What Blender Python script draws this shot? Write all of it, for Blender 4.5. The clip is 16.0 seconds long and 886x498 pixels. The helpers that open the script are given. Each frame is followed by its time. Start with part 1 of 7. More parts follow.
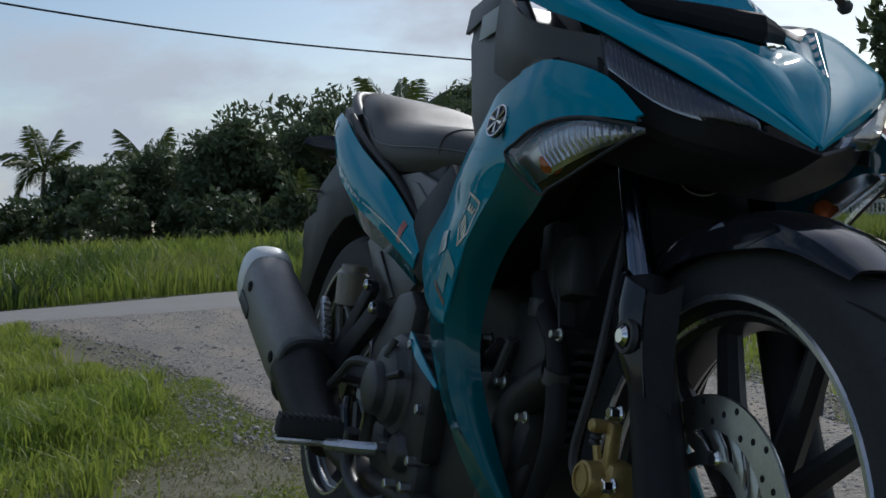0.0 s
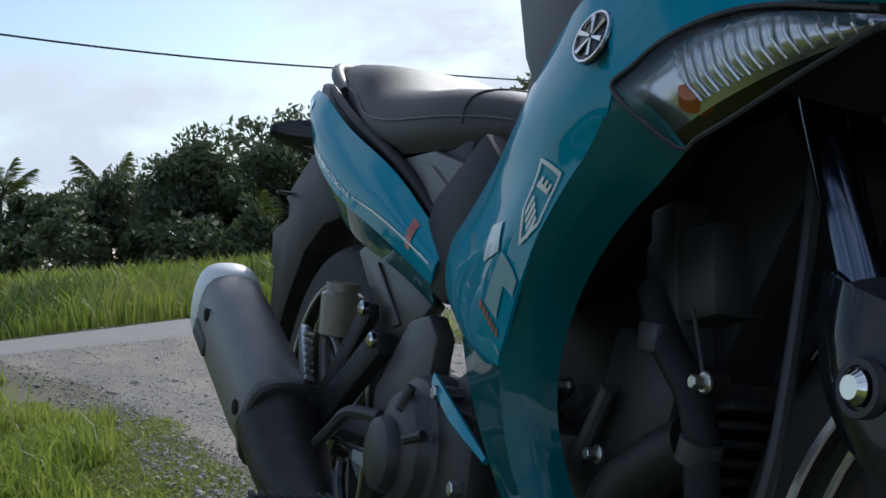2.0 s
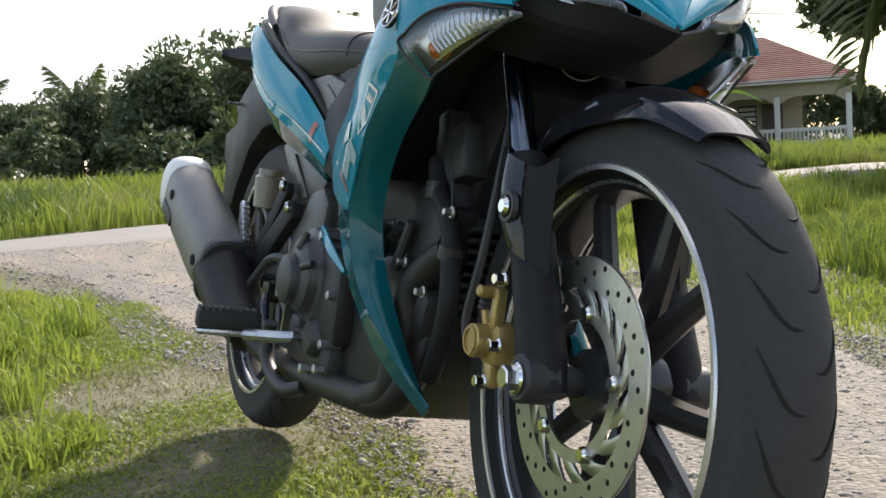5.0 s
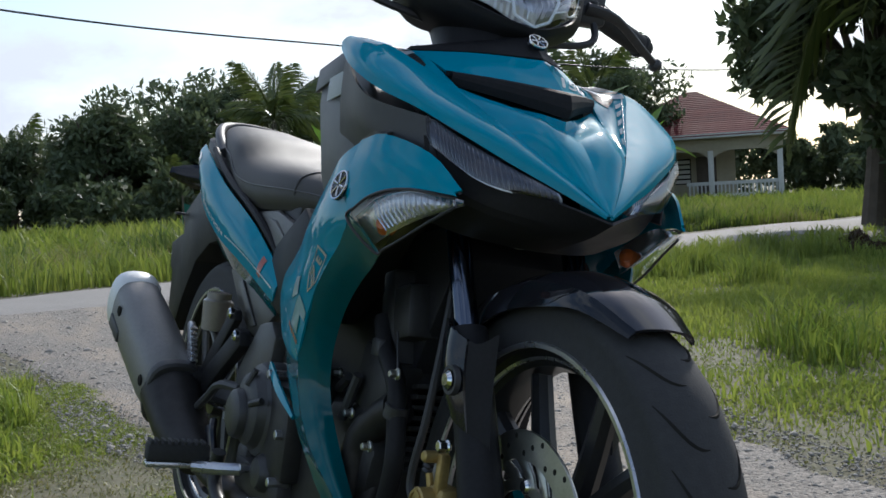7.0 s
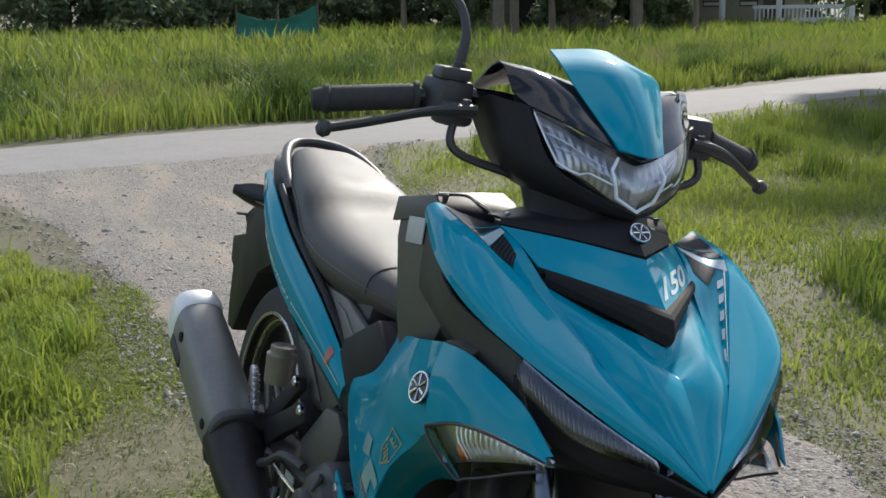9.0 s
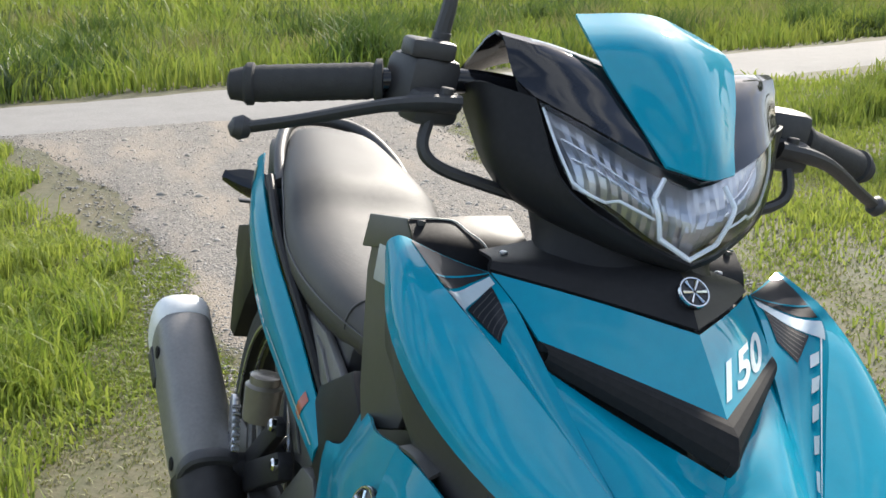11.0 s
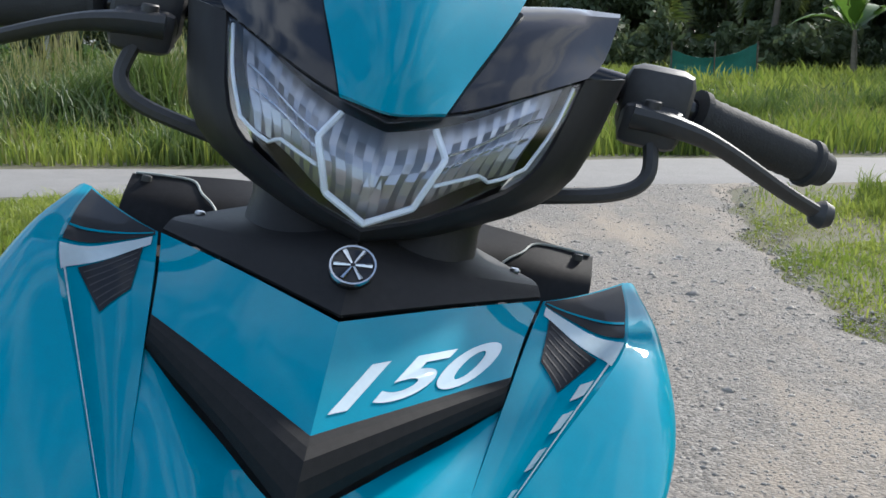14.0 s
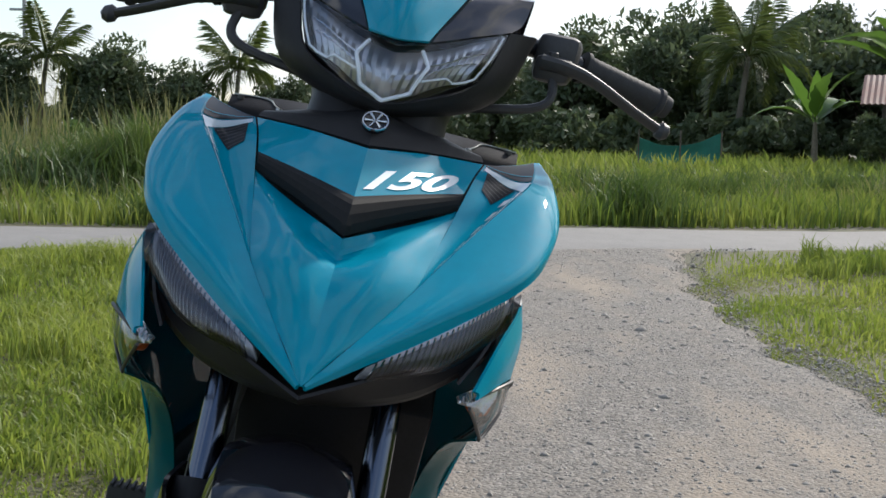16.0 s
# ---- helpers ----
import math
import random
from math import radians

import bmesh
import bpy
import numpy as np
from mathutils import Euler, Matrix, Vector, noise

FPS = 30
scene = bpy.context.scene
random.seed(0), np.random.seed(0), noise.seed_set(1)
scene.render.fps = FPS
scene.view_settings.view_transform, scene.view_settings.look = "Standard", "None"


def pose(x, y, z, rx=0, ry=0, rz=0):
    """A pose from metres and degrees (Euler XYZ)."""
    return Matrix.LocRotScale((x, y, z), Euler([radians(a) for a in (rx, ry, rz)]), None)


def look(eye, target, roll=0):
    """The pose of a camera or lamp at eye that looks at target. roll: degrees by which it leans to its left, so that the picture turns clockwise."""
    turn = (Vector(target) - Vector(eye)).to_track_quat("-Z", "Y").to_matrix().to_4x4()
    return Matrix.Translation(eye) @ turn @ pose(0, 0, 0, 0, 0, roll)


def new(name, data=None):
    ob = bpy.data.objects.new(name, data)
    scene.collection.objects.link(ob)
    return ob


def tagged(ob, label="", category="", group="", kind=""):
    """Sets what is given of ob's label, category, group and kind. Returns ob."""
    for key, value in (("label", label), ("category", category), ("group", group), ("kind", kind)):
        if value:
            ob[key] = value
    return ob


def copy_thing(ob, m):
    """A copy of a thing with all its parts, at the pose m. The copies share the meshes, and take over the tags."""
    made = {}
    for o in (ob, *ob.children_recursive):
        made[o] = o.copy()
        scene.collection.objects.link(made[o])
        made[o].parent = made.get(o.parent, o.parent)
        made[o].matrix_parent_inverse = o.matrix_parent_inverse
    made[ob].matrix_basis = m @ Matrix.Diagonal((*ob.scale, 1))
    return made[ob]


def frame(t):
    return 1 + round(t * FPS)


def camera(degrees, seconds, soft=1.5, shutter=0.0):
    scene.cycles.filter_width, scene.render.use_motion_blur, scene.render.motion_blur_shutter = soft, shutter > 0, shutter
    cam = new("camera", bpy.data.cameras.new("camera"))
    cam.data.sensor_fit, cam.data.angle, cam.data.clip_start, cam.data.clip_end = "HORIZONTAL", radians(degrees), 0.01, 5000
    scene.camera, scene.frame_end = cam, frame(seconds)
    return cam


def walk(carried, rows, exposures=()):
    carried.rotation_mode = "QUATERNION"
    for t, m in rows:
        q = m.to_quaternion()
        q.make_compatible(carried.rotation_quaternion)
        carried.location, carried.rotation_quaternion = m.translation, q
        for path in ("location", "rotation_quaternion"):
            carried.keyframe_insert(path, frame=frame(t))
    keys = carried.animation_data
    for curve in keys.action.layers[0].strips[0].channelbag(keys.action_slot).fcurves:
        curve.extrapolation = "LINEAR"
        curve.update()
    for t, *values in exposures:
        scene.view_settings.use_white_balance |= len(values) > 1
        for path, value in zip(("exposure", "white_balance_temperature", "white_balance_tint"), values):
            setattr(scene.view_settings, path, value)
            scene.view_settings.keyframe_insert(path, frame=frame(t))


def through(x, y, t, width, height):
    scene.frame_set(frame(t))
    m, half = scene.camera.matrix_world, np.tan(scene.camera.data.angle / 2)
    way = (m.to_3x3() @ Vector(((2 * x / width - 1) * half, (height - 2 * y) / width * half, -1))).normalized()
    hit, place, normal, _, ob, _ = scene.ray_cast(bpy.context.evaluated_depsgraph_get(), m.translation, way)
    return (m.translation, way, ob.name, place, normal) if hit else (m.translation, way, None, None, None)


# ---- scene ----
# ---- camera and walk ----
cam = camera(41.5, 16.0, soft=1.6)
PATH = [
    (0, look((1.0036, -0.6121, 0.5879), (0.0622, -0.2759, 0.5624), -2.59)),
    (0.5, look((0.7124, -0.5395, 0.5773), (-0.2253, -0.1925, 0.5572), -3.16)),
    (1, look((0.5801, -0.5141, 0.5724), (-0.3569, -0.1650, 0.5601), -3.52)),
    (1.5, look((0.5146, -0.5101, 0.5739), (-0.4185, -0.1505, 0.5658), -4.55)),
    (2, look((0.5209, -0.5117, 0.5677), (-0.4100, -0.1466, 0.5559), -4.28)),
    (2.5, look((0.5868, -0.5211, 0.5562), (-0.3440, -0.1571, 0.5237), -3.70)),
    (3, look((0.6874, -0.5423, 0.5490), (-0.2426, -0.1801, 0.4867), -3.84)),
    (3.5, look((0.8525, -0.5821, 0.5315), (-0.0761, -0.2193, 0.4543), -3.62)),
    (3.7, look((0.9042, -0.5908, 0.5275), (-0.0237, -0.2277, 0.4429), -3.79)),
    (5.8, look((1.1650, -0.6225, 0.5358), (0.2552, -0.2120, 0.4747), -3.43)),
    (6, look((1.1751, -0.6314, 0.5583), (0.2691, -0.2113, 0.5069), -3.46)),
    (6.5, look((1.1827, -0.6330, 0.6193), (0.2806, -0.2032, 0.5797), -3.41)),
    (7, look((1.1639, -0.6281, 0.6710), (0.2626, -0.1973, 0.6253), -3.21)),
    (7.5, look((1.1097, -0.6259, 0.7340), (0.2076, -0.2009, 0.6593), -2.73)),
    (8, look((1.0513, -0.6238, 0.8446), (0.1491, -0.2100, 0.7228), -2.33)),
    (8.5, look((1.0154, -0.6076, 1.0152), (0.1143, -0.2098, 0.8429), -1.55)),
    (9, look((1.0171, -0.5905, 1.1214), (0.1157, -0.2118, 0.9112), -0.99)),
    (9.5, look((1.0144, -0.5521, 1.1779), (0.1124, -0.1939, 0.9367), -1.01)),
    (10, look((0.9979, -0.4958, 1.2094), (0.0938, -0.1566, 0.9495), -1.27)),
    (10.2, look((0.9331, -0.4609, 1.1919), (0.0275, -0.1221, 0.9368), -1.08)),
    (12.3, look((0.4779, -0.0851, 1.0500), (-0.4833, 0.0532, 0.8113), -0.79)),
    (12.5, look((0.4832, -0.0447, 1.0434), (-0.4835, 0.0642, 0.8118), -0.53)),
    (13, look((0.4969, 0.0465, 1.0213), (-0.4824, 0.1063, 0.8279), -0.21)),
    (13.5, look((0.5184, 0.1313, 1.0277), (-0.4611, 0.1359, 0.8262), -0.27)),
    (14, look((0.5324, 0.1616, 0.9754), (-0.4524, 0.1795, 0.8027), -0.01)),
    (14.5, look((0.5589, 0.1563, 0.9360), (-0.4275, 0.1987, 0.7770), 0.24)),
    (15, look((0.6961, 0.1451, 0.9030), (-0.2942, 0.1933, 0.7731), 0.35)),
    (15.5, look((0.9026, 0.1295, 0.8600), (-0.0908, 0.1915, 0.7633), 0.79)),
    (16, look((1.0554, 0.1432, 0.8447), (0.0612, 0.1853, 0.7462), 1.11)),
]
EXPOSURES = [(0, -0.45, 5750, 10), (1.0, 0.1, 5850, 10), (1.6, 0.1, 5750, 10), (2.4, 0.3, 5750, 11), (3.0, 0.75, 6350, 12), (3.7, 1.05, 6550, 12), (5.8, 1.2, 6900, 13), (6.4, 0.85, 6400, 12), (7.0, 0.34, 5950, 11), (8.0, 0.6, 6250, 11), (9.0, 0.74, 6300, 11), (10.2, 0.92, 6600, 11), (12.3, 1.62, 6150, 10), (13.2, 1.42, 6050, 10), (14.0, 0.92, 6050, 10), (14.6, 0.62, 5950, 10), (15.3, 0.55, 6150, 11), (16, 0.66, 6250, 11)]
walk(cam, PATH, EXPOSURES)

# ---- sky and sun ----
world = bpy.data.worlds.new("sky")
scene.world = world
world.use_nodes = True
wn, wl = world.node_tree.nodes, world.node_tree.links
wn.clear()
SUN_AZ, SUN_EL = radians(138), radians(34)
sky = wn.new("ShaderNodeTexSky")
sky.sky_type, sky.sun_disc = "NISHITA", False
sky.sun_elevation, sky.sun_rotation = SUN_EL, radians(90) - SUN_AZ
sky.air_density, sky.dust_density = 1.1, 0.9
coord = wn.new("ShaderNodeTexCoord")
stretch = wn.new("ShaderNodeMapping")
stretch.inputs["Scale"].default_value = (1.0, 1.0, 2.4)
wl.new(coord.outputs["Generated"], stretch.inputs["Vector"])
puff = wn.new("ShaderNodeTexNoise")
puff.inputs["Scale"].default_value, puff.inputs["Detail"].default_value, puff.inputs["Roughness"].default_value = 3.6, 8, 0.58
wl.new(stretch.outputs["Vector"], puff.inputs["Vector"])
cover = wn.new("ShaderNodeValToRGB")
cover.color_ramp.elements[0].position, cover.color_ramp.elements[1].position = 0.44, 0.60
wl.new(puff.outputs["Fac"], cover.inputs["Fac"])
# clouds glow towards the sun
toward = wn.new("ShaderNodeVectorMath")
toward.operation = "DOT_PRODUCT"
toward.inputs[1].default_value = (math.cos(SUN_AZ) * math.cos(SUN_EL), math.sin(SUN_AZ) * math.cos(SUN_EL), math.sin(SUN_EL))
wl.new(coord.outputs["Generated"], toward.inputs[0])
halo = wn.new("ShaderNodeMapRange")
halo.inputs["From Min"].default_value, halo.inputs["From Max"].default_value = 0.3, 1.0
halo.inputs["To Min"].default_value, halo.inputs["To Max"].default_value = 0.0, 1.0
wl.new(toward.outputs["Value"], halo.inputs["Value"])
cloud = wn.new("ShaderNodeMix")
cloud.data_type = "RGBA"
cloud.inputs["A"].default_value = (4.4, 4.9, 5.6, 1)
cloud.inputs["B"].default_value = (7.0, 7.1, 7.2, 1)
wl.new(halo.outputs["Result"], cloud.inputs["Factor"])
mixed = wn.new("ShaderNodeMix")
mixed.data_type = "RGBA"
wl.new(cover.outputs["Color"], mixed.inputs["Factor"])
wl.new(sky.outputs["Color"], mixed.inputs["A"])
wl.new(cloud.outputs["Result"], mixed.inputs["B"])
backing = wn.new("ShaderNodeBackground")
backing.inputs["Strength"].default_value = 0.11
wl.new(mixed.outputs["Result"], backing.inputs["Color"])
wout = wn.new("ShaderNodeOutputWorld")
wl.new(backing.outputs["Background"], wout.inputs["Surface"])

sun = new("sun", bpy.data.lights.new("sun", "SUN"))
sun.data.energy, sun.data.angle, sun.data.color = 3.3, radians(4.0), (1.0, 0.93, 0.82)
sun.matrix_world = look((math.cos(SUN_AZ) * 40, math.sin(SUN_AZ) * 40, math.tan(SUN_EL) * 40), (0, 0, 0))


# ---- materials ----
def material(name, color, rough=0.5, metal=0.0, scale=40.0, vary=0.25, bump=0.0, bump_scale=None, coat=0.0, spread=None, detail=6.0, random_part=0.0, island=0.0, sheen_rough=0.0):
    """A surface with grain at two scales: color varies by vary, roughness a little, relief by bump metres."""
    m = bpy.data.materials.new(name)
    m.use_nodes = True
    n, l = m.node_tree.nodes, m.node_tree.links
    p = n["Principled BSDF"]
    at = n.new("ShaderNodeTexCoord")
    fine = n.new("ShaderNodeTexNoise")
    fine.inputs["Scale"].default_value, fine.inputs["Detail"].default_value = scale, detail
    broad = n.new("ShaderNodeTexNoise")
    broad.inputs["Scale"].default_value, broad.inputs["Detail"].default_value = scale * 0.09, 3.0
    for k in (fine, broad):
        l.new(at.outputs["Object"], k.inputs["Vector"])
    add = n.new("ShaderNodeMath")
    add.operation = "ADD"
    l.new(fine.outputs["Fac"], add.inputs[0])
    l.new(broad.outputs["Fac"], add.inputs[1])
    value = add.outputs[0]
    if random_part or island:
        if island:
            src = n.new("ShaderNodeNewGeometry").outputs["Random Per Island"]
        else:
            src = n.new("ShaderNodeObjectInfo").outputs["Random"]
        k = n.new("ShaderNodeMath")
        k.operation = "MULTIPLY_ADD"
        k.inputs[1].default_value, k.inputs[2].default_value = (island or random_part), -(island or random_part) / 2
        l.new(src, k.inputs[0])
        k2 = n.new("ShaderNodeMath")
        k2.operation = "ADD"
        l.new(value, k2.inputs[0])
        l.new(k.outputs[0], k2.inputs[1])
        value = k2.outputs[0]
    span = n.new("ShaderNodeMapRange")
    span.inputs["From Min"].default_value, span.inputs["From Max"].default_value = 0.55, 1.45
    l.new(value, span.inputs["Value"])
    mix = n.new("ShaderNodeMix")
    mix.data_type = "RGBA"
    other = spread or tuple(c * (1 - vary) for c in color)
    mix.inputs["A"].default_value = (*other, 1)
    mix.inputs["B"].default_value = (*(tuple(min(1, c * (1 + vary)) for c in color) if spread is None else color), 1)
    l.new(span.outputs["Result"], mix.inputs["Factor"])
    l.new(mix.outputs["Result"], p.inputs["Base Color"])
    p.inputs["Metallic"].default_value = metal
    rr = n.new("ShaderNodeMapRange")
    rr.inputs["To Min"].default_value, rr.inputs["To Max"].default_value = max(0.0, rough * 0.85), min(1.0, rough * 1.15)
    l.new(broad.outputs["Fac"], rr.inputs["Value"])
    l.new(rr.outputs["Result"], p.inputs["Roughness"])
    if coat:
        p.inputs["Coat Weight"].default_value, p.inputs["Coat Roughness"].default_value = coat, 0.02
    if bump:
        b = n.new("ShaderNodeBump")
        b.inputs["Distance"].default_value, b.inputs["Strength"].default_value = bump, 1.0
        if bump_scale:
            bn = n.new("ShaderNodeTexNoise")
            bn.inputs["Scale"].default_value, bn.inputs["Detail"].default_value = bump_scale, 4.0
            l.new(at.outputs["Object"], bn.inputs["Vector"])
            l.new(bn.outputs["Fac"], b.inputs["Height"])
        else:
            l.new(fine.outputs["Fac"], b.inputs["Height"])
        l.new(b.outputs["Normal"], p.inputs["Normal"])
    return m


def leafy(name, color, other, through=0.35, rough=0.55):
    """A leaf that lets light through; each leaf has its own tone."""
    m = bpy.data.materials.new(name)
    m.use_nodes = True
    n, l = m.node_tree.nodes, m.node_tree.links
    p = n["Principled BSDF"]
    geo = n.new("ShaderNodeNewGeometry")
    at = n.new("ShaderNodeTexCoord")
    patch = n.new("ShaderNodeTexNoise")
    patch.inputs["Scale"].default_value, patch.inputs["Detail"].default_value = 0.55, 4.0
    l.new(at.outputs["Object"], patch.inputs["Vector"])
    half = n.new("ShaderNodeMath")
    half.operation = "MULTIPLY_ADD"
    half.inputs[1].default_value = 0.55
    l.new(geo.outputs["Random Per Island"], half.inputs[0])
    wide = n.new("ShaderNodeMapRange")
    wide.inputs["From Min"].default_value, wide.inputs["From Max"].default_value = 0.35, 0.65
    wide.inputs["To Max"].default_value = 0.45
    l.new(patch.outputs["Fac"], wide.inputs["Value"])
    l.new(wide.outputs["Result"], half.inputs[2])
    mix = n.new("ShaderNodeMix")
    mix.data_type = "RGBA"
    mix.inputs["A"].default_value, mix.inputs["B"].default_value = (*color, 1), (*other, 1)
    l.new(half.outputs[0], mix.inputs["Factor"])
    l.new(mix.outputs["Result"], p.inputs["Base Color"])
    p.inputs["Roughness"].default_value = rough
    glow = n.new("ShaderNodeBsdfTranslucent")
    l.new(mix.outputs["Result"], glow.inputs["Color"])
    both = n.new("ShaderNodeMixShader")
    both.inputs["Fac"].default_value = through
    l.new(p.outputs["BSDF"], both.inputs[1])
    l.new(glow.outputs["BSDF"], both.inputs[2])
    l.new(both.outputs["Shader"], n["Material Output"].inputs["Surface"])
    return m


def glass(name, tint=(1, 1, 1), rough=0.02):
    """A thin clear pane: mostly see-through, with a mirror-like gloss."""
    m = bpy.data.materials.new(name)
    m.use_nodes = True
    n, l = m.node_tree.nodes, m.node_tree.links
    clear = n.new("ShaderNodeBsdfTransparent")
    clear.inputs["Color"].default_value = (*tint, 1)
    shine = n.new("ShaderNodeBsdfGlossy")
    shine.inputs["Roughness"].default_value = rough
    face = n.new("ShaderNodeLayerWeight")
    face.inputs["Blend"].default_value = 0.5
    rise = n.new("ShaderNodeMath")
    rise.operation = "POWER"
    rise.inputs[1].default_value = 4.0
    l.new(face.outputs["Facing"], rise.inputs[0])
    lift = n.new("ShaderNodeMath")
    lift.operation = "MULTIPLY_ADD"
    lift.inputs[1].default_value, lift.inputs[2].default_value = 0.55, 0.035
    l.new(rise.outputs[0], lift.inputs[0])
    both = n.new("ShaderNodeMixShader")
    l.new(lift.outputs[0], both.inputs["Fac"])
    l.new(clear.outputs["BSDF"], both.inputs[1])
    l.new(shine.outputs["BSDF"], both.inputs[2])
    l.new(both.outputs["Shader"], n["Material Output"].inputs["Surface"])
    return m


TEAL = material("teal_metallic_paint", (0.0, 0.236, 0.340), 0.55, 0.0, 900, 0.08, coat=0.5)
# the same teal darkened: shade of inner and under faces put into the colour
SHADED_TEAL = material("shaded_teal_paint", (0.0, 0.085, 0.100), 0.55, 0.0, 900, 0.10, coat=0.7)
for lacquer in (TEAL, SHADED_TEAL):
    lacquer.node_tree.nodes["Principled BSDF"].inputs["Specular IOR Level"].default_value = 0.03
BLACK_GLOSS = material("gloss_black_paint", (0.014, 0.014, 0.017), 0.06, 0.0, 300, 0.2, coat=0.2)
BLACK_GLOSS.node_tree.nodes["Principled BSDF"].inputs["Specular IOR Level"].default_value = 0.32
PLASTIC = material("matt_black_plastic", (0.034, 0.0332, 0.035), 0.5, 0.0, 220, 0.25, bump=0.00015, bump_scale=1400)
DEEP = material("deep_black_plastic", (0.019, 0.0185, 0.0198), 0.46, 0.0, 220, 0.25, bump=0.00012, bump_scale=1400)
DEEP.node_tree.nodes["Principled BSDF"].inputs["Specular IOR Level"].default_value = 0.13
GARNISH_BLACK = material("dull_black_plastic", (0.020, 0.0195, 0.020), 0.72, 0.0, 220, 0.25, bump=0.00015, bump_scale=1400)
GARNISH_BLACK.node_tree.nodes["Principled BSDF"].inputs["Specular IOR Level"].default_value = 0.12
SIDE_GREY = material("mid_grey_plastic", (0.13, 0.125, 0.12), 0.45, 0.0, 220, 0.2, bump=0.00015, bump_scale=1400)
GREY_PLASTIC = material("dark_grey_plastic", (0.06, 0.058, 0.055), 0.42, 0.0, 220, 0.2, bump=0.00015, bump_scale=1400)
SEAT = material("seat_vinyl", (0.046, 0.042, 0.038), 0.56, 0.0, 160, 0.2, bump=0.0003, bump_scale=420)
dots = SEAT.node_tree.nodes.new("ShaderNodeTexVoronoi")
dots.inputs["Scale"].default_value, dots.inputs["Randomness"].default_value = 560, 0.15
SEAT.node_tree.links.new(SEAT.node_tree.nodes["Texture Coordinate"].outputs["Object"], dots.inputs["Vector"])
SEAT.node_tree.links.new(dots.outputs["Distance"], SEAT.node_tree.nodes["Bump"].inputs["Height"])
RUBBER = material("tyre_rubber", (0.028, 0.0275, 0.0275), 0.78, 0.0, 120, 0.3, bump=0.0004, bump_scale=500)
RIM = material("satin_black_alloy", (0.026, 0.026, 0.028), 0.3, 0.2, 200, 0.2)
POLISHED = material("machined_alloy", (0.56, 0.56, 0.58), 0.28, 0.9, 200, 0.15)
STEEL = material("brushed_disc_steel", (0.46, 0.46, 0.42), 0.3, 0.95, 500, 0.18, bump=0.0001)
CHROME = material("chrome", (0.72, 0.72, 0.72), 0.12, 1.0, 100, 0.06)
FORK = material("dark_chrome", (0.11, 0.125, 0.16), 0.14, 1.0, 100, 0.06)
BRASS = material("gold_caliper_paint", (0.42, 0.30, 0.11), 0.38, 0.55, 200, 0.2)
EXHAUST = material("grey_muffler_cover", (0.19, 0.182, 0.174), 0.42, 0.3, 160, 0.18, bump=0.0002, bump_scale=900)
SILVER_CAP = material("silver_end_cap", (0.78, 0.78, 0.76), 0.4, 0.2, 160, 0.08)
PIPE = material("sooty_header_pipe", (0.035, 0.032, 0.031), 0.5, 0.5, 60, 0.4)
ENGINE = material("cast_engine_grey", (0.05, 0.05, 0.052), 0.42, 0.35, 180, 0.2, bump=0.0003, bump_scale=700)
ENGINE_DARK = material("oily_dark_metal", (0.030, 0.029, 0.0285), 0.5, 0.3, 90, 0.4, bump=0.0003)
LENS = glass("clear_lens")
SMOKE = glass("smoked_lens", (0.55, 0.55, 0.57))
REFLECTOR = material("pale_reflector", (0.60, 0.61, 0.63), 0.22, 0.9, 60, 0.1)
FIN = material("reflector_fin_alloy", (0.55, 0.58, 0.64), 0.22, 0.85, 60, 0.1)
GUIDE = material("milky_light_guide", (0.70, 0.76, 0.84), 0.35, 0.0, 60, 0.05)
RIBBED = material("grey_reflector", (0.50, 0.52, 0.57), 0.25, 0.6, 60, 0.1)
MIRROR = material("bright_reflector", (0.38, 0.40, 0.45), 0.30, 0.85, 60, 0.06)
AMBER = material("amber_bulb", (0.42, 0.10, 0.02), 0.25, 0.0, 60, 0.15, coat=0.5)
WHITE = material("white_decal", (0.52, 0.62, 0.66), 0.3, 0.1, 300, 0.06, coat=0.6)
SILVER_DECAL = material("silver_decal", (0.45, 0.47, 0.48), 0.28, 0.7, 300, 0.08, coat=0.6)
BLACK_DECAL = material("black_decal", (0.016, 0.018, 0.022), 0.5, 0.0, 300, 0.1, coat=0.2)
BLACK_DECAL.node_tree.nodes["Principled BSDF"].inputs["Specular IOR Level"].default_value = 0.1
ORANGE_DECAL = material("orange_decal", (0.36, 0.075, 0.04), 0.35, 0.0, 300, 0.1, coat=0.5)
PALE_DECAL = material("pale_teal_decal", (0.20, 0.37, 0.41), 0.35, 0.0, 300, 0.06, coat=0.6)
LABEL = material("pale_sticker", (0.42, 0.44, 0.42), 0.5, 0.0, 200, 0.1)
HONEY = material("brake_fluid_bottle", (0.16, 0.14, 0.11), 0.3, 0.0, 80, 0.2, coat=0.4)

# ground
SOIL = material("dry_soil_and_thatch", (0.15, 0.125, 0.075), 0.9, 0, 26, 0.5, bump=0.006, spread=(0.05, 0.062, 0.02), detail=10)
GRAVEL = material("grey_gravel_ground", (0.265, 0.243, 0.214), 0.9, 0, 55, 0.4, bump=0.002, spread=(0.145, 0.124, 0.10), detail=10)
gn, gl = GRAVEL.node_tree.nodes, GRAVEL.node_tree.links
grit = gn.new("ShaderNodeTexVoronoi")
grit.inputs["Scale"].default_value = 95
gl.new(gn["Texture Coordinate"].outputs["Object"], grit.inputs["Vector"])
gl.new(grit.outputs["Distance"], gn["Bump"].inputs["Height"])
gn["Bump"].inputs["Distance"].default_value, gn["Bump"].invert = 0.004, True
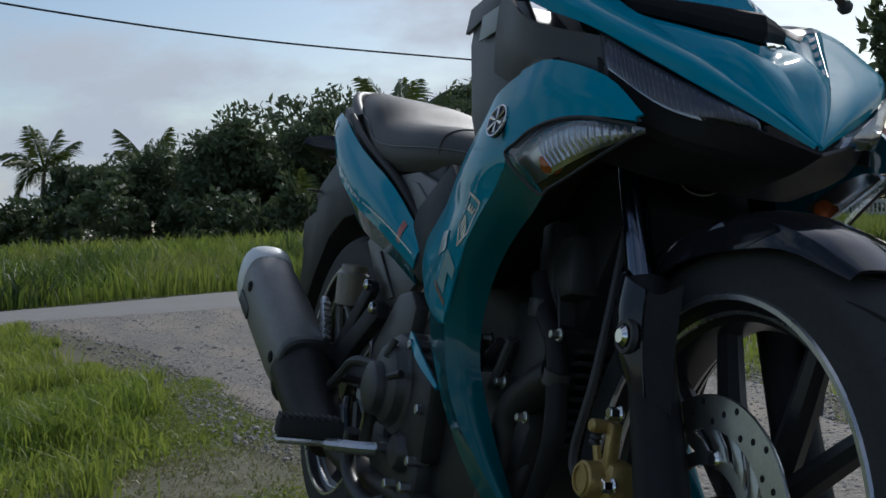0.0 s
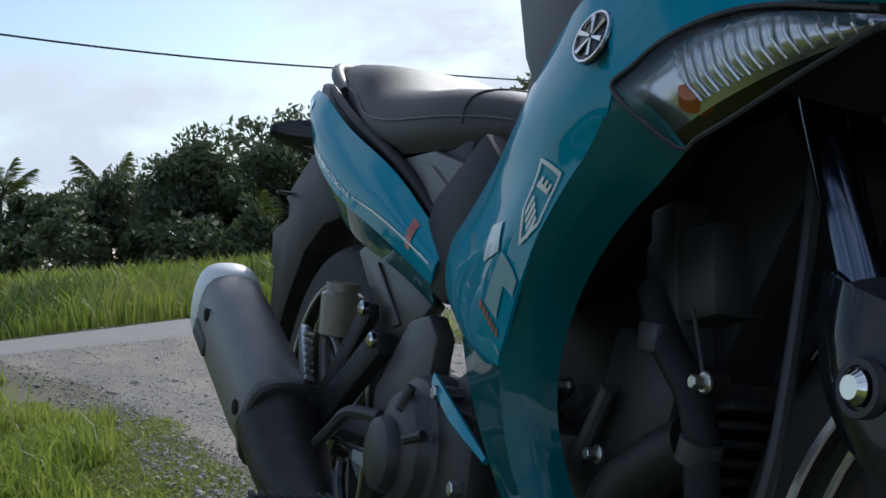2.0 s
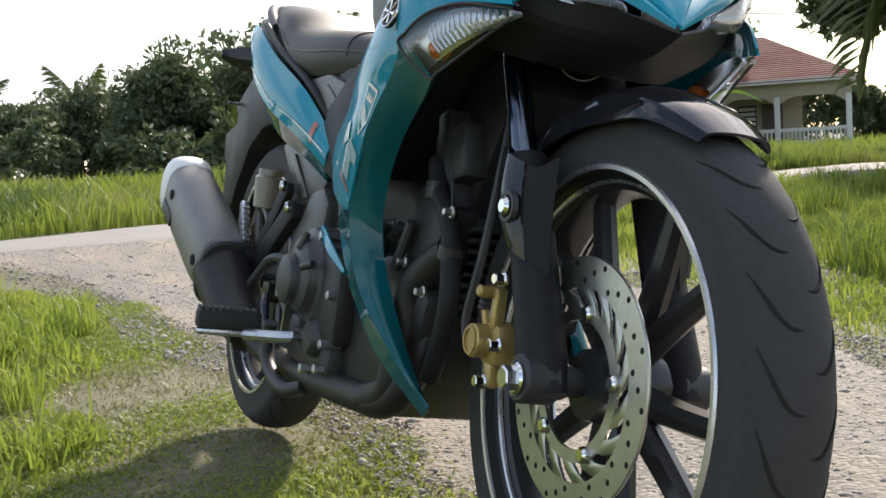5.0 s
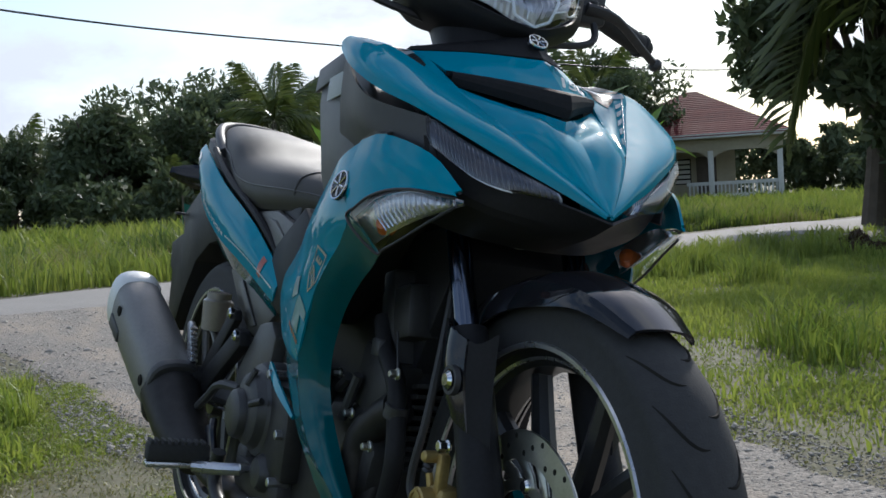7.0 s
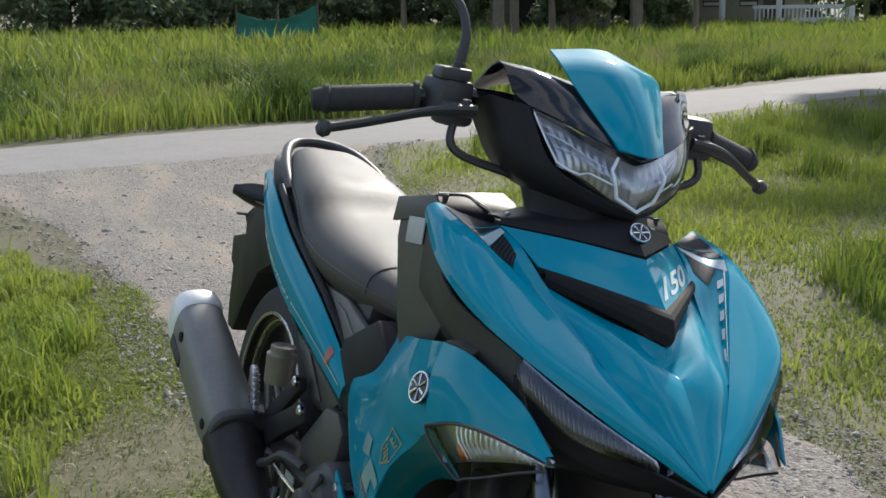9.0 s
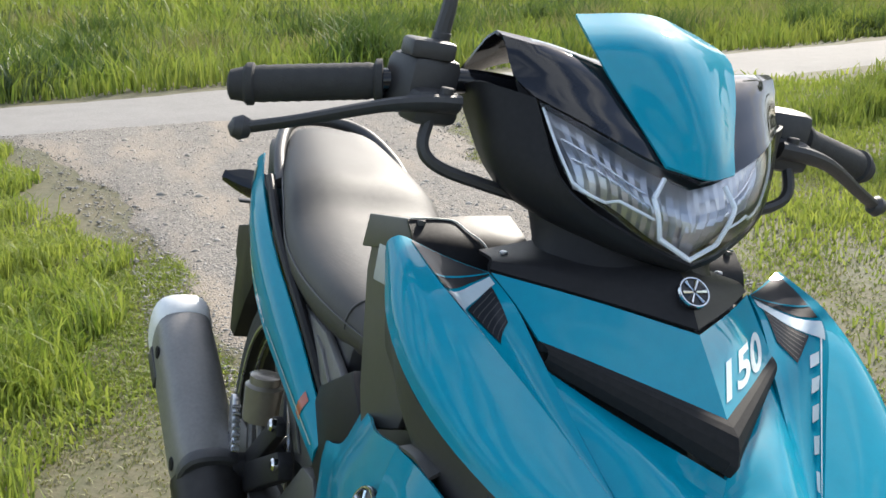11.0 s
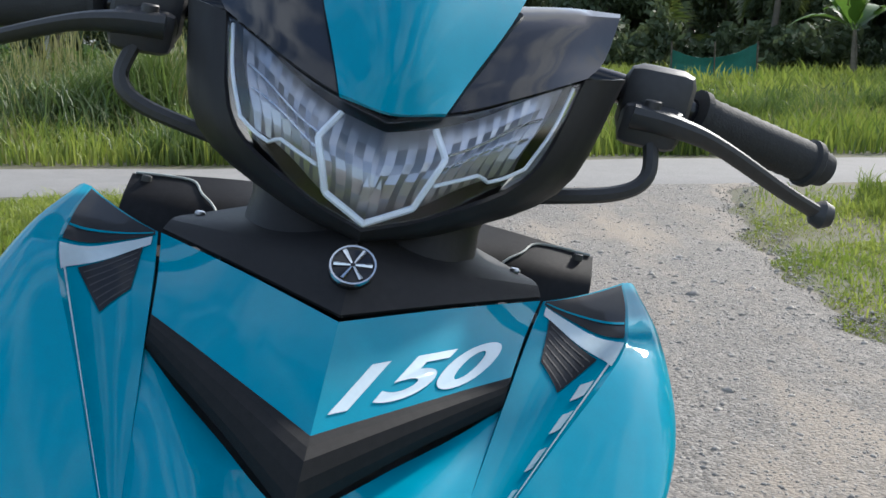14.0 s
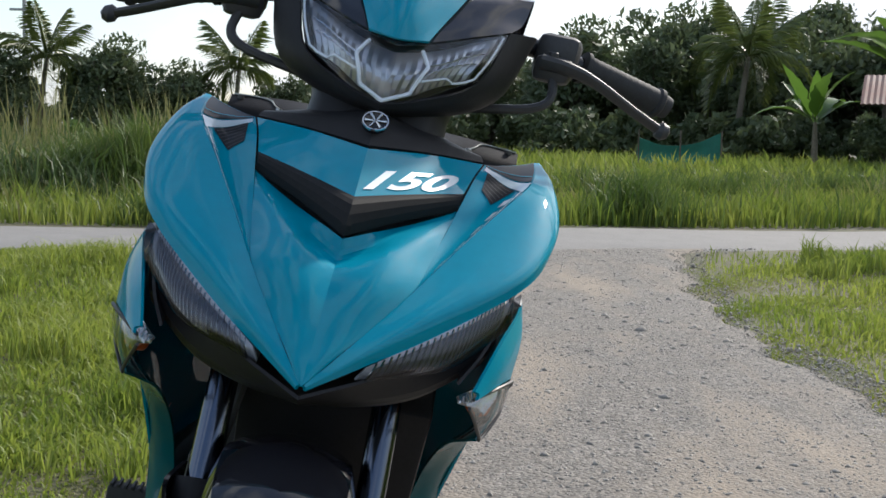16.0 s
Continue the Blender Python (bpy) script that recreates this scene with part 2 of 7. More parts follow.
tone = gn.new("ShaderNodeMapRange")
tone.inputs["To Min"].default_value, tone.inputs["To Max"].default_value = 0.45, 1.22
split = gn.new("ShaderNodeSeparateColor")
gl.new(grit.outputs["Color"], split.inputs["Color"])
gl.new(split.outputs["Red"], tone.inputs["Value"])
earth = gn.new("ShaderNodeTexNoise")
earth.inputs["Scale"].default_value, earth.inputs["Detail"].default_value = 1.7, 5
warp = gn.new("ShaderNodeMapping")
warp.inputs["Scale"].default_value = (0.45, 1.6, 1)
gl.new(gn["Texture Coordinate"].outputs["Object"], warp.inputs["Vector"])
gl.new(warp.outputs["Vector"], earth.inputs["Vector"])
dust = gn.new("ShaderNodeMapRange")
dust.inputs["From Min"].default_value, dust.inputs["From Max"].default_value = 0.48, 0.66
gl.new(earth.outputs["Fac"], dust.inputs["Value"])
grain = gn.new("ShaderNodeMix")
grain.data_type, grain.blend_type = "RGBA", "MULTIPLY"
grain.inputs["Factor"].default_value = 1.0
gl.new(gn["Mix"].outputs["Result"], grain.inputs["A"])
gl.new(tone.outputs["Result"], grain.inputs["B"])
sandy = gn.new("ShaderNodeMix")
sandy.data_type = "RGBA"
sandy.inputs["B"].default_value = (0.27, 0.222, 0.168, 1)
gl.new(dust.outputs["Result"], sandy.inputs["Factor"])
gl.new(grain.outputs["Result"], sandy.inputs["A"])
gl.new(sandy.outputs["Result"], gn["Principled BSDF"].inputs["Base Color"])
ASPHALT = material("worn_pale_asphalt", (0.215, 0.203, 0.188), 0.85, 0, 60, 0.2, bump=0.004, detail=10)
STONE = material("loose_stone", (0.29, 0.268, 0.236), 0.85, 0, 30, 0.25, island=0.8)
GRASS = leafy("grass_blades", (0.130, 0.202, 0.022), (0.35, 0.385, 0.075), 0.5)
FIELD = leafy("tall_field_grass", (0.102, 0.168, 0.019), (0.28, 0.315, 0.062), 0.45)
DRY = leafy("dry_grass", (0.17, 0.19, 0.05), (0.30, 0.27, 0.12), 0.35)
# lightened and greyed: the haze over the far trees is put into the colour
LEAF = leafy("tree_leaves", (0.052, 0.080, 0.036), (0.125, 0.155, 0.070), 0.3, 0.6)
FROND = leafy("palm_leaflets", (0.05, 0.085, 0.018), (0.15, 0.17, 0.045), 0.3, 0.38)
BANANA = leafy("banana_leaf", (0.06, 0.14, 0.02), (0.15, 0.25, 0.04), 0.4, 0.35)
REED = leafy("reed_blades", (0.05, 0.10, 0.016), (0.15, 0.20, 0.045), 0.35)
BARK = material("grey_bark", (0.10, 0.082, 0.062), 0.9, 0, 9, 0.4, bump=0.02)
PALM_BARK = material("ringed_palm_bark", (0.15, 0.125, 0.095), 0.9, 0, 12, 0.35, bump=0.02)
WALL = material("cream_render", (0.40, 0.36, 0.27), 0.85, 0, 6, 0.12, bump=0.003)
PALE = material("white_painted_concrete", (0.62, 0.62, 0.58), 0.8, 0, 8, 0.12)
TILE = material("dark_red_roof_tile", (0.15, 0.04, 0.038), 0.75, 0, 10, 0.25, random_part=0.5)
for worn in (TILE, WALL):
    worn.node_tree.nodes["Principled BSDF"].inputs["Specular IOR Level"].default_value = 0.1
RUST = material("rusty_zinc_sheet", (0.26, 0.115, 0.085), 0.8, 0.0, 5, 0.35, spread=(0.17, 0.115, 0.10), random_part=0.4)
BOARD = material("weathered_board", (0.12, 0.10, 0.085), 0.85, 0, 12, 0.35, random_part=0.4)
DARK = material("dark_room", (0.025, 0.024, 0.022), 0.8, 0, 10, 0.2)
DARK.node_tree.nodes["Principled BSDF"].inputs["Specular IOR Level"].default_value = 0.05
NET = material("green_netting", (0.02, 0.16, 0.12), 0.7, 0, 30, 0.3)
CABLE = material("black_cable", (0.02, 0.02, 0.02), 0.6, 0, 30, 0.2)
GALV = material("galvanised_pole", (0.35, 0.35, 0.35), 0.5, 0.5, 12, 0.2)


# ---- mesh tools ----
def spline(a, t):
    """The point at t in 0..1 on a smooth curve through the points a."""
    n = len(a) - 1
    if n == 0:
        return Vector(a[0])
    s = min(max(t, 0.0), 1.0) * n
    i = min(int(s), n - 1)
    f = s - i
    p1, p2 = Vector(a[i]), Vector(a[i + 1])
    p0 = Vector(a[i - 1]) if i else 2 * p1 - p2
    p3 = Vector(a[i + 2]) if i + 2 <= n else 2 * p2 - p1
    return 0.5 * (2 * p1 + (p2 - p0) * f + (2 * p0 - 5 * p1 + 4 * p2 - p3) * f * f + (3 * p1 - p0 - 3 * p2 + p3) * f ** 3)


class Skin:
    """A smooth sheet through rows of points; side=-1 mirrors it across the bike's middle plane."""

    def __init__(self, rows, side=1, middle=(-0.45, 0, 0.55)):
        self.rows, self.side, self.middle, self.known = rows, side, Vector(middle), None

    def at(self, u, v):
        p = spline([spline(r, u) for r in self.rows], v)
        return Vector((p.x, p.y * self.side, p.z))

    def normal(self, u, v):
        e = 0.01
        a = self.at(min(u + e, 1), v) - self.at(max(u - e, 0), v)
        b = self.at(u, min(v + e, 1)) - self.at(u, max(v - e, 0))
        n = a.cross(b)
        n = n.normalized() if n.length > 1e-9 else Vector((1, 0, 0))
        return n * self.facing

    @property
    def facing(self):
        """1 or -1, so that the normals point away from the bike's middle."""
        if self.known is None:
            e = 0.01
            a = self.at(0.5 + e, 0.5) - self.at(0.5 - e, 0.5)
            b = self.at(0.5, 0.5 + e) - self.at(0.5, 0.5 - e)
            self.known = 1 if a.cross(b).dot(self.at(0.5, 0.5) - self.middle) > 0 else -1
        return self.known

    def inset(self, depth, nu=8, nv=6):
        """A sheet that lies depth behind this one."""
        return Skin([[tuple(self.at(i / nu, j / nv) - self.normal(i / nu, j / nv) * depth) for i in range(nu + 1)] for j in range(nv + 1)], 1, self.middle)


def add_shell(bm, skin, nu=14, nv=8, thick=0.003):
    """The sheet with a thickness, laid behind it."""
    top, low = [], []
    for j in range(nv + 1):
        a, b = [], []
        for i in range(nu + 1):
            u, v = i / nu, j / nv
            p = skin.at(u, v)
            a.append(bm.verts.new(p))
            b.append(bm.verts.new(p - skin.normal(u, v) * thick))
        top.append(a)
        low.append(b)
    for j in range(nv):
        for i in range(nu):
            bm.faces.new((top[j][i], top[j][i + 1], top[j + 1][i + 1], top[j + 1][i]))
            bm.faces.new((low[j + 1][i], low[j + 1][i + 1], low[j][i + 1], low[j][i]))
    ring_t = [top[0][i] for i in range(nu)] + [top[j][nu] for j in range(nv)] + [top[nv][i] for i in range(nu, 0, -1)] + [top[j][0] for j in range(nv, 0, -1)]
    ring_l = [low[0][i] for i in range(nu)] + [low[j][nu] for j in range(nv)] + [low[nv][i] for i in range(nu, 0, -1)] + [low[j][0] for j in range(nv, 0, -1)]
    for i in range(len(ring_t)):
        k = (i + 1) % len(ring_t)
        bm.faces.new((ring_t[i], ring_l[i], ring_l[k], ring_t[k]))
    return bm


def add_tube(bm, points, radius, n=10, steps=None, smooth=True, flat=1.0):
    """A round bar swept along a curve through the points; radius may be a list."""
    k = steps or max(2, 6 * (len(points) - 1))
    if not smooth:
        k = len(points) - 1
    rads = radius if isinstance(radius, (list, tuple)) else [radius] * len(points)
    rings, side = [], None
    pts = [spline(points, i / k) if smooth else Vector(points[i]) for i in range(k + 1)]
    for i, p in enumerate(pts):
        d = (pts[min(i + 1, k)] - pts[max(i - 1, 0)]).normalized()
        if side is None:
            side = d.orthogonal().normalized()
        side = (side - d * side.dot(d)).normalized()
        up = d.cross(side)
        s = i / k * (len(rads) - 1)
        j = min(int(s), len(rads) - 2) if len(rads) > 1 else 0
        r = rads[j] * (1 - (s - j)) + rads[min(j + 1, len(rads) - 1)] * (s - j)
        rings.append([bm.verts.new(p + (side * math.cos(2 * math.pi * q / n) + up * math.sin(2 * math.pi * q / n) * flat) * r) for q in range(n)])
    for a, b in zip(rings, rings[1:]):
        for q in range(n):
            bm.faces.new((a[q], a[(q + 1) % n], b[(q + 1) % n], b[q]))
    bm.faces.new(rings[0][::-1])
    bm.faces.new(rings[-1])
    return bm


def add_lathe(bm, profile, centre, n=48, closed=True, axis=(0, 1, 0)):
    """Turns the profile of (radius, offset along the axis) round the axis at centre."""
    ax = Vector(axis).normalized()
    s = ax.orthogonal().normalized()
    t = ax.cross(s)
    rings = []
    for r, o in profile:
        rings.append([bm.verts.new(Vector(centre) + ax * o + (s * math.cos(2 * math.pi * q / n) + t * math.sin(2 * math.pi * q / n)) * max(r, 1e-4)) for q in range(n)])
    pairs = list(zip(rings, rings[1:])) + ([(rings[-1], rings[0])] if closed else [])
    for a, b in pairs:
        for q in range(n):
            bm.faces.new((a[q], a[(q + 1) % n], b[(q + 1) % n], b[q]))
    if not closed:
        bm.faces.new(rings[0][::-1])
        bm.faces.new(rings[-1])
    return bm


def add_plate(bm, outline, y0, y1, bevel=0.002, m=None):
    """A flat plate: an outline in x and z, from y0 to y1, with rounded edges."""
    vs = [bm.verts.new((x, y0, z)) for x, z in outline]
    f = bm.faces.new(vs)
    g = bmesh.ops.extrude_face_region(bm, geom=[f])
    new_v = [e for e in g["geom"] if isinstance(e, bmesh.types.BMVert)]
    for v in new_v:
        v.co.y = y1
    verts = vs + new_v
    if bevel:
        edges = list({e for v in verts for e in v.link_edges})
        r = bmesh.ops.bevel(bm, geom=edges, offset=bevel, segments=2, affect="EDGES", profile=0.5)
        verts = list({v for fa in r["faces"] for v in fa.verts} | {v for v in verts if v.is_valid})
    if m is not None:
        bmesh.ops.transform(bm, matrix=m, verts=verts)
    return bm


def add_box(bm, centre, size, bevel=0.003, m=None):
    sx, sy, sz = (s / 2 for s in size)
    r = bmesh.ops.create_cube(bm, size=1.0)
    vs = r["verts"]
    for v in vs:
        v.co = Vector((v.co.x * size[0], v.co.y * size[1], v.co.z * size[2]))
    if bevel:
        edges = list({e for v in vs for e in v.link_edges})
        q = bmesh.ops.bevel(bm, geom=edges, offset=bevel, segments=2, affect="EDGES", profile=0.5)
        vs = list({v for fa in q["faces"] for v in fa.verts} | {v for v in vs if v.is_valid})
    mat = Matrix.Translation(centre) @ (m if m is not None else Matrix.Identity(4))
    bmesh.ops.transform(bm, matrix=mat, verts=vs)
    return bm


def add_pin(bm, centre, axis, radius, length, n=20, chamfer=0.15):
    """A short cylinder with chamfered ends, centred, along the axis."""
    c = radius * chamfer
    h = length / 2
    return add_lathe(bm, [(radius - c, -h), (radius, -h + c), (radius, h - c), (radius - c, h)], centre, n, False, axis)


def finish(bm, name, mat, sharp=32):
    bmesh.ops.recalc_face_normals(bm, faces=bm.faces)
    me = bpy.data.meshes.new(name)
    bm.to_mesh(me)
    bm.free()
    me.materials.append(mat)
    me.polygons.foreach_set("use_smooth", [True] * len(me.polygons))
    me.set_sharp_from_angle(angle=radians(sharp))
    return me


def part(name, bm, mat, parent, label="", sharp=32):
    ob = new(name, finish(bm, name, mat, sharp))
    ob.parent = parent
    if label:
        tagged(ob, label)
    return ob


def thing(name, label, category, m=None, group="", kind=""):
    ob = new(name)
    ob.empty_display_size = 0.1
    if m is not None:
        ob.matrix_world = m
    return tagged(ob, label, category, group, kind)


def fast_mesh(name, verts, tris, mat, smooth=False):
    me = bpy.data.meshes.new(name)
    verts, tris = np.asarray(verts, np.float32), np.asarray(tris, np.int32)
    me.vertices.add(len(verts))
    me.vertices.foreach_set("co", verts.ravel())
    me.loops.add(tris.size)
    me.loops.foreach_set("vertex_index", tris.ravel())
    me.polygons.add(len(tris))
    me.polygons.foreach_set("loop_start", np.arange(0, tris.size, 3, dtype=np.int32))
    me.update(calc_edges=True)
    me.validate()
    me.materials.append(mat)
    if smooth:
        me.polygons.foreach_set("use_smooth", [True] * len(me.polygons))
    return me


def B():
    return bmesh.new()


# ---- ground ----
rng = np.random.default_rng(7)


def ground_z(x, y):
    """Height of the land: level round the bike, falling a little towards the house."""
    x, y = np.asarray(x, float), np.asarray(y, float)
    d = np.hypot(x + 1, y)
    house = np.clip((y - 6) / 22, 0, 1) * np.clip((-x - 2) / 10, 0, 1)
    bank = np.clip(1 - (np.abs(x - np.interp(y, [-60, -24, -9, -3.2, 0.5, 3.5, 7.0, 11.5, 19, 29, 52], [-2.0, -4.4, -6.4, -7.5, -7.9, -8.4, -9.2, -10.8, -14.5, -21, -40])) - 1.0) / 2.2, 0, 1)
    return -0.02 + 0.05 * bank * bank * (3 - 2 * bank) + 0.018 * np.sin(x * 1.3 + 0.4) * np.sin(y * 1.1) * np.clip(d / 4, 0, 1) - 0.28 * house * house * (3 - 2 * house)


xs = np.concatenate([-np.geomspace(60, 900, 14)[::-1], np.linspace(-58, -14, 45), np.linspace(-13.5, 8, 87), np.geomspace(9, 900, 18)])
ys = np.concatenate([-np.geomspace(14, 900, 18)[::-1], np.linspace(-13, 14, 109), np.linspace(15, 60, 46), np.geomspace(64, 900, 14)])
gx, gy = np.meshgrid(xs, ys)
gz = ground_z(gx, gy)
nxg, nyg = len(xs), len(ys)
idx = np.arange(nxg * nyg).reshape(nyg, nxg)
quads = np.stack([idx[:-1, :-1], idx[:-1, 1:], idx[1:, 1:], idx[1:, :-1]], -1).reshape(-1, 4)
tris = np.concatenate([quads[:, [0, 1, 2]], quads[:, [0, 2, 3]]])
ground = new("ground", fast_mesh("ground", np.stack([gx, gy, gz], -1).reshape(-1, 3), tris, SOIL, True))
tagged(ground, "flat ground of thin grass and dry soil", "ground", kind="structure")


# edges of the drive, along x
def drive_left(x):
    return np.interp(x, [-7.8, -7.0, -5.6, -4.2, -3.4, -2.7, -2.3, -1.7, -1.0, -0.6, -0.2, 0.3, 1.5, 3, 9], [-1.6, -0.75, -0.36, -0.08, -0.02, -0.06, 0.0, 0.14, 0.14, 0.08, -0.1, -0.3, -0.5, -0.7, -0.9])


def drive_right(x):
    return np.interp(x, [-7.8, -7.0, -6.2, -5.0, -4.1, -3.0, -2.6, -1.75, -1.0, 0.5, 3, 9], [3.2, 2.3, 2.05, 1.95, 1.7, 1.85, 1.85, 1.58, 1.42, 1.4, 1.6, 1.8])


def wobble(x, k, a):
    return a * (np.sin(x * 2.3 * k + k) + 0.6 * np.sin(x * 5.1 * k + 2 * k) + 0.4 * np.sin(x * 11.7 * k))


road_line = [(-2.0, -60), (-4.4, -24), (-6.4, -9), (-7.5, -3.2), (-7.9, 0.5), (-8.4, 3.5), (-9.2, 7.0), (-10.8, 11.5), (-14.5, 19), (-21, 29), (-40, 52)]


def road_point(s):
    p = spline([(a, b, 0) for a, b in road_line], s)
    q = spline([(a, b, 0) for a, b in road_line], min(s + 0.002, 1))
    d = (q - p).normalized() if (q - p).length > 1e-6 else Vector((0, 1, 0))
    return p, Vector((d.y, -d.x, 0))


def ribbon(name, sample, count, across, mat, lift):
    vs, fs = [], []
    for i in range(count + 1):
        for j in range(across + 1):
            x, y = sample(i / count, j / across)
            edge = 0.0 if 0 < j < across else -0.03
            vs.append((x, y, float(ground_z(x, y)) + lift + edge))
    w = across + 1
    for i in range(count):
        for j in range(across):
            a = i * w + j
            fs += [(a, a + 1, a + w + 1), (a, a + w + 1, a + w)]
    return new(name, fast_mesh(name, vs, fs, mat, True))


def road_sample(s, c):
    p, n = road_point(s)
    half = 0.95 + wobble(s * 60, 1.0, 0.03)
    q = p + n * half * (2 * c - 1)
    return q.x, q.y


road = ribbon("road", road_sample, 220, 8, ASPHALT, 0.02)
tagged(road, "narrow worn pale asphalt village road", "road", kind="structure")


def drive_sample(s, c):
    x = -8.3 + s * 17.3
    a = float(drive_left(x)) + wobble(x, 1.0, 0.05)
    b = float(drive_right(x)) + wobble(x, 1.3, 0.06)
    return x, a + (b - a) * c


drive = ribbon("driveway", drive_sample, 220, 14, GRAVEL, 0.012)
tagged(drive, "grey gravel driveway joining the road", "driveway", kind="structure")


def stones(count, seed, box, size):
    """Loose stones: squashed, uneven octahedra."""
    r = np.random.default_rng(seed)
    base = np.array([(1, 0, 0), (-1, 0, 0), (0, 1, 0), (0, -1, 0), (0, 0, 1), (0, 0, -1)], float)
    face = np.array([(0, 2, 4), (2, 1, 4), (1, 3, 4), (3, 0, 4), (2, 0, 5), (1, 2, 5), (3, 1, 5), (0, 3, 5)])
    x = r.uniform(box[0], box[1], count * 2)
    y = r.uniform(box[2], box[3], count * 2)
    ok = (y > drive_left(x) - 0.1) & (y < drive_right(x) + 0.08)
    x, y = x[ok][:count], y[ok][:count]
    n = len(x)
    s = size * r.lognormal(0, 0.45, n)
    shape = base[None] * r.uniform(0.55, 1.25, (n, 6, 1)) * np.stack([s, s * r.uniform(0.6, 1, n), s * r.uniform(0.35, 0.7, n)], -1)[:, None]
    a = r.uniform(0, 6.283, n)
    c, q = np.cos(a)[:, None], np.sin(a)[:, None]
    v = np.stack([shape[..., 0] * c - shape[..., 1] * q, shape[..., 0] * q + shape[..., 1] * c, shape[..., 2]], -1)
    v += np.stack([x, y, ground_z(x, y) + 0.0113], -1)[:, None]
    return v.reshape(-1, 3), (face[None] + 6 * np.arange(n)[:, None, None]).reshape(-1, 3)


v1, t1 = stones(52000, 3, (-3.6, 1.6, -0.6, 2.6), 0.0042)
v2, t2 = stones(16000, 4, (-7.5, -3.4, -0.8, 2.8), 0.0055)
v3, t3 = stones(1100, 5, (-5, 1.5, -0.5, 2.4), 0.0095)
loose = new("loose_gravel", fast_mesh("loose_gravel", np.concatenate([v1, v2, v3]), np.concatenate([t1, t2 + len(v1), t3 + len(v1) + len(v2)]), STONE))
tagged(loose, "loose grey gravel stones on the driveway", "gravel", kind="stuff")


def blades(name, x, y, height, width, mat, seed, lean=0.45, label="", category="grass", z=None, bend=0.5):
    """Blades of grass: three triangles each, bent over."""
    r = np.random.default_rng(seed)
    n = len(x)
    patchy = 0.75 + 0.3 * np.sin(x * 2.1 + 1.3 * np.sin(y * 1.7 + seed)) * np.sin(y * 2.6 + seed) + 0.2 * np.sin(x * 6.3 + y * 4.1 + seed)
    h = height * r.uniform(0.5, 1.3, n) * patchy
    w = width * r.uniform(0.7, 1.3, n)
    a = r.uniform(0, 6.283, n)
    b = r.uniform(0, 6.283, n)
    l = lean * r.uniform(0.2, 1.0, n) * h
    base = np.stack([x, y, (ground_z(x, y) if z is None else z) - 0.01], -1)
    side = np.stack([np.cos(a), np.sin(a), 0 * a], -1) * w[:, None] / 2
    out = np.stack([np.cos(b), np.sin(b), 0 * b], -1) * l[:, None]
    up = np.stack([0 * h, 0 * h, h], -1)
    mid = base + up * 0.58 + out * bend * 0.6
    v = np.stack([base - side, base + side, mid - side * 0.8, mid + side * 0.8, base + up * (1 - 0.25 * lean) + out], 1)
    t = np.array([(0, 1, 3), (0, 3, 2), (2, 3, 4)])
    ob = new(name, fast_mesh(name, v.reshape(-1, 3), (t[None] + 5 * np.arange(n)[:, None, None]).reshape(-1, 3), mat))
    return tagged(ob, label, category, kind="stuff")


def scatter(count, box, seed, keep, clump=0.0, clumps=0):
    r = np.random.default_rng(seed)
    if clumps:
        cx, cy = r.uniform(box[0], box[1], clumps), r.uniform(box[2], box[3], clumps)
        k = r.integers(0, clumps, count)
        x, y = cx[k] + r.normal(0, clump, count), cy[k] + r.normal(0, clump, count)
    else:
        x, y = r.uniform(box[0], box[1], count), r.uniform(box[2], box[3], count)
    ok = keep(x, y)
    return x[ok], y[ok]


def road_x(y):
    """x of the road's middle line at y."""
    pts = sorted(((b, a) for a, b in road_line))
    return np.interp(y, [p[0] for p in pts], [p[1] for p in pts])


def left_of_drive(x, y):
    return (y < drive_left(x) + wobble(x, 1.0, 0.05)) & (x > road_x(y) + 1.15)


def right_of_drive(x, y):
    return (y > drive_right(x) + wobble(x, 1.3, 0.06)) & (x > road_x(y) + 1.15)


def near_patch(x, y):
    """The taller tufts keep clear of the trodden strip under the bike."""
    return left_of_drive(x, y) & (y < drive_left(x) - 0.16 + 0.14 * np.sin(x * 5.2) * np.sin(x * 2.3 + 1) - 0.42 * np.clip((x + 2.6) / 0.7, 0, 1))


x, y = scatter(150000, (-6.5, 2.5, -4.5, 0.0), 11, near_patch)
keep = rng.uniform(0, 1, len(x)) < np.clip(1.2 - np.abs(y) * 0.2, 0.15, 1)
blades("roadside_grass", x[keep], y[keep], 0.078, 0.0085, GRASS, 12, 0.7, "short bright green grass beside the driveway")
x, y = scatter(60000, (-6.3, 2.0, -4.0, -0.1), 13, near_patch, 0.09, 220)
blades("grass_tufts", x, y, 0.17, 0.006, GRASS, 14, 0.8, "long tufts of bright green grass beside the driveway")
x, y = scatter(70000, (-4.5, 2.0, -1.3, 0.3), 15, lambda x, y: (y < drive_left(x) + 0.12) & (rng.uniform(0, 1, len(x)) < 0.35 + 0.65 * (np.sin(x * 7) * np.sin(y * 9 + x * 3) > -0.2)))
blades("dry_grass", x, y, 0.028, 0.0045, DRY, 16, 1.2, "short dry trodden grass at the gravel's edge")
x, y = scatter(190000, (-4.2, 1.6, -1.6, 0.35), 23, lambda x, y: y < drive_left(x) + 0.1, 0.085, 800)
blades("trodden_grass", x, y, 0.034, 0.005, GRASS, 24, 1.1, "short trodden grass patches at the driveway's edge")
x, y = scatter(50000, (-4.2, 1.6, -1.6, 0.35), 25, lambda x, y: y < drive_left(x) + 0.12, 0.06, 300)
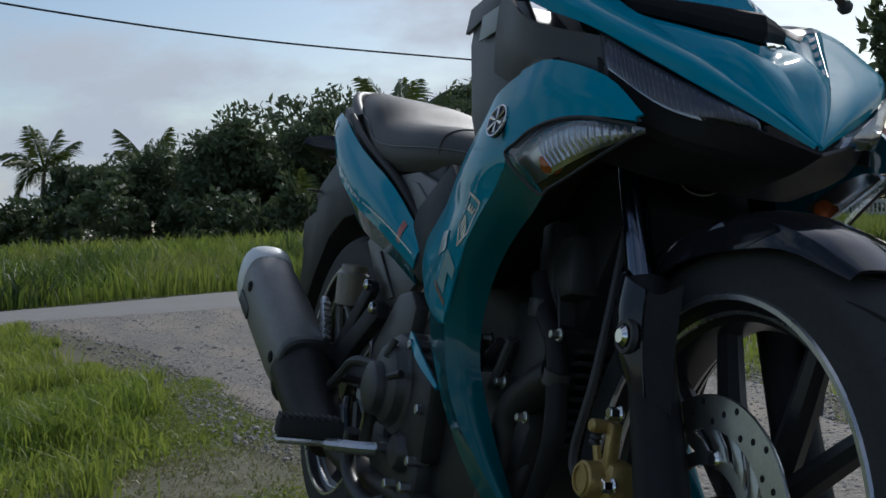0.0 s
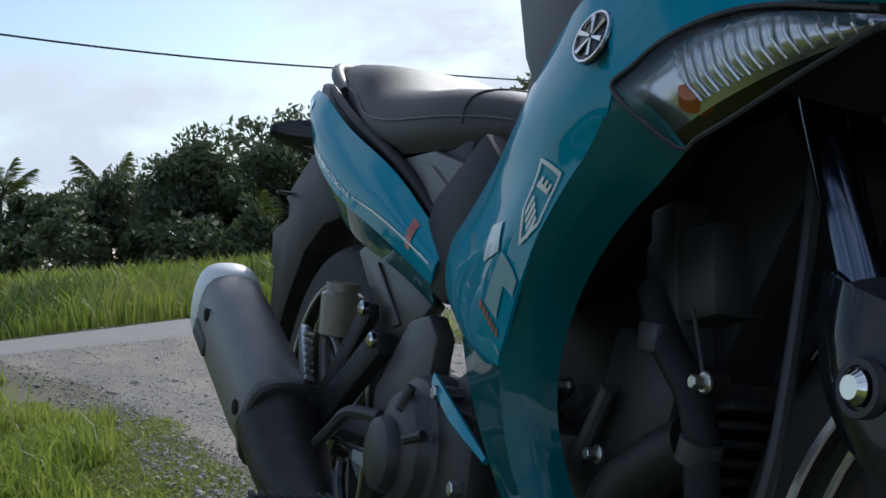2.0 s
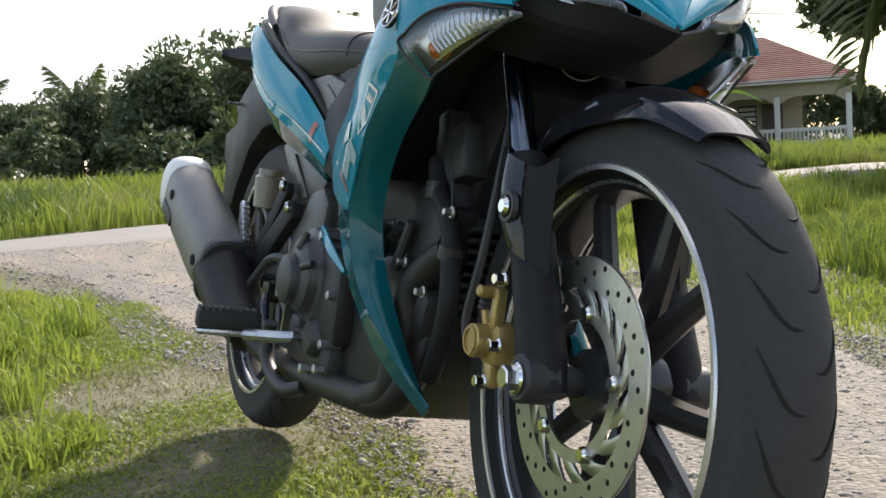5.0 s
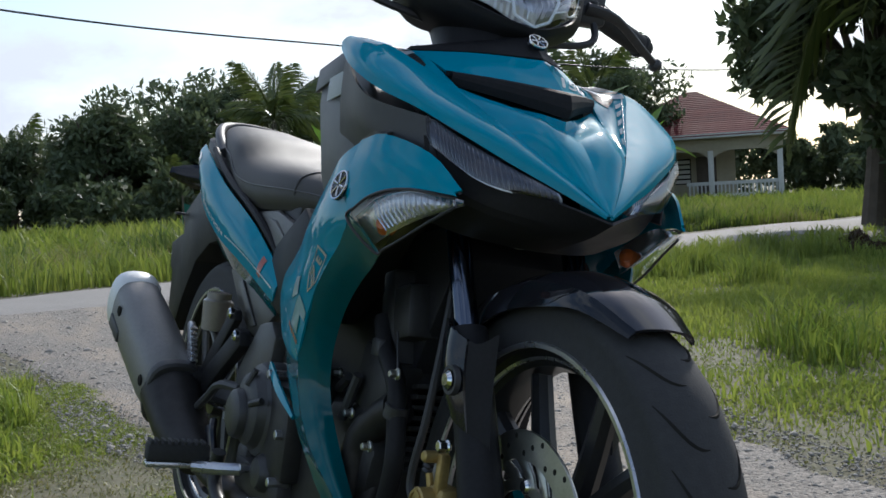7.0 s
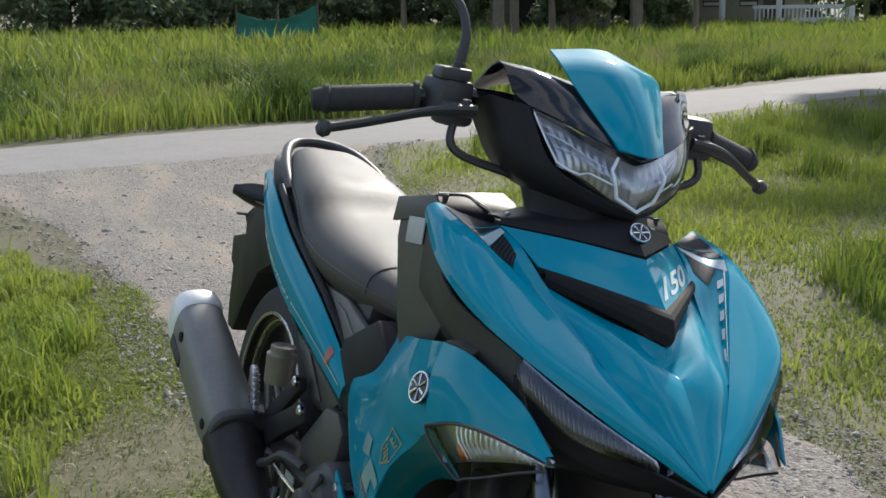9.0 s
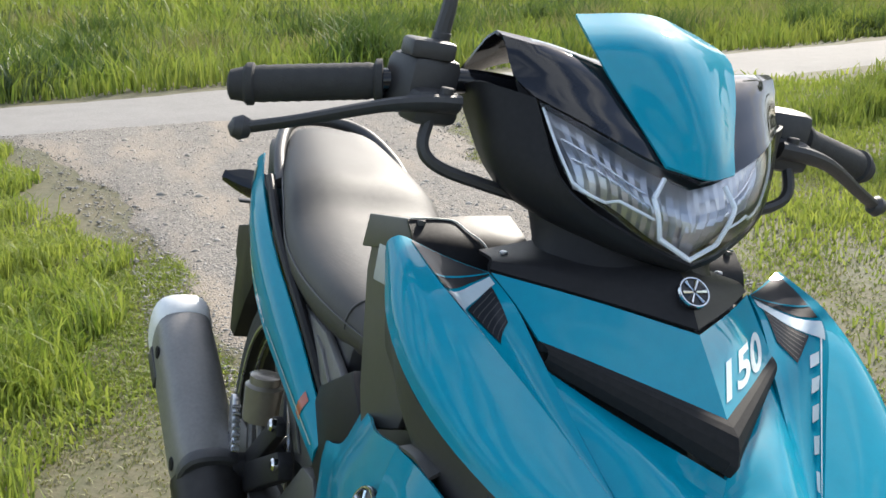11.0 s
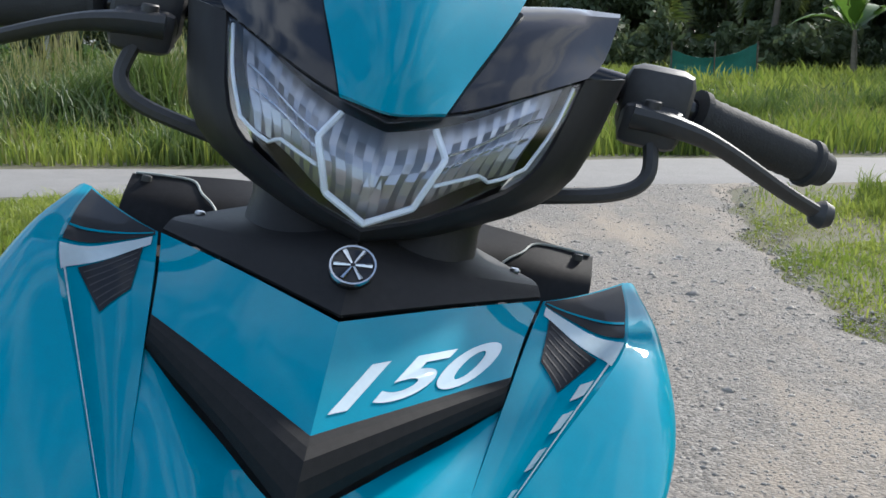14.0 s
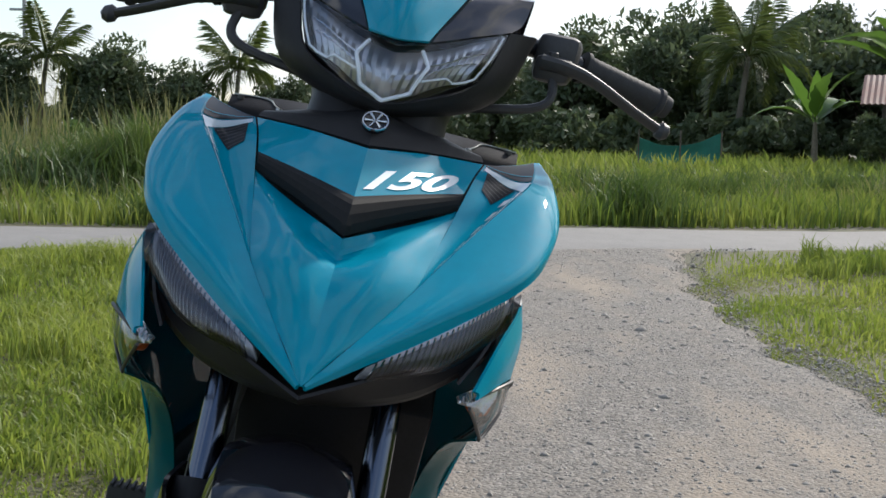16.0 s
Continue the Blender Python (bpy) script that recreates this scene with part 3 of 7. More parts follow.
blades("trodden_straw", x, y, 0.03, 0.004, DRY, 26, 1.3, "short straw-coloured grass at the driveway's edge")
x, y = scatter(120000, (-7.5, 3.5, 1.3, 9.0), 17, right_of_drive)
keep = rng.uniform(0, 1, len(x)) < np.clip((y - drive_right(x)) * 0.9 + 0.12, 0.12, 1)
blades("lawn_grass", x[keep], y[keep], 0.09, 0.008, GRASS, 18, 0.7, "green verge grass across the driveway")
x, y = scatter(26000, (-7.0, 3.0, 2.2, 9.0), 19, lambda x, y: right_of_drive(x, y) & (y > drive_right(x) + 0.7), 0.13, 90)
blades("verge_tufts", x, y, 0.26, 0.009, FIELD, 20, 0.7, "tall tufts of verge grass across the driveway")
x, y = scatter(230000, (-6.5, 3.0, 1.2, 5.5), 35, lambda x, y: right_of_drive(x, y + 0.08), 0.12, 1300)
blades("short_lawn", x, y, 0.04, 0.006, GRASS, 36, 1.0, "short green grass at the driveway's far edge")
x, y = scatter(52000, (-6.0, 2.5, 1.0, 3.6), 21, lambda x, y: (y > drive_right(x) - 0.22) & (rng.uniform(0, 1, len(x)) < 0.25 + 0.75 * (np.sin(x * 6 + 1) * np.sin(y * 7 + x * 2) > -0.1)))
blades("dry_verge_grass", x, y, 0.03, 0.005, DRY, 22, 1.2, "short dry grass on bare earth")
x, y = scatter(60000, (-30, -7, 4.5, 34), 23, lambda x, y: x > road_x(y) + 1.1)
blades("garden_grass", x, y, 0.14, 0.022, GRASS, 24, 0.6, "green grass before the house")
x, y = scatter(70000, (-6, 9, -9, 9), 33, lambda x, y: (y < drive_left(x) - 0.15) & ((x > 2.2) | (y < -4.2)) | (y > drive_right(x) + 0.25) & (x > 2.8))
blades("outer_grass", x, y, 0.09, 0.014, GRASS, 34, 0.7, "green grass on both sides of the driveway")
beyond = lambda x, y: x < road_x(y) - 1.15
x, y = scatter(130000, (-18, -7.5, -9, 24), 25, beyond)
blades("field_grass", x, y, 0.36, 0.017, FIELD, 26, 0.55, "tall bright green grass in the field behind the road")
x, y = scatter(90000, (-46, -17, -26, 34), 27, beyond)
blades("far_field_grass", x, y, 0.5, 0.05, FIELD, 28, 0.5, "tall green grass in the field by the trees")
x, y = scatter(30000, (-16, -9, -12, 20), 29, beyond, 0.3, 45)
blades("field_tufts", x, y, 0.50, 0.018, REED, 30, 0.6, "taller tufts in the grass field")
x, y = scatter(26000, (-22, -9.5, -6, 18), 37, beyond, 0.38, 34)
blades("rough_growth", x, y, 0.34, 0.02, leafy("rough_growth_blades", (0.035, 0.07, 0.015), (0.11, 0.14, 0.04), 0.25), 38, 0.9, "dark rough growth among the field grass")
x, y = scatter(16000, (-20, -9.5, -6, 18), 39, beyond, 0.5, 26)
blades("pale_field_grass", x, y, 0.40, 0.014, DRY, 40, 0.6, "pale seeding grass in the field")
x, y = scatter(6000, (-12.0, -11.8, -3.1, -2.9), 31, beyond, 0.27, 3)
blades("reed_clump", x, y, 1.15, 0.016, REED, 32, 0.5, "tall feathery reed clump behind the road")
x, y = scatter(26000, (-16.0, -11.0, -9.0, -2.0), 41, beyond, 0.42, 60)
blades("tall_weeds", x, y, 0.80, 0.020, leafy("weed_blades", (0.045, 0.085, 0.022), (0.13, 0.17, 0.055), 0.35), 42, 0.75, "tall flowering weeds behind the road")
x, y = scatter(1500, (-15.0, -11.3, -8.5, -2.0), 43, beyond, 0.10, 70)
blades("weed_spikes", x, y, 1.25, 0.022, DRY, 44, 0.25, "pale seeding spikes standing above the weeds")


# ---- trees ----
def leaves(centre, radii, count, size, seed, clumps=26, inner=0.0):
    """Leaves in clumps over an uneven crown: two triangles each."""
    r = np.random.default_rng(seed)
    d = r.normal(0, 1, (clumps, 3))
    d /= np.linalg.norm(d, axis=1)[:, None]
    d[:, 2] = np.where(d[:, 2] < -0.5, -d[:, 2], d[:, 2])
    mid = np.asarray(centre) + d * np.asarray(radii) * r.uniform(0.45, 0.95, (clumps, 1))
    rad = r.uniform(0.18, 0.42, clumps) * min(radii)
    k = r.integers(0, clumps, count)
    e = r.normal(0, 1, (count, 3))
    e /= np.linalg.norm(e, axis=1)[:, None]
    p = mid[k] + e * (rad[k] * r.uniform(0.5, 1.12, count))[:, None] * np.array([1.15, 1.15, 0.85])
    a = r.normal(0, 1, (count, 3))
    a[:, 2] -= 0.5
    a /= np.linalg.norm(a, axis=1)[:, None]
    b = np.cross(a, r.normal(0, 1, (count, 3)))
    b /= np.linalg.norm(b, axis=1)[:, None] + 1e-9
    s = size * r.uniform(0.6, 1.4, count)[:, None]
    v = np.stack([p - a * s, p + b * s * 0.38, p + a * s, p - b * s * 0.38], 1)
    t = np.array([(0, 1, 2), (0, 2, 3)])
    return v.reshape(-1, 3), (t[None] + 4 * np.arange(count)[:, None, None]).reshape(-1, 3)


def broadleaf(name, height, spread, seed, count, leaf, label, low=0.25):
    r = random.Random(seed)
    ob = thing(name, label, "tree")
    bm = B()
    add_tube(bm, [(0, 0, -0.3), (0.05 * height * r.uniform(-1, 1), 0.03 * height, height * 0.3), (0, 0, height * 0.75)], [height * 0.035, height * 0.026, height * 0.01], 9)
    part("trunk", bm, BARK, ob)
    for i in range(6):
        a = i * 1.05 + r.uniform(-0.3, 0.3)
        e = (math.cos(a) * spread * 0.62, math.sin(a) * spread * 0.62, height * r.uniform(0.55, 0.85))
        bm = B()
        add_tube(bm, [(0, 0, height * r.uniform(0.22, 0.4)), (e[0] * 0.45, e[1] * 0.45, height * 0.52), e], [height * 0.014, height * 0.009, height * 0.004], 6)
        part("limb", bm, BARK, ob)
    mid = height * (1 + low) / 2
    v, t = leaves((0, 0, mid), (spread, spread, height * (1 - low) / 2), count, leaf, seed, 34)
    crown = new("crown", fast_mesh("crown", v, t, LEAF))
    crown.parent = ob
    return ob


def frond_mesh(length, droop, seed, leaflets=46, width=0.55, thick=0.03):
    """One palm frond along +x from the origin: a bent rib and two rows of hanging leaflets."""
    r = np.random.default_rng(seed)
    vs, fs = [], []
    rib = lambda s: np.array([length * (s - 0.18 * droop * s * s), 0, length * (0.42 * s - 0.75 * droop * s * s)])
    for i in range(12):
        p, q = rib(i / 12), rib((i + 1) / 12)
        w, w2 = thick * (1 - i / 13), thick * (1 - (i + 1) / 13)
        k = len(vs)
        vs += [p + (0, w, 0), p - (0, w, 0), q + (0, w2, 0), q - (0, w2, 0), p - (0, 0, w * 1.4), q - (0, 0, w2 * 1.4)]
        fs += [(k, k + 2, k + 3), (k, k + 3, k + 1), (k, k + 4, k + 5), (k, k + 5, k + 2), (k + 1, k + 3, k + 5), (k + 1, k + 5, k + 4)]
    for i in range(leaflets):
        s = 0.14 + 0.86 * i / leaflets
        p = rib(s)
        l = length * width * (math.sin(math.pi * min(1, s * 0.8 + 0.2)) * 0.55 + 0.18) * r.uniform(0.8, 1.15)
        for sd in (1, -1):
            tip = p + np.array([l * 0.55, sd * l * 0.6, -l * r.uniform(0.25, 0.75)])
            mid = (p + tip) / 2 + (0, 0, l * 0.1)
            w = length * 0.012
            k = len(vs)
            vs += [p, mid + (w, 0, 0), mid - (w, 0, w), tip]
            fs += [(k, k + 1, k + 2), (k + 1, k + 3, k + 2)]
    return np.array(vs), np.array(fs)


FRONDS = [fast_mesh("frond", *frond_mesh(1.0, d, 40 + i), FROND) for i, d in enumerate((0.35, 0.7, 1.0, 1.4))]


def palm(name, height, length, seed, label, count=15, lean=0.4, trunk=0.13):
    r = random.Random(seed)
    ob = thing(name, label, "palm tree")
    bm = B()
    top = (lean, lean * 0.3, height)
    add_tube(bm, [(0, 0, -0.3), (lean * 0.2, 0, height * 0.4), top], [trunk * 1.4, trunk, trunk * 0.8], 10, steps=14)
    part("trunk", bm, PALM_BARK, ob)
    for i in range(count):
        f = new("frond", FRONDS[min(3, int(i / count * 4))])
        f.parent = ob
        s = length * r.uniform(0.85, 1.15)
        tilt = 62 - 74 * i / count + r.uniform(-8, 8)
        f.matrix_local = Matrix.Translation(top) @ Euler((0, 0, i * 2.4 + r.uniform(-0.2, 0.2))).to_matrix().to_4x4() @ Euler((r.uniform(-0.4, 0.4), -radians(tilt - 18), 0)).to_matrix().to_4x4() @ Matrix.Scale(s, 4)
    return ob


def banana_leaf(length, width, droop, seed):
    """A broad banana leaf along +x with a torn edge."""
    r = np.random.default_rng(seed)
    n = 16
    vs, fs = [], []
    for i in range(n + 1):
        s = i / n
        c = np.array([length * (s - 0.2 * droop * s * s), 0, length * (0.5 * s - 0.8 * droop * s * s)])
        w = width * math.sin(math.pi * min(0.98, max(0.02, s * 0.86 + 0.1))) * (1 if i % 3 else r.uniform(0.5, 0.9)) * (0.12 if s < 0.14 else 1)
        vs += [c + (0, w, 0.25 * w), c, c - (0, w, -0.25 * w)]
    for i in range(n):
        a = 3 * i
        fs += [(a, a + 3, a + 4), (a, a + 4, a + 1), (a + 1, a + 4, a + 5), (a + 1, a + 5, a + 2)]
    return np.array(vs), np.array(fs)


BLEAVES = [fast_mesh("leaf", *banana_leaf(1.0, 0.13, d, 60 + i), BANANA, True) for i, d in enumerate((0.2, 0.5, 0.85))]


def banana_plant(height, seed, label, count=9):
    r = random.Random(seed)
    ob = thing("banana_plant", label, "banana plant", group="banana plants")
    bm = B()
    add_tube(bm, [(0, 0, -0.2), (0.03, 0, height * 0.3), (0.05, 0.02, height * 0.55)], [0.13, 0.11, 0.06], 10)
    part("stem", bm, PALM_BARK, ob)
    for i in range(count):
        f = new("leaf", BLEAVES[i % 3])
        f.parent = ob
        s = height * r.uniform(0.55, 0.8)
        f.matrix_local = Matrix.Translation((0.05, 0.02, height * 0.52)) @ Euler((0, 0, i * 2.4 + r.uniform(-0.3, 0.3))).to_matrix().to_4x4() @ Euler((r.uniform(-0.3, 0.3), -radians(r.uniform(5, 60)), 0)).to_matrix().to_4x4() @ Matrix.Scale(s, 4)
    return ob


def put(ob, x, y, turn=0.0, scale=1.0):
    ob.matrix_world = Matrix.Translation((x, y, float(ground_z(x, y)))) @ Euler((0, 0, turn)).to_matrix().to_4x4() @ Matrix.Scale(scale, 4)
    return ob


def again(ob, x, y, turn, scale=1.0):
    return copy_thing(ob, Matrix.Translation((x, y, float(ground_z(x, y)))) @ Euler((0, 0, turn)).to_matrix().to_4x4() @ Matrix.Scale(scale, 4))


mango = put(broadleaf("mango_tree", 5.6, 2.6, 51, 9000, 0.17, "dense dark green mango tree behind the field", 0.1), -43.4, 6.9, 0, 0.9)
tall = put(broadleaf("rain_tree", 6.2, 2.3, 52, 7000, 0.15, "tall dark leafy tree behind the field", 0.05), -44.6, 10.2, 0, 0.88)
bush = put(broadleaf("bushy_tree", 3.4, 2.2, 53, 6000, 0.15, "low bushy dark green tree behind the field", 0.0), -45.5, 2.0)
for ob, x, y, a, s in ((tall, -46, 13.0, 1.1, 0.95), (mango, -44.5, 16.4, 2.3, 0.95), (tall, -42.5, 19.6, 3.0, 0.9), (bush, -41, 13.6, 0.7, 1.1), (bush, -40.5, 17.2, 2.0, 1.2), (mango, -39.5, 22.8, 4.0, 0.9), (bush, -36.5, 20.5, 1.0, 1.15),
                       (tall, -36.5, 24.5, 5.0, 0.85), (bush, -47.5, -1.2, 1.5, 0.8), (bush, -48.5, 5.0, 0.3, 0.9), (bush, -46.5, 8.6, 2.2, 0.8), (mango, -44.5, -9.5, 1.2, 0.75), (bush, -42.5, -6.2, 0.4, 0.95), (bush, -43.5, -3.4, 2.9, 0.8), (tall, -49, -15.5, 0.9, 0.9),
                       (mango, -46.5, 4.0, 0.9, 0.92), (mango, -47.5, 8.4, 3.3, 1.05), (tall, -47.5, 17.5, 0.2, 1.1), (mango, -48.5, 12.2, 1.9, 1.1), (tall, -45.5, 21.5, 4.4, 1.15), (mango, -43, 25.5, 2.7, 1.1), (tall, -40.5, 28, 1.7, 1.1), (bush, -52, -19, 0.2, 1.2), (bush, -33, 21.6, 2.6, 0.8), (mango, -32.1, -7.9, 0.6, 1.04), (mango, -32.6, -5.9, 2.4, 0.86), (mango, -33.5, -3.0, 1.1, 0.8), (tall, -31.0, -10.9, 3.3, 1.05)):
    again(ob, x, y, a, s * (0.62 if y < 0 else 1.15 if y > 12 else 0.87))
coco = put(palm("coconut_palm", 4.6, 2.9, 55, "coconut palm with drooping fronds behind the field"), -47.6, 14.8)
for x, y, a, s in ((-48.6, 0.0, 1.0, 0.72), (-48.3, 4.2, 2.0, 0.7), (-38.0, 11.6, 0.4, 0.8), (-41.5, 15.4, 3.1, 0.72), (-31.8, -9.7, 1.4, 0.60), (-32.8, -4.5, 2.2, 0.56), (-38.5, 25.5, 5.2, 1.0), (-44.0, 11.8, 4.1, 0.62)):
    again(coco, x, y, a, s)
fan = put(palm("young_palm", 0.5, 2.4, 56, "young stemless palm with arching fronds at the field's edge", 11, 0.0, 0.12), -41.0, 8.6)
for x, y, a, s in ((-38.5, 12.8, 1.2, 1.0), (-42, 5.8, 2.0, 0.8), (-37, 17.5, 0.5, 1.0)):
    again(fan, x, y, a, s)
plant = put(banana_plant(3.4, 57, "banana plant with torn bright green leaves"), -26.5, 12.6, 0.4, 1.25)
for x, y, a, s in ((-27.6, 13.6, 1.0, 0.8), (-25.6, 16.2, 2.1, 0.85), (-28.4, 15.2, 3.2, 0.7), (-30, 11.4, 4.0, 0.6), (-24.6, 17.3, 0.6, 0.6)):
    again(plant, x, y, a, s)

v, t = [], []
r7 = np.random.default_rng(77)
n7 = 0
for k in range(90):
    yy = -45 + k * 1.05 + r7.normal(0, 0.3)
    hh = r7.uniform(2.2, 4.0) if yy > 2 else r7.uniform(1.0, 2.0)
    a7, b7 = leaves((-51 - 0.12 * yy * (yy > 0) * -1 + r7.normal(0, 1.0), yy, hh * 0.45), (1.3, 1.3, hh * 0.6), 760, 0.24, 900 + k, 10)
    v.append(a7)
    t.append(b7 + n7)
    n7 += len(a7)
for k in range(46):
    yy = -6 + k * 0.66 + r7.normal(0, 0.2)
    hh = r7.uniform(1.0, 2.6)
    a7, b7 = leaves((-39 + 0.16 * max(0, yy) + r7.normal(0, 0.9), yy, hh * 0.42), (1.0, 1.0, hh * 0.55), 420, 0.16, 1200 + k, 9)
    v.append(a7)
    t.append(b7 + n7)
    n7 += len(a7)
for k in range(44):
    f7 = k / 43
    hh = r7.uniform(2.6, 4.6)
    a7, b7 = leaves((-66 + 52 * f7 + r7.normal(0, 1.2), 36 + 26 * f7 + r7.normal(0, 1.2), hh * 0.42 - 1.0), (1.9, 1.9, hh * 0.6), 520, 0.26, 1600 + k, 10)
    v.append(a7)
    t.append(b7 + n7)
    n7 += len(a7)
thicket = new("far_thicket", fast_mesh("far_thicket", np.concatenate(v), np.concatenate(t), LEAF))
tagged(thicket, "dark green thicket behind the field", "bushes", kind="stuff")

wild = []
wild_t = []
nw = 0
for k in range(70):
    xx, yy, hh = r7.uniform(-24, -11.5), r7.uniform(-10.5, -2.2), r7.uniform(0.35, 1.0)
    a7, b7 = leaves((xx, yy, hh * 0.5), (hh * 0.5, hh * 0.5, hh * 0.55), 260, 0.07, 1400 + k, 8)
    wild.append(a7)
    wild_t.append(b7 + nw)
    nw += len(a7)
weeds = new("wild_weeds", fast_mesh("wild_weeds", np.concatenate(wild), np.concatenate(wild_t), leafy("weed_leaves", (0.05, 0.10, 0.02), (0.15, 0.21, 0.05), 0.35)))
tagged(weeds, "leafy green weeds in the field behind the road", "weeds", kind="stuff")

# the near tree and palm by the house
shade = put(broadleaf("shade_tree", 4.6, 1.75, 58, 26000, 0.11, "dense dark shade tree near the house", -0.02), -9.5, 10.3)
put(palm("leaning_palm", 3.4, 3.0, 59, "coconut palm with long hanging fronds near the driveway", 13, 0.5, 0.12), -6.8, 9.2, 2.4)


under = put(broadleaf("garden_bush", 2.1, 1.25, 61, 9000, 0.10, "dense dark bush below the shade tree", -0.1), -8.6, 11.2)
again(under, -9.6, 13.2, 2.0, 0.9)


for x, y, a, k in ((-30.6, 13.6, 0.5, 0.5), (-29.8, 16.6, 1.8, 0.55), (-29.0, 19.2, 3.0, 0.5)):
    again(bush, x, y, a, k)
for x, y, a, k in ((-29.6, 14.6, 2.6, 0.95), (-28.6, 18.0, 5.0, 0.85)):
    again(plant, x, y, a, k)


# ---- houses ----
def wall_box(name, parent, x0, x1, y0, y1, z0, z1, mat, label="", bevel=0.0):
    bm = B()
    add_box(bm, ((x0 + x1) / 2, (y0 + y1) / 2, (z0 + z1) / 2), (x1 - x0, y1 - y0, z1 - z0), bevel)
    return part(name, bm, mat, parent, label)


house = thing("house", "cream bungalow with a dark red tiled hip roof and veranda", "house", Matrix.Translation((-37.1, 29.95, -0.25)) @ Euler((0, 0, radians(49))).to_matrix().to_4x4())
wall_box("plinth", house, -4.6, 2.9, -0.15, 7.0, -0.5, 0.0, PALE)
for px in (0.0, 2.72):
    wall_box("pillar", house, px - 0.11, px + 0.11, -0.02, 0.2, 0.0, 2.12, PALE, bevel=0.01)
wall_box("pillar", house, -2.3, -2.08, -0.02, 0.2, 0.0, 2.12, PALE, bevel=0.01)
wall_box("beam", house, -4.5, 2.85, -0.04, 0.22, 2.12, 2.62, WALL)
for a, b in ((-2.08, -0.11), (0.11, 2.61)):
    bm = B()
    n = 12
    low, high = [], []
    for i in range(n + 1):
        s = i / n
        low.append((a + (b - a) * s, 2.125 - 0.3 * (abs(2 * s - 1) ** 4)))
    add_plate(bm, low + [(b, 2.13), (a, 2.13)], 0.0, 0.18, 0)
    part("arch", bm, WALL, house)
back = wall_box("wall", house, -4.5, 0.9, 2.6, 2.8, 0.0, 2.62, WALL)
wall_box("wall", house, -4.5, -4.3, 0.1, 2.6, 0.0, 2.62, WALL)
wall_box("door", house, -0.72, 0.12, 2.52, 2.6, 0.0, 1.95, BOARD, "dark wooden front door")
for wx in (-3.2, -1.7):
    w = wall_box("window", house, wx, wx + 0.75, 2.53, 2.6, 0.8, 1.9, DARK, "dark louvred window")
    for k in range(5):
        wall_box("louvre", w, wx + 0.04, wx + 0.71, 2.5, 2.525, 0.85 + k * 0.21, 0.99 + k * 0.21, PALE)
rail = wall_box("rail", house, 0.11, 2.61, 0.04, 0.16, 0.72, 0.86, PALE)
wall_box("kerb", house, 0.11, 2.61, 0.03, 0.17, 0.0, 0.36, PALE)
for k in range(16):
    wall_box("baluster", house, 0.2 + k * 0.155, 0.26 + k * 0.155, 0.07, 0.13, 0.36, 0.72, PALE)
wall_box("rail", house, -1.0, -0.11, 0.04, 0.16, 0.72, 0.86, PALE)
for k in range(5):
    wall_box("baluster", house, -0.92 + k * 0.16, -0.86 + k * 0.16, 0.07, 0.13, 0.0, 0.72, PALE)
wall_box("eave_board", house, -5.1, 3.3, -0.6, -0.52, 2.64, 2.80, PALE)
wall_box("ceiling_panel", house, -5.0, 3.2, -0.5, 7.0, 2.62, 2.66, PALE)


def roof(parent, x0, x1, y0, y1, z, rise, mat, rows=24):
    """A hip roof laid in courses of tiles, each course a strip with a lip of its own."""
    half = (y1 - y0) / 2
    ridge0, ridge1 = x0 + half, x1 - half
    if ridge1 < ridge0:
        ridge0 = ridge1 = (x0 + x1) / 2
    for face in range(4):
        for i in range(rows):
            s0, s1 = i / rows, (i + 1) / rows
            def edge(s, lift):
                xa, xb = x0 + (ridge0 - x0) * s, x1 + (ridge1 - x1) * s
                ya, yb = y0 + half * s, y1 - half * s
                q = ((xa, ya), (xb, ya)) if face == 0 else ((xb, ya), (xb, yb)) if face == 1 else ((xb, yb), (xa, yb)) if face == 2 else ((xa, yb), (xa, ya))
                return [Vector((a, b, z + rise * s + lift)) for a, b in q]
            lo, hi, lip = edge(s0, 0.022), edge(s1, 0.0), edge(s0, -0.01)
            bm = B()
            v = [bm.verts.new(p) for p in (lo[0], lo[1], hi[1], hi[0], lip[0], lip[1])]
            bm.faces.new((v[0], v[1], v[2], v[3]))
            bm.faces.new((v[4], v[5], v[1], v[0]))
            part("tile_course", bm, mat, parent)


tiles = new("roof")
tiles.parent = house
roof(tiles, -5.1, 3.35, -0.62, 7.4, 2.72, 2.1, TILE)

shack = thing("shack", "old timber shack with a rusty zinc roof among banana plants", "shed", Matrix.Translation((-33.4, 17.2, float(ground_z(-33.4, 17.2)))) @ Euler((0, 0, radians(66))).to_matrix().to_4x4())
for k in range(24):
    wall_box("plank", shack, -2.4 + k * 0.2, -2.21 + k * 0.2, 0.0 + 0.008 * (k % 3), 0.03 + 0.008 * (k % 3), 0.3, 2.3, BOARD)
wall_box("wall", shack, -2.4, 2.4, 0.06, 3.6, 0.3, 2.3, BOARD)
wall_box("doorway", shack, -0.6, 0.2, -0.03, -0.005, 0.3, 2.0, DARK)
for px in (-2.3, 2.3):
    wall_box("post", shack, px - 0.06, px + 0.06, -1.0, -0.88, -0.2, 2.1, BOARD)
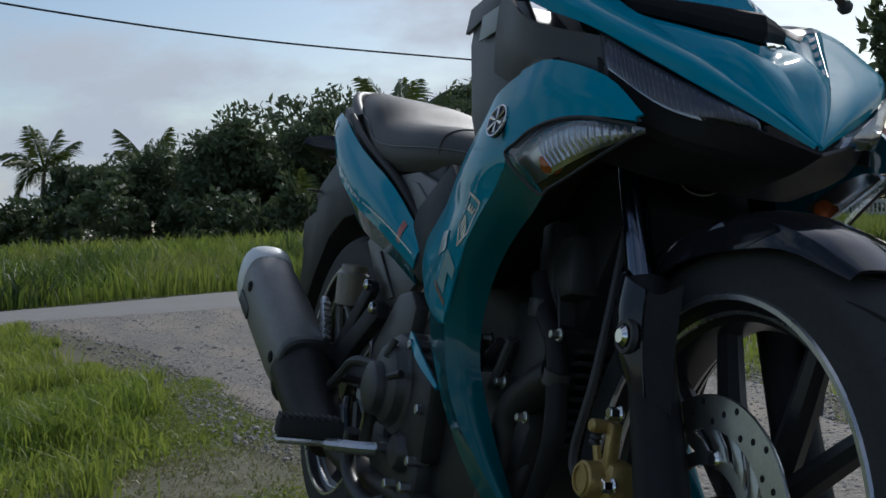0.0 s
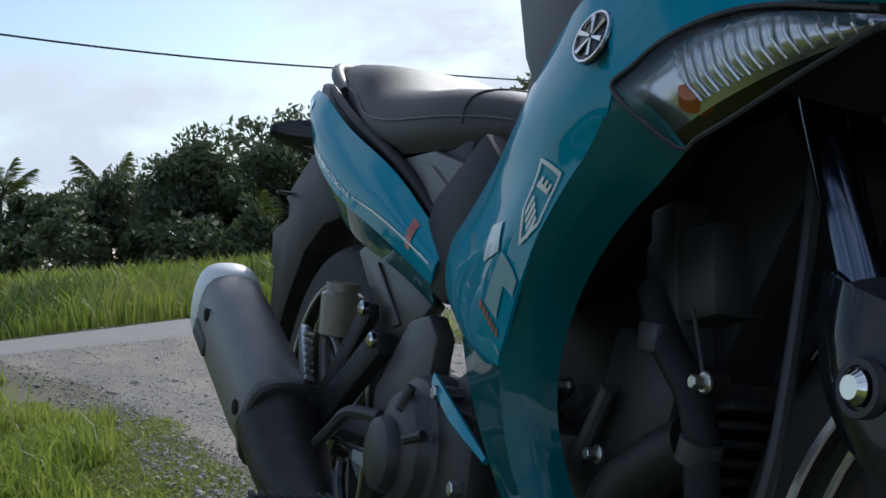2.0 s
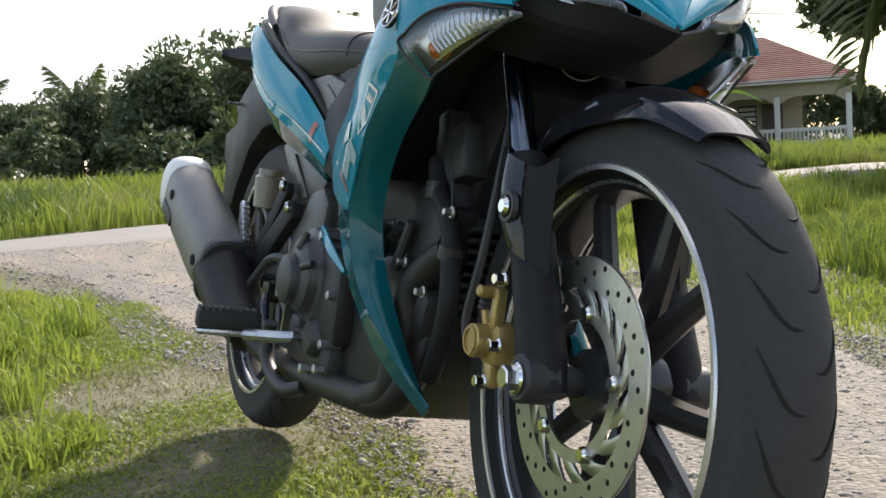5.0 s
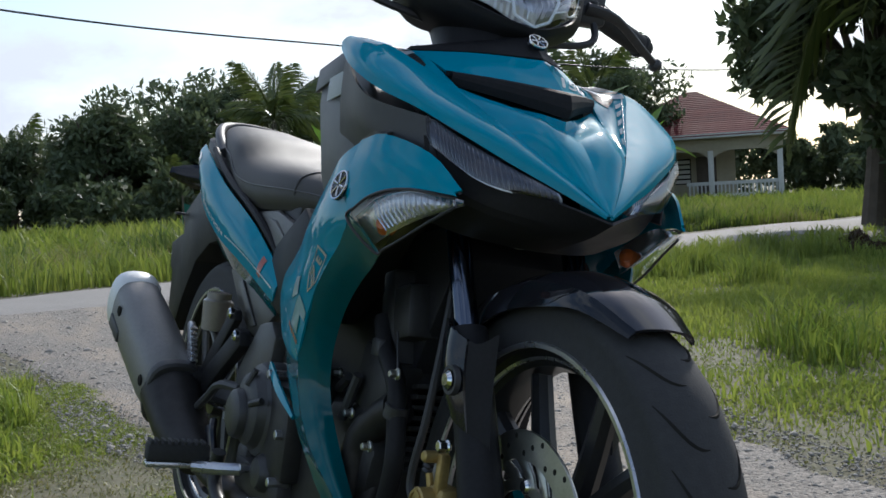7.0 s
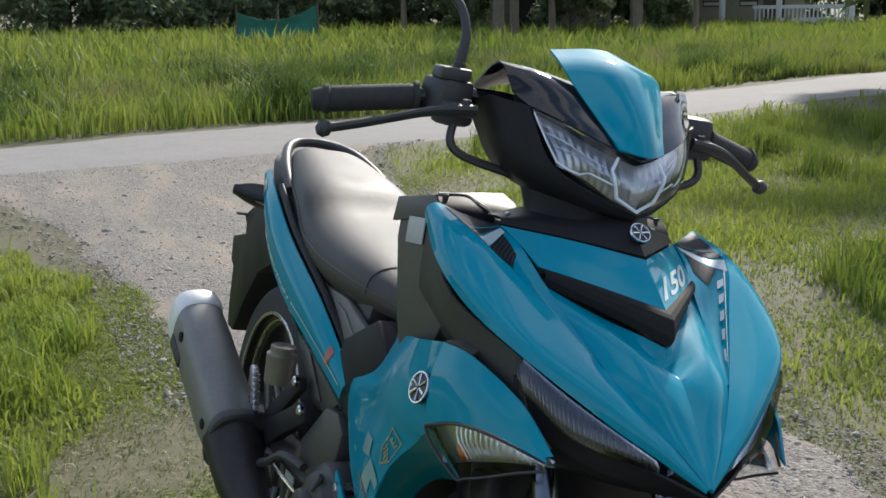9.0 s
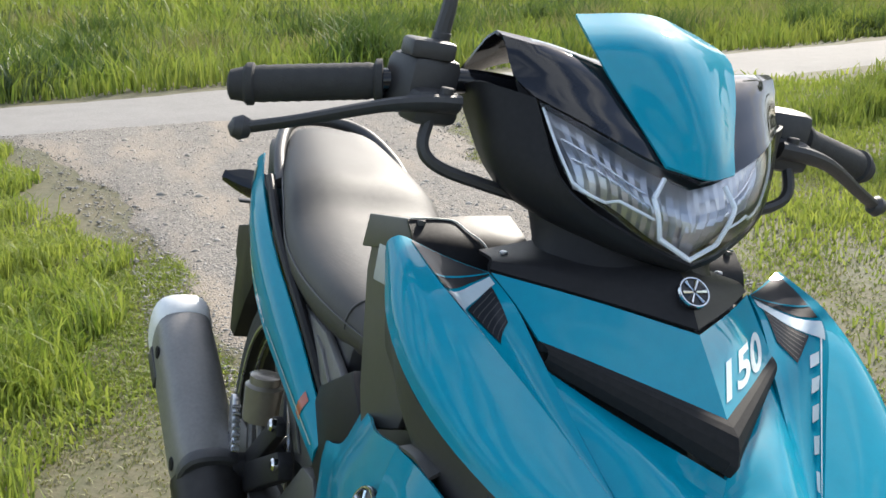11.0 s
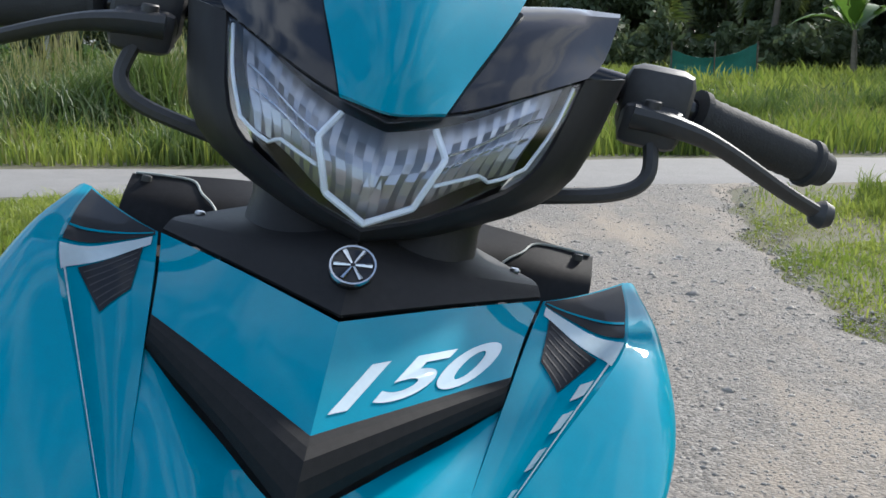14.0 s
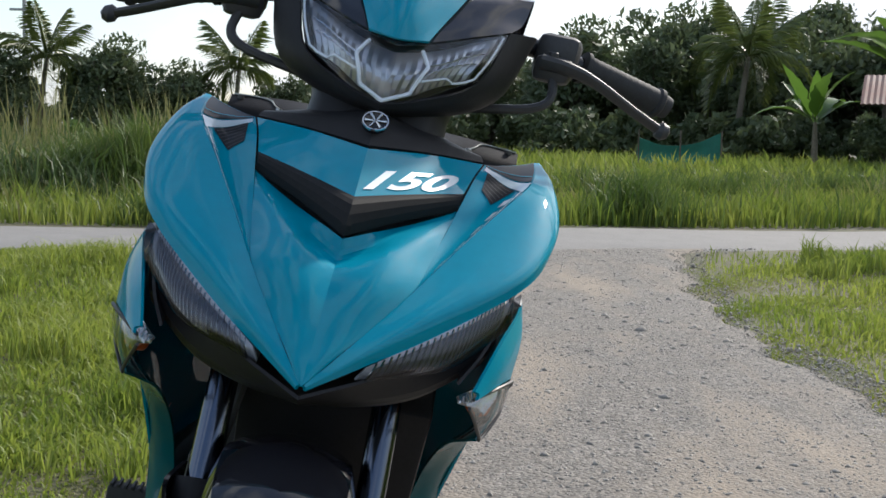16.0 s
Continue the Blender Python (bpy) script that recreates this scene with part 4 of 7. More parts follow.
for k in range(18):
    bm = B()
    x0 = -3.0 + k * 0.34
    add_plate(bm, [(x0, 0.0), (x0 + 0.09, 0.035), (x0 + 0.17, 0.0), (x0 + 0.26, 0.035), (x0 + 0.345, 0.0), (x0 + 0.345, -0.012), (x0, -0.012)], 0, 2.6, 0, Matrix.Translation((0, -1.3, 2.1)) @ Euler((radians(22), 0, 0)).to_matrix().to_4x4())
    part("roof_sheet", bm, RUST, shack)

# wire, pole and net
bm = B()
wire_pts = [(-17.5, -16, 6.9), (-22.3, 0.0, 4.85), (-25.3, 10.2, 4.35), (-28.4, 21.5, 4.15), (-31.0, 30.5, 4.7), (-36, 45, 6.5)]
add_tube(bm, wire_pts, 0.022, 6, steps=60)
wire = tagged(new("overhead_cable", finish(bm, "overhead_cable", CABLE)), "black overhead cable sagging across the sky", "cable")
for x, y, h in ((-48.5, -15.2, 6.0),):
    pole = thing("utility_pole", "slim grey utility pole far behind the field", "utility pole")
    bm = B()
    add_tube(bm, [(0, 0, -0.3), (0, 0, h)], [0.11, 0.08], 10, steps=3)
    part("pole", bm, GALV, pole)
    bm = B()
    add_box(bm, (0, 0, h - 0.4), (0.1, 1.2, 0.1), 0.01)
    part("crossarm", bm, GALV, pole)
    put(pole, x, y)
net = thing("garden_net", "sagging green net on sticks at the field's edge", "net", Matrix.Translation((-28.5, 6.3, float(ground_z(-28.5, 6.3)))) @ Euler((0, 0, radians(96))).to_matrix().to_4x4())
bm = B()
add_shell(bm, Skin([[(0, 0, 0.86), (0.7, 0.05, 0.66), (1.5, 0, 0.72), (2.2, 0.05, 1.0)], [(0, 0.1, 0.45), (0.7, 0.1, 0.4), (1.5, 0.1, 0.42), (2.2, 0.05, 0.45)], [(0, 0, 0.05), (0.7, 0.05, 0.05), (1.5, 0, 0.05), (2.2, 0.05, 0.05)]]), 14, 6, 0.006)
part("netting", bm, NET, net)
for sx in (0, 1.1, 2.2):
    bm = B()
    add_tube(bm, [(sx, -0.03, -0.1), (sx, -0.03, 1.05)], 0.02, 6, steps=2)
    part("stick", bm, BARK, net)

# red-leaved shrubs by the garden
def shrub(seed, h, label):
    r = np.random.default_rng(seed)
    ob = thing("garden_shrub", label, "shrub", group="garden shrubs")
    for i in range(5):
        a = i * 1.3
        bm = B()
        add_tube(bm, [(0, 0, -0.05), (0.1 * h * math.cos(a), 0.1 * h * math.sin(a), h * 0.5), (0.22 * h * math.cos(a), 0.22 * h * math.sin(a), h * 0.9)], [0.02, 0.015, 0.008], 5)
        part("stem", bm, BARK, ob)
    v, t = leaves((0, 0, h * 0.42), (h * 0.75, h * 0.75, h * 0.42), 1300, h * 0.13, seed, 22)
    c = new("foliage", fast_mesh("foliage", v, t, leafy("red_shrub_leaf", (0.05, 0.018, 0.012), (0.07, 0.06, 0.02), 0.2)))
    c.parent = ob
    return ob


red = put(shrub(71, 0.5, "dark red-leaved garden shrub in the grass"), -6.1, 6.65, 0, 0.5)
for x, y, a, s in ((-5.95, 6.9, 2, 0.55), (-6.6, 7.3, 3, 0.45)):
    again(red, x, y, a, s)


# ---- the motorcycle ----
bike = thing("motorcycle", "teal and black underbone motorcycle leaning on its side stand", "motorcycle", pose(0, -0.055, -0.012, -10.76, 2.406))


def both(name, build, mat, parent, label="", sharp=32):
    """A part on the bike's right, and its mirror image on the left."""
    made = []
    for side in (1, -1):
        bm = B()
        build(bm)
        if side < 0:
            bmesh.ops.transform(bm, matrix=Matrix.Scale(-1, 4, (0, 1, 0)), verts=bm.verts)
        made.append(part(name, bm, mat, parent, label, sharp))
    return made


def settle(parts, dx, dy=0.0, dz=0.0, k=1.0):
    """Sets parts at their place on the bike: scaled by k about its origin, then shifted; a left-hand part the other way across."""
    for o in parts:
        right = sum(v.co.y for v in o.data.vertices) <= 0
        o.location, o.scale = (dx, dy if right else -dy, dz), (k, k, k)
    return parts


def shell_both(name, rows, mat, label="", nu=14, nv=8, thick=0.003, parent=None):
    return both(name, lambda bm: add_shell(bm, Skin(rows), nu, nv, thick), mat, parent or bike, label)


def shell_whole(name, rows, mat, label="", nu=12, nv=8, thick=0.003, parent=None):
    """A part that spans the middle: the rows run from the right edge to the middle and are mirrored."""
    full = [list(r) + [(x, -y, z) for x, y, z in r[-2::-1]] for r in rows]
    bm = B()
    add_shell(bm, Skin(full), nu * 2, nv, thick)
    return part(name, bm, mat, parent or bike, label), Skin(full)


def shell_creased(name, rows, mat, label="", nu=10, nv=8, thick=0.003, parent=None):
    """The same, with a sharp crease down the middle."""
    bm = B()
    add_shell(bm, Skin(rows), nu, nv, thick)
    add_shell(bm, Skin(rows, -1), nu, nv, thick)
    bmesh.ops.remove_doubles(bm, verts=bm.verts, dist=0.0002)
    return part(name, bm, mat, parent or bike, label, 14), Skin(rows)


def add_decal(bm, skin, corners, n=10, m=2, lift=0.0012):
    """A thin film on a sheet: corners (u, v) in order round."""
    (a, b, c, d) = [Vector(k) for k in corners]
    rows = []
    for j in range(m + 1):
        row = []
        for i in range(n + 1):
            s, t = i / n, j / m
            q = (a * (1 - s) + b * s) * (1 - t) + (d * (1 - s) + c * s) * t
            row.append(skin.at(q.x, q.y) + skin.normal(q.x, q.y) * lift)
        rows.append(row)
    top = [[bm.verts.new(p) for p in r] for r in rows]
    for j in range(m):
        for i in range(n):
            bm.faces.new((top[j][i], top[j][i + 1], top[j + 1][i + 1], top[j + 1][i]))
    return bm


def lettering(name, text, skin, corners, mat, parent, lift=0.0015, shear=0.25):
    """Letters of the built-in font laid on a sheet between four (u, v) corners."""
    cu = bpy.data.curves.new(name, "FONT")
    cu.body, cu.size, cu.shear, cu.offset = text, 1.0, shear, 0.03
    tmp = bpy.data.objects.new(name, cu)
    scene.collection.objects.link(tmp)
    me = bpy.data.meshes.new_from_object(tmp.evaluated_get(bpy.context.evaluated_depsgraph_get()))
    bpy.data.objects.remove(tmp)
    xs_, ys_ = [v.co.x for v in me.vertices], [v.co.y for v in me.vertices]
    x0, x1, y0, y1 = min(xs_), max(xs_), min(ys_), max(ys_)
    a, b, c, d = [Vector(k) for k in corners]
    for v in me.vertices:
        s, t = (v.co.x - x0) / (x1 - x0), (v.co.y - y0) / (y1 - y0)
        q = (a * (1 - s) + b * s) * (1 - t) + (d * (1 - s) + c * s) * t
        v.co = skin.at(q.x, q.y) + skin.normal(q.x, q.y) * lift
    me.materials.clear()
    me.materials.append(mat)
    ob = new(name, me)
    ob.parent = parent
    return ob


FRONT_AXLE, REAR_AXLE = Vector((0.070, 0.003, 0.300)), Vector((-1.20, 0, 0.247))


# wheels
def wheel(name, centre, radius, width, rim_r, label, spoke_w):
    c = Vector(centre)
    bm = B()
    w = width / 2
    add_lathe(bm, [(rim_r, -w * 0.72), (rim_r + 0.008, -w * 0.78), (rim_r + 0.008, -w * 0.66), (rim_r - 0.014, -w * 0.5), (rim_r - 0.02, 0), (rim_r - 0.014, w * 0.5), (rim_r + 0.008, w * 0.66), (rim_r + 0.008, w * 0.78), (rim_r, w * 0.72), (rim_r - 0.024, w * 0.45), (rim_r - 0.03, 0), (rim_r - 0.024, -w * 0.45)], c, 64)
    ob = part(name, bm, RIM, bike, label)
    bm = B()
    prof = []
    for i in range(21):
        a = math.pi * i / 20
        prof.append((rim_r - 0.004 + (radius - rim_r + 0.004) * math.sin(a) ** 0.62, -w * math.cos(a) * (1.0 if 2 < i < 18 else 0.9)))
    prof += [(rim_r - 0.006, w * 0.55), (rim_r - 0.006, -w * 0.55)]
    add_lathe(bm, prof, c, 96)
    tyre = part("tyre", bm, RUBBER, ob, "black road tyre with curved tread grooves", 60)
    # tread grooves: dark curved slots just below the surface
    for side in (1, -1):
        for i in range(26):
            bm = B()
            pts = []
            for k in range(7):
                s = k / 6
                a = 2 * math.pi * (i + (0.5 if side < 0 else 0)) / 26 + 0.20 * s - 0.07 * math.sin(s * 3)
                o = side * w * (0.10 + 0.68 * s)
                h = (1 - (o / w) ** 2)
                rr = rim_r - 0.004 + (radius - rim_r + 0.004) * max(h, 0.01) ** 0.31 - 0.0005
                pts.append(c + Vector((rr * math.cos(a), o, rr * math.sin(a))))
            add_tube(bm, pts, [0.0008, 0.0022, 0.0022, 0.0022, 0.0008], 4, steps=8)
            part("groove", bm, DARK, tyre)
    bm = B()
    add_lathe(bm, [(0.012, -0.045), (0.036, -0.04), (0.04, -0.02), (0.034, 0), (0.04, 0.02), (0.036, 0.04), (0.012, 0.045)], c, 28)
    part("hub", bm, RIM, ob)
    for i in range(5):
        a = 2 * math.pi * i / 5 - 0.28
        for k in (-1, 1):
            d1, d2 = a + k * 0.10, a + k * 0.27
            p1 = c + Vector((math.cos(d1) * 0.03, 0.004 * k, math.sin(d1) * 0.03))
            p2 = c + Vector((math.cos(d2) * (rim_r - 0.016), 0, math.sin(d2) * (rim_r - 0.016)))
            pm = (p1 + p2) / 2 + Vector((math.cos(a), 0, math.sin(a))) * 0.008
            bm = B()
            add_tube(bm, [p1, pm, p2], [spoke_w * 1.15, spoke_w, spoke_w * 0.85], 8, steps=6)
            part("spoke", bm, RIM, ob)
    bm = B()
    for s in (-1, 1):
        add_lathe(bm, [(rim_r - 0.006, s * w * 0.88), (rim_r - 0.006, s * w * 0.94), (rim_r - 0.001, s * w * 0.95), (rim_r + 0.001, s * w * 0.88)], c, 72)
        add_lathe(bm, [(rim_r - 0.018, s * w * 0.55), (rim_r - 0.018, s * w * 0.62), (rim_r - 0.0145, s * w * 0.64), (rim_r - 0.0145, s * w * 0.55)], c, 72)
    part("rim_edge", bm, POLISHED, ob, "machined bright rim edge")
    return ob


front_wheel = wheel("front_wheel", FRONT_AXLE, 0.285, 0.104, 0.224, "front wheel with black five-spoke alloy rim", 0.0145)
rear_wheel = wheel("rear_wheel", REAR_AXLE, 0.287, 0.118, 0.222, "rear wheel with black alloy rim", 0.015)


def brake_disc(parent, c, y, radius, band, holes):
    """A drilled disc: a ring band, a slotted carrier of curved arms and bolts."""
    c = Vector((c.x, c.y + y, c.z))
    bm = B()
    add_lathe(bm, [(radius - band, -0.002), (radius - 0.0008, -0.002), (radius, 0), (radius - 0.0008, 0.002), (radius - band, 0.002)], c, 72)
    add_lathe(bm, [(radius * 0.50, -0.0018), (radius * 0.60, -0.0018), (radius * 0.60, 0.0018), (radius * 0.50, 0.0018)], c, 60)
    arms = []
    for i in range(15):
        a = 2 * math.pi * i / 15
        arms.append([(c.x + math.cos(a + d) * q, c.z + math.sin(a + d) * q) for d, q in ((0, radius * 0.585), (0.14, radius * 0.67), (0.32, radius - band + 0.001), (0.56, radius - band + 0.001), (0.40, radius * 0.67), (0.26, radius * 0.585))])
    disc = part("brake_disc", bm, STEEL, parent, "drilled steel brake disc")
    for pts in arms:
        bm = B()
        add_plate(bm, pts, c.y - 0.0017, c.y + 0.0017, 0.0004)
        part("carrier_arm", bm, STEEL, disc)
    for i in range(holes):
        a = 2 * math.pi * i / holes
        rr = radius - band * (0.22, 0.5, 0.78)[i % 3]
        bm = B()
        add_pin(bm, c + Vector((math.cos(a) * rr, 0, math.sin(a) * rr)), (0, 1, 0), 0.0036, 0.0046, 10)
        part("drilled_hole", bm, DARK, disc)
    for i in range(5):
        a = 2 * math.pi * i / 5 + 0.2
        bm = B()
        add_pin(bm, c + Vector((math.cos(a) * radius * 0.56, -0.004, math.sin(a) * radius * 0.56)), (0, 1, 0), 0.0085, 0.008, 12, 0.3)
        part("disc_bolt", bm, CHROME, disc)
    return disc


brake_disc(front_wheel, FRONT_AXLE, -0.05, 0.13, 0.032, 42)
brake_disc(rear_wheel, REAR_AXLE, 0.075, 0.10, 0.03, 30)

# fork
FORK_TOP = Vector((-0.142, 0, 0.74))


def fork_point(z, y):
    s = (z - FRONT_AXLE.z) / (FORK_TOP.z - FRONT_AXLE.z)
    return (FRONT_AXLE.x - 0.012 + (FORK_TOP.x - FRONT_AXLE.x) * s, y, z)


def steer(ob):
    """The front end stands a little to the left at the wheel and meets the middle at the yoke."""
    for v in ob.data.vertices:
        v.co.y += FRONT_AXLE.y * (FORK_TOP.z - v.co.z) / (FORK_TOP.z - FRONT_AXLE.z)
    return ob


forks = both("fork_leg", lambda bm: add_tube(bm, [fork_point(0.284, -0.082), fork_point(0.32, -0.082), fork_point(0.40, -0.08), fork_point(0.52, -0.08)], [0.023, 0.027, 0.0245, 0.0245], 20), DEEP, bike, "satin black fork leg")
forks += both("fork_tube", lambda bm: add_tube(bm, [fork_point(0.50, -0.08), fork_point(0.75, -0.08)], 0.0145, 18, steps=2), FORK, bike, "dark chrome fork tube")
forks += both("axle_lug", lambda bm: (add_pin(bm, Vector(fork_point(0.300, -0.092)), (0, 1, 0), 0.025, 0.04, 24, 0.12), add_pin(bm, Vector(fork_point(0.300, -0.060)), (0, 1, 0), 0.016, 0.05, 20, 0.1)), PLASTIC, bike)
forks += both("axle_nut", lambda bm: (add_pin(bm, Vector(fork_point(0.300, -0.121)), (0, 1, 0), 0.0125, 0.016, 6, 0.12), add_pin(bm, Vector(fork_point(0.300, -0.114)), (0, 1, 0), 0.017, 0.005, 20)), CHROME, bike, "chrome axle nut")
for o in forks:
    steer(o)
bm = B()
add_box(bm, (-0.17, 0, 0.70), (0.05, 0.2, 0.04), 0.01)
part("fork_yoke", bm, ENGINE_DARK, bike)

# front mudguard and its fork covers
guard = []
for k in range(7):
    a = radians(61 + k * 14)
    row = []
    for j, (dy, dr) in enumerate(((-0.060, -0.030), (-0.053, -0.003), (-0.028, 0.008), (0, 0.012))):
        rr = 0.289 + dr * (0.3, 0.6, 1, 1, 1, 1, 1)[k] + (0.002, 0.004, 0.003, 0, 0, 0, 0)[k]
        taper = (0.62, 0.92, 1, 1, 1, 0.95, 0.9)[k]
        row.append((FRONT_AXLE.x + rr * math.cos(a), dy * taper, FRONT_AXLE.z + rr * math.sin(a)))
    guard.append(row)
steer(shell_whole("front_mudguard", guard, BLACK_GLOSS, "gloss black front mudguard", 6, 24, 0.003)[0])
cover_rows = [[(-0.134, -0.100, 0.532), (-0.100, -0.111, 0.524), (-0.068, -0.106, 0.515)], [(-0.131, -0.103, 0.497), (-0.095, -0.115, 0.487), (-0.062, -0.108, 0.475)], [(-0.116, -0.106, 0.462), (-0.085, -0.114, 0.452), (-0.056, -0.106, 0.443)], [(-0.098, -0.105, 0.436), (-0.072, -0.109, 0.425), (-0.050, -0.102, 0.415)]]
covers = shell_both("fork_cover", cover_rows, BLACK_GLOSS, "gloss black fork cover", 8, 10, 0.004)
stay_rows = [[(-0.070, -0.1045, 0.514), (-0.060, -0.094, 0.512), (-0.050, -0.076, 0.525)], [(-0.064, -0.1065, 0.474), (-0.054, -0.094, 0.47), (-0.046, -0.078, 0.465)], [(-0.058, -0.1045, 0.442), (-0.048, -0.092, 0.436), (-0.040, -0.080, 0.432)], [(-0.052, -0.1005, 0.416), (-0.042, -0.090, 0.410), (-0.034, -0.080, 0.402)]]
settle([steer(o) for o in shell_both("mudguard_stay", stay_rows, DEEP, "satin black mudguard stay", 8, 10, 0.003)], 0.072)
covers = settle([steer(o) for o in covers], 0.072)
for o, s in zip(covers, (1, -1)):
    bm = B()
    add_pin(bm, (-0.078, -0.117 * s, 0.468), (0, 1, 0), 0.0105, 0.010, 20, 0.35)
    steer(part("cover_bolt", bm, CHROME, o))
    bm = B()
    add_lathe(bm, [(0.0125, -0.003), (0.0165, -0.003), (0.0175, 0.003), (0.0125, 0.003)], (-0.078, -0.1135 * s, 0.468), 24)
    steer(part("bolt_seat", bm, PLASTIC, o))

# brake caliper
bm = B()
add_box(bm, (-0.048, -0.082, 0.318), (0.046, 0.034, 0.050), 0.012)
add_box(bm, (-0.042, -0.092, 0.355), (0.013, 0.014, 0.050), 0.004)
add_box(bm, (-0.046, -0.088, 0.285), (0.020, 0.016, 0.030), 0.005)
add_pin(bm, (-0.050, -0.100, 0.374), (0, 1, 0), 0.0070, 0.030, 14, 0.3)
add_tube(bm, [(-0.066, -0.092, 0.316), (-0.090, -0.094, 0.313)], 0.0050, 10, steps=2)
add_tube(bm, [(-0.062, -0.094, 0.335), (-0.066, -0.096, 0.352)], 0.0045, 10, steps=2)
caliper = steer(part("brake_caliper", bm, BRASS, bike, "gold painted brake caliper"))
bm = B()
add_pin(bm, (-0.052, -0.106, 0.320), (0, 1, 0), 0.0185, 0.020, 28, 0.10)
add_lathe(bm, [(0.0125, -0.0015), (0.0155, -0.0015), (0.0152, 0.0015), (0.0130, 0.0015)], (-0.052, -0.1165, 0.320), 24)
steer(part("piston_housing", bm, BRASS, caliper))
bm = B()
add_lathe(bm, [(0.004, -0.010), (0.0065, -0.006), (0.0045, -0.003), (0.0065, 0), (0.0045, 0.003), (0.0065, 0.006), (0.004, 0.010)], (-0.068, -0.097, 0.360), 14, True, (0.3, 0, 1))
add_lathe(bm, [(0.003, -0.006), (0.0055, -0.003), (0.0055, 0.003), (0.003, 0.006)], (-0.095, -0.094, 0.312), 14, True, (1, 0, 0))
steer(part("rubber_boot", bm, PLASTIC, caliper))
for x, z in ((-0.024, 0.320), (-0.030, 0.390), (-0.048, 0.276)):
    bm = B()
    add_pin(bm, (x, -0.102, z), (0, 1, 0), 0.0068, 0.012, 6, 0.15)
    add_pin(bm, (x, -0.096, z), (0, 1, 0), 0.0085, 0.004, 16)
    steer(part("caliper_bolt", bm, CHROME, caliper))
bm = B()
add_tube(bm, [(-0.125, -0.09, 0.30), (-0.15, -0.095, 0.33), (-0.135, -0.09, 0.42), (-0.15, -0.07, 0.56), (-0.18, -0.05, 0.68)], 0.0052, 8)
settle([steer(part("brake_hose", bm, PLASTIC, bike))], 0.035)

# front cowl: outer wings, side channels, top panel, lower beak
RIDGE = [(-0.288, -0.183, 0.866), (-0.235, -0.180, 0.857), (-0.179, -0.169, 0.843), (-0.105, -0.128, 0.803), (-0.010, -0.075, 0.745), (0.050, -0.036, 0.704), (0.0925, -0.002, 0.668)]
WING = [RIDGE,
        [(-0.291, -0.190, 0.866), (-0.222, -0.197, 0.851), (-0.150, -0.185, 0.827), (-0.072, -0.148, 0.787), (0.008, -0.092, 0.740), (0.056, -0.046, 0.702), (0.0925, -0.003, 0.667)],
        [(-0.296, -0.196, 0.859), (-0.210, -0.208, 0.833), (-0.130, -0.203, 0.804), (-0.052, -0.170, 0.773), (0.018, -0.102, 0.730), (0.060, -0.050, 0.698), (0.0925, -0.004, 0.666)],
        [(-0.298, -0.195, 0.848), (-0.206, -0.211, 0.815), (-0.125, -0.202, 0.784), (-0.046, -0.172, 0.757), (0.024, -0.098, 0.712), (0.060, -0.050, 0.687), (0.092, -0.004, 0.663)]]
wings = shell_both("wing_panel", WING, TEAL, "metallic teal front cowl wing", 30, 12, 0.003)
WALL_TOP = [(-0.239, -0.125, 0.855), (-0.196, -0.115, 0.841), (-0.152, -0.105, 0.816), (-0.085, -0.090, 0.779), (-0.012, -0.074, 0.744)]
CHANNEL = [[tuple(Vector(a).lerp(Vector(b), q) - Vector((0, 0, (0.002, 0.004, 0.008, 0.008, 0.0)[k] * 4 * q * (1 - q)))) for k, (a, b) in enumerate(zip(WALL_TOP, RIDGE))] for q in (0.0, 0.25, 0.5, 0.75, 1.0)]
channels = shell_both("wing_channel", CHANNEL, TEAL, "metallic teal channel beside the wing", 20, 10, 0.003)
TOP = [[(-0.239, -0.123, 0.855), (-0.172, -0.062, 0.857), (-0.114, 0, 0.854)], [(-0.198, -0.113, 0.841), (-0.135, -0.056, 0.839), (-0.083, 0, 0.833)], [(-0.158, -0.105, 0.825), (-0.103, -0.052, 0.819), (-0.052, 0, 0.811)]]
top_panel, TOP_SKIN = shell_creased("top_panel", TOP, TEAL, "metallic teal panel with a large number", 10, 8, 0.003)
BEAK = [[(-0.150, -0.104, 0.809), (-0.118, -0.075, 0.797), (-0.088, -0.046, 0.787), (-0.056, -0.022, 0.781), (-0.034, 0, 0.774)],
        [(-0.105, -0.094, 0.789), (-0.075, -0.070, 0.786), (-0.050, -0.046, 0.778), (-0.036, -0.022, 0.765), (-0.028, 0, 0.754)],
        [(-0.060, -0.085, 0.767), (-0.036, -0.064, 0.769), (-0.014, -0.042, 0.767), (-0.004, -0.020, 0.759), (0.002, 0, 0.751)],
        [(-0.011, -0.074, 0.744), (0.007, -0.056, 0.746), (0.020, -0.037, 0.744), (0.027, -0.018, 0.738), (0.031, 0, 0.730)],
        [(0.034, -0.047, 0.715), (0.044, -0.035, 0.714), (0.052, -0.023, 0.711), (0.057, -0.012, 0.707), (0.061, 0, 0.702)],
        [(0.068, -0.022, 0.690), (0.073, -0.017, 0.689), (0.077, -0.011, 0.687), (0.080, -0.006, 0.684), (0.082, 0, 0.681)],
        [(0.0915, -0.003, 0.669), (0.0922, -0.002, 0.669), (0.0928, -0.001, 0.668), (0.0932, -0.0005, 0.668), (0.0935, 0, 0.667)]]
beak, BEAK_SKIN = shell_creased("beak_panel", BEAK, TEAL, "metallic teal pointed beak panel", 14, 24, 0.003)
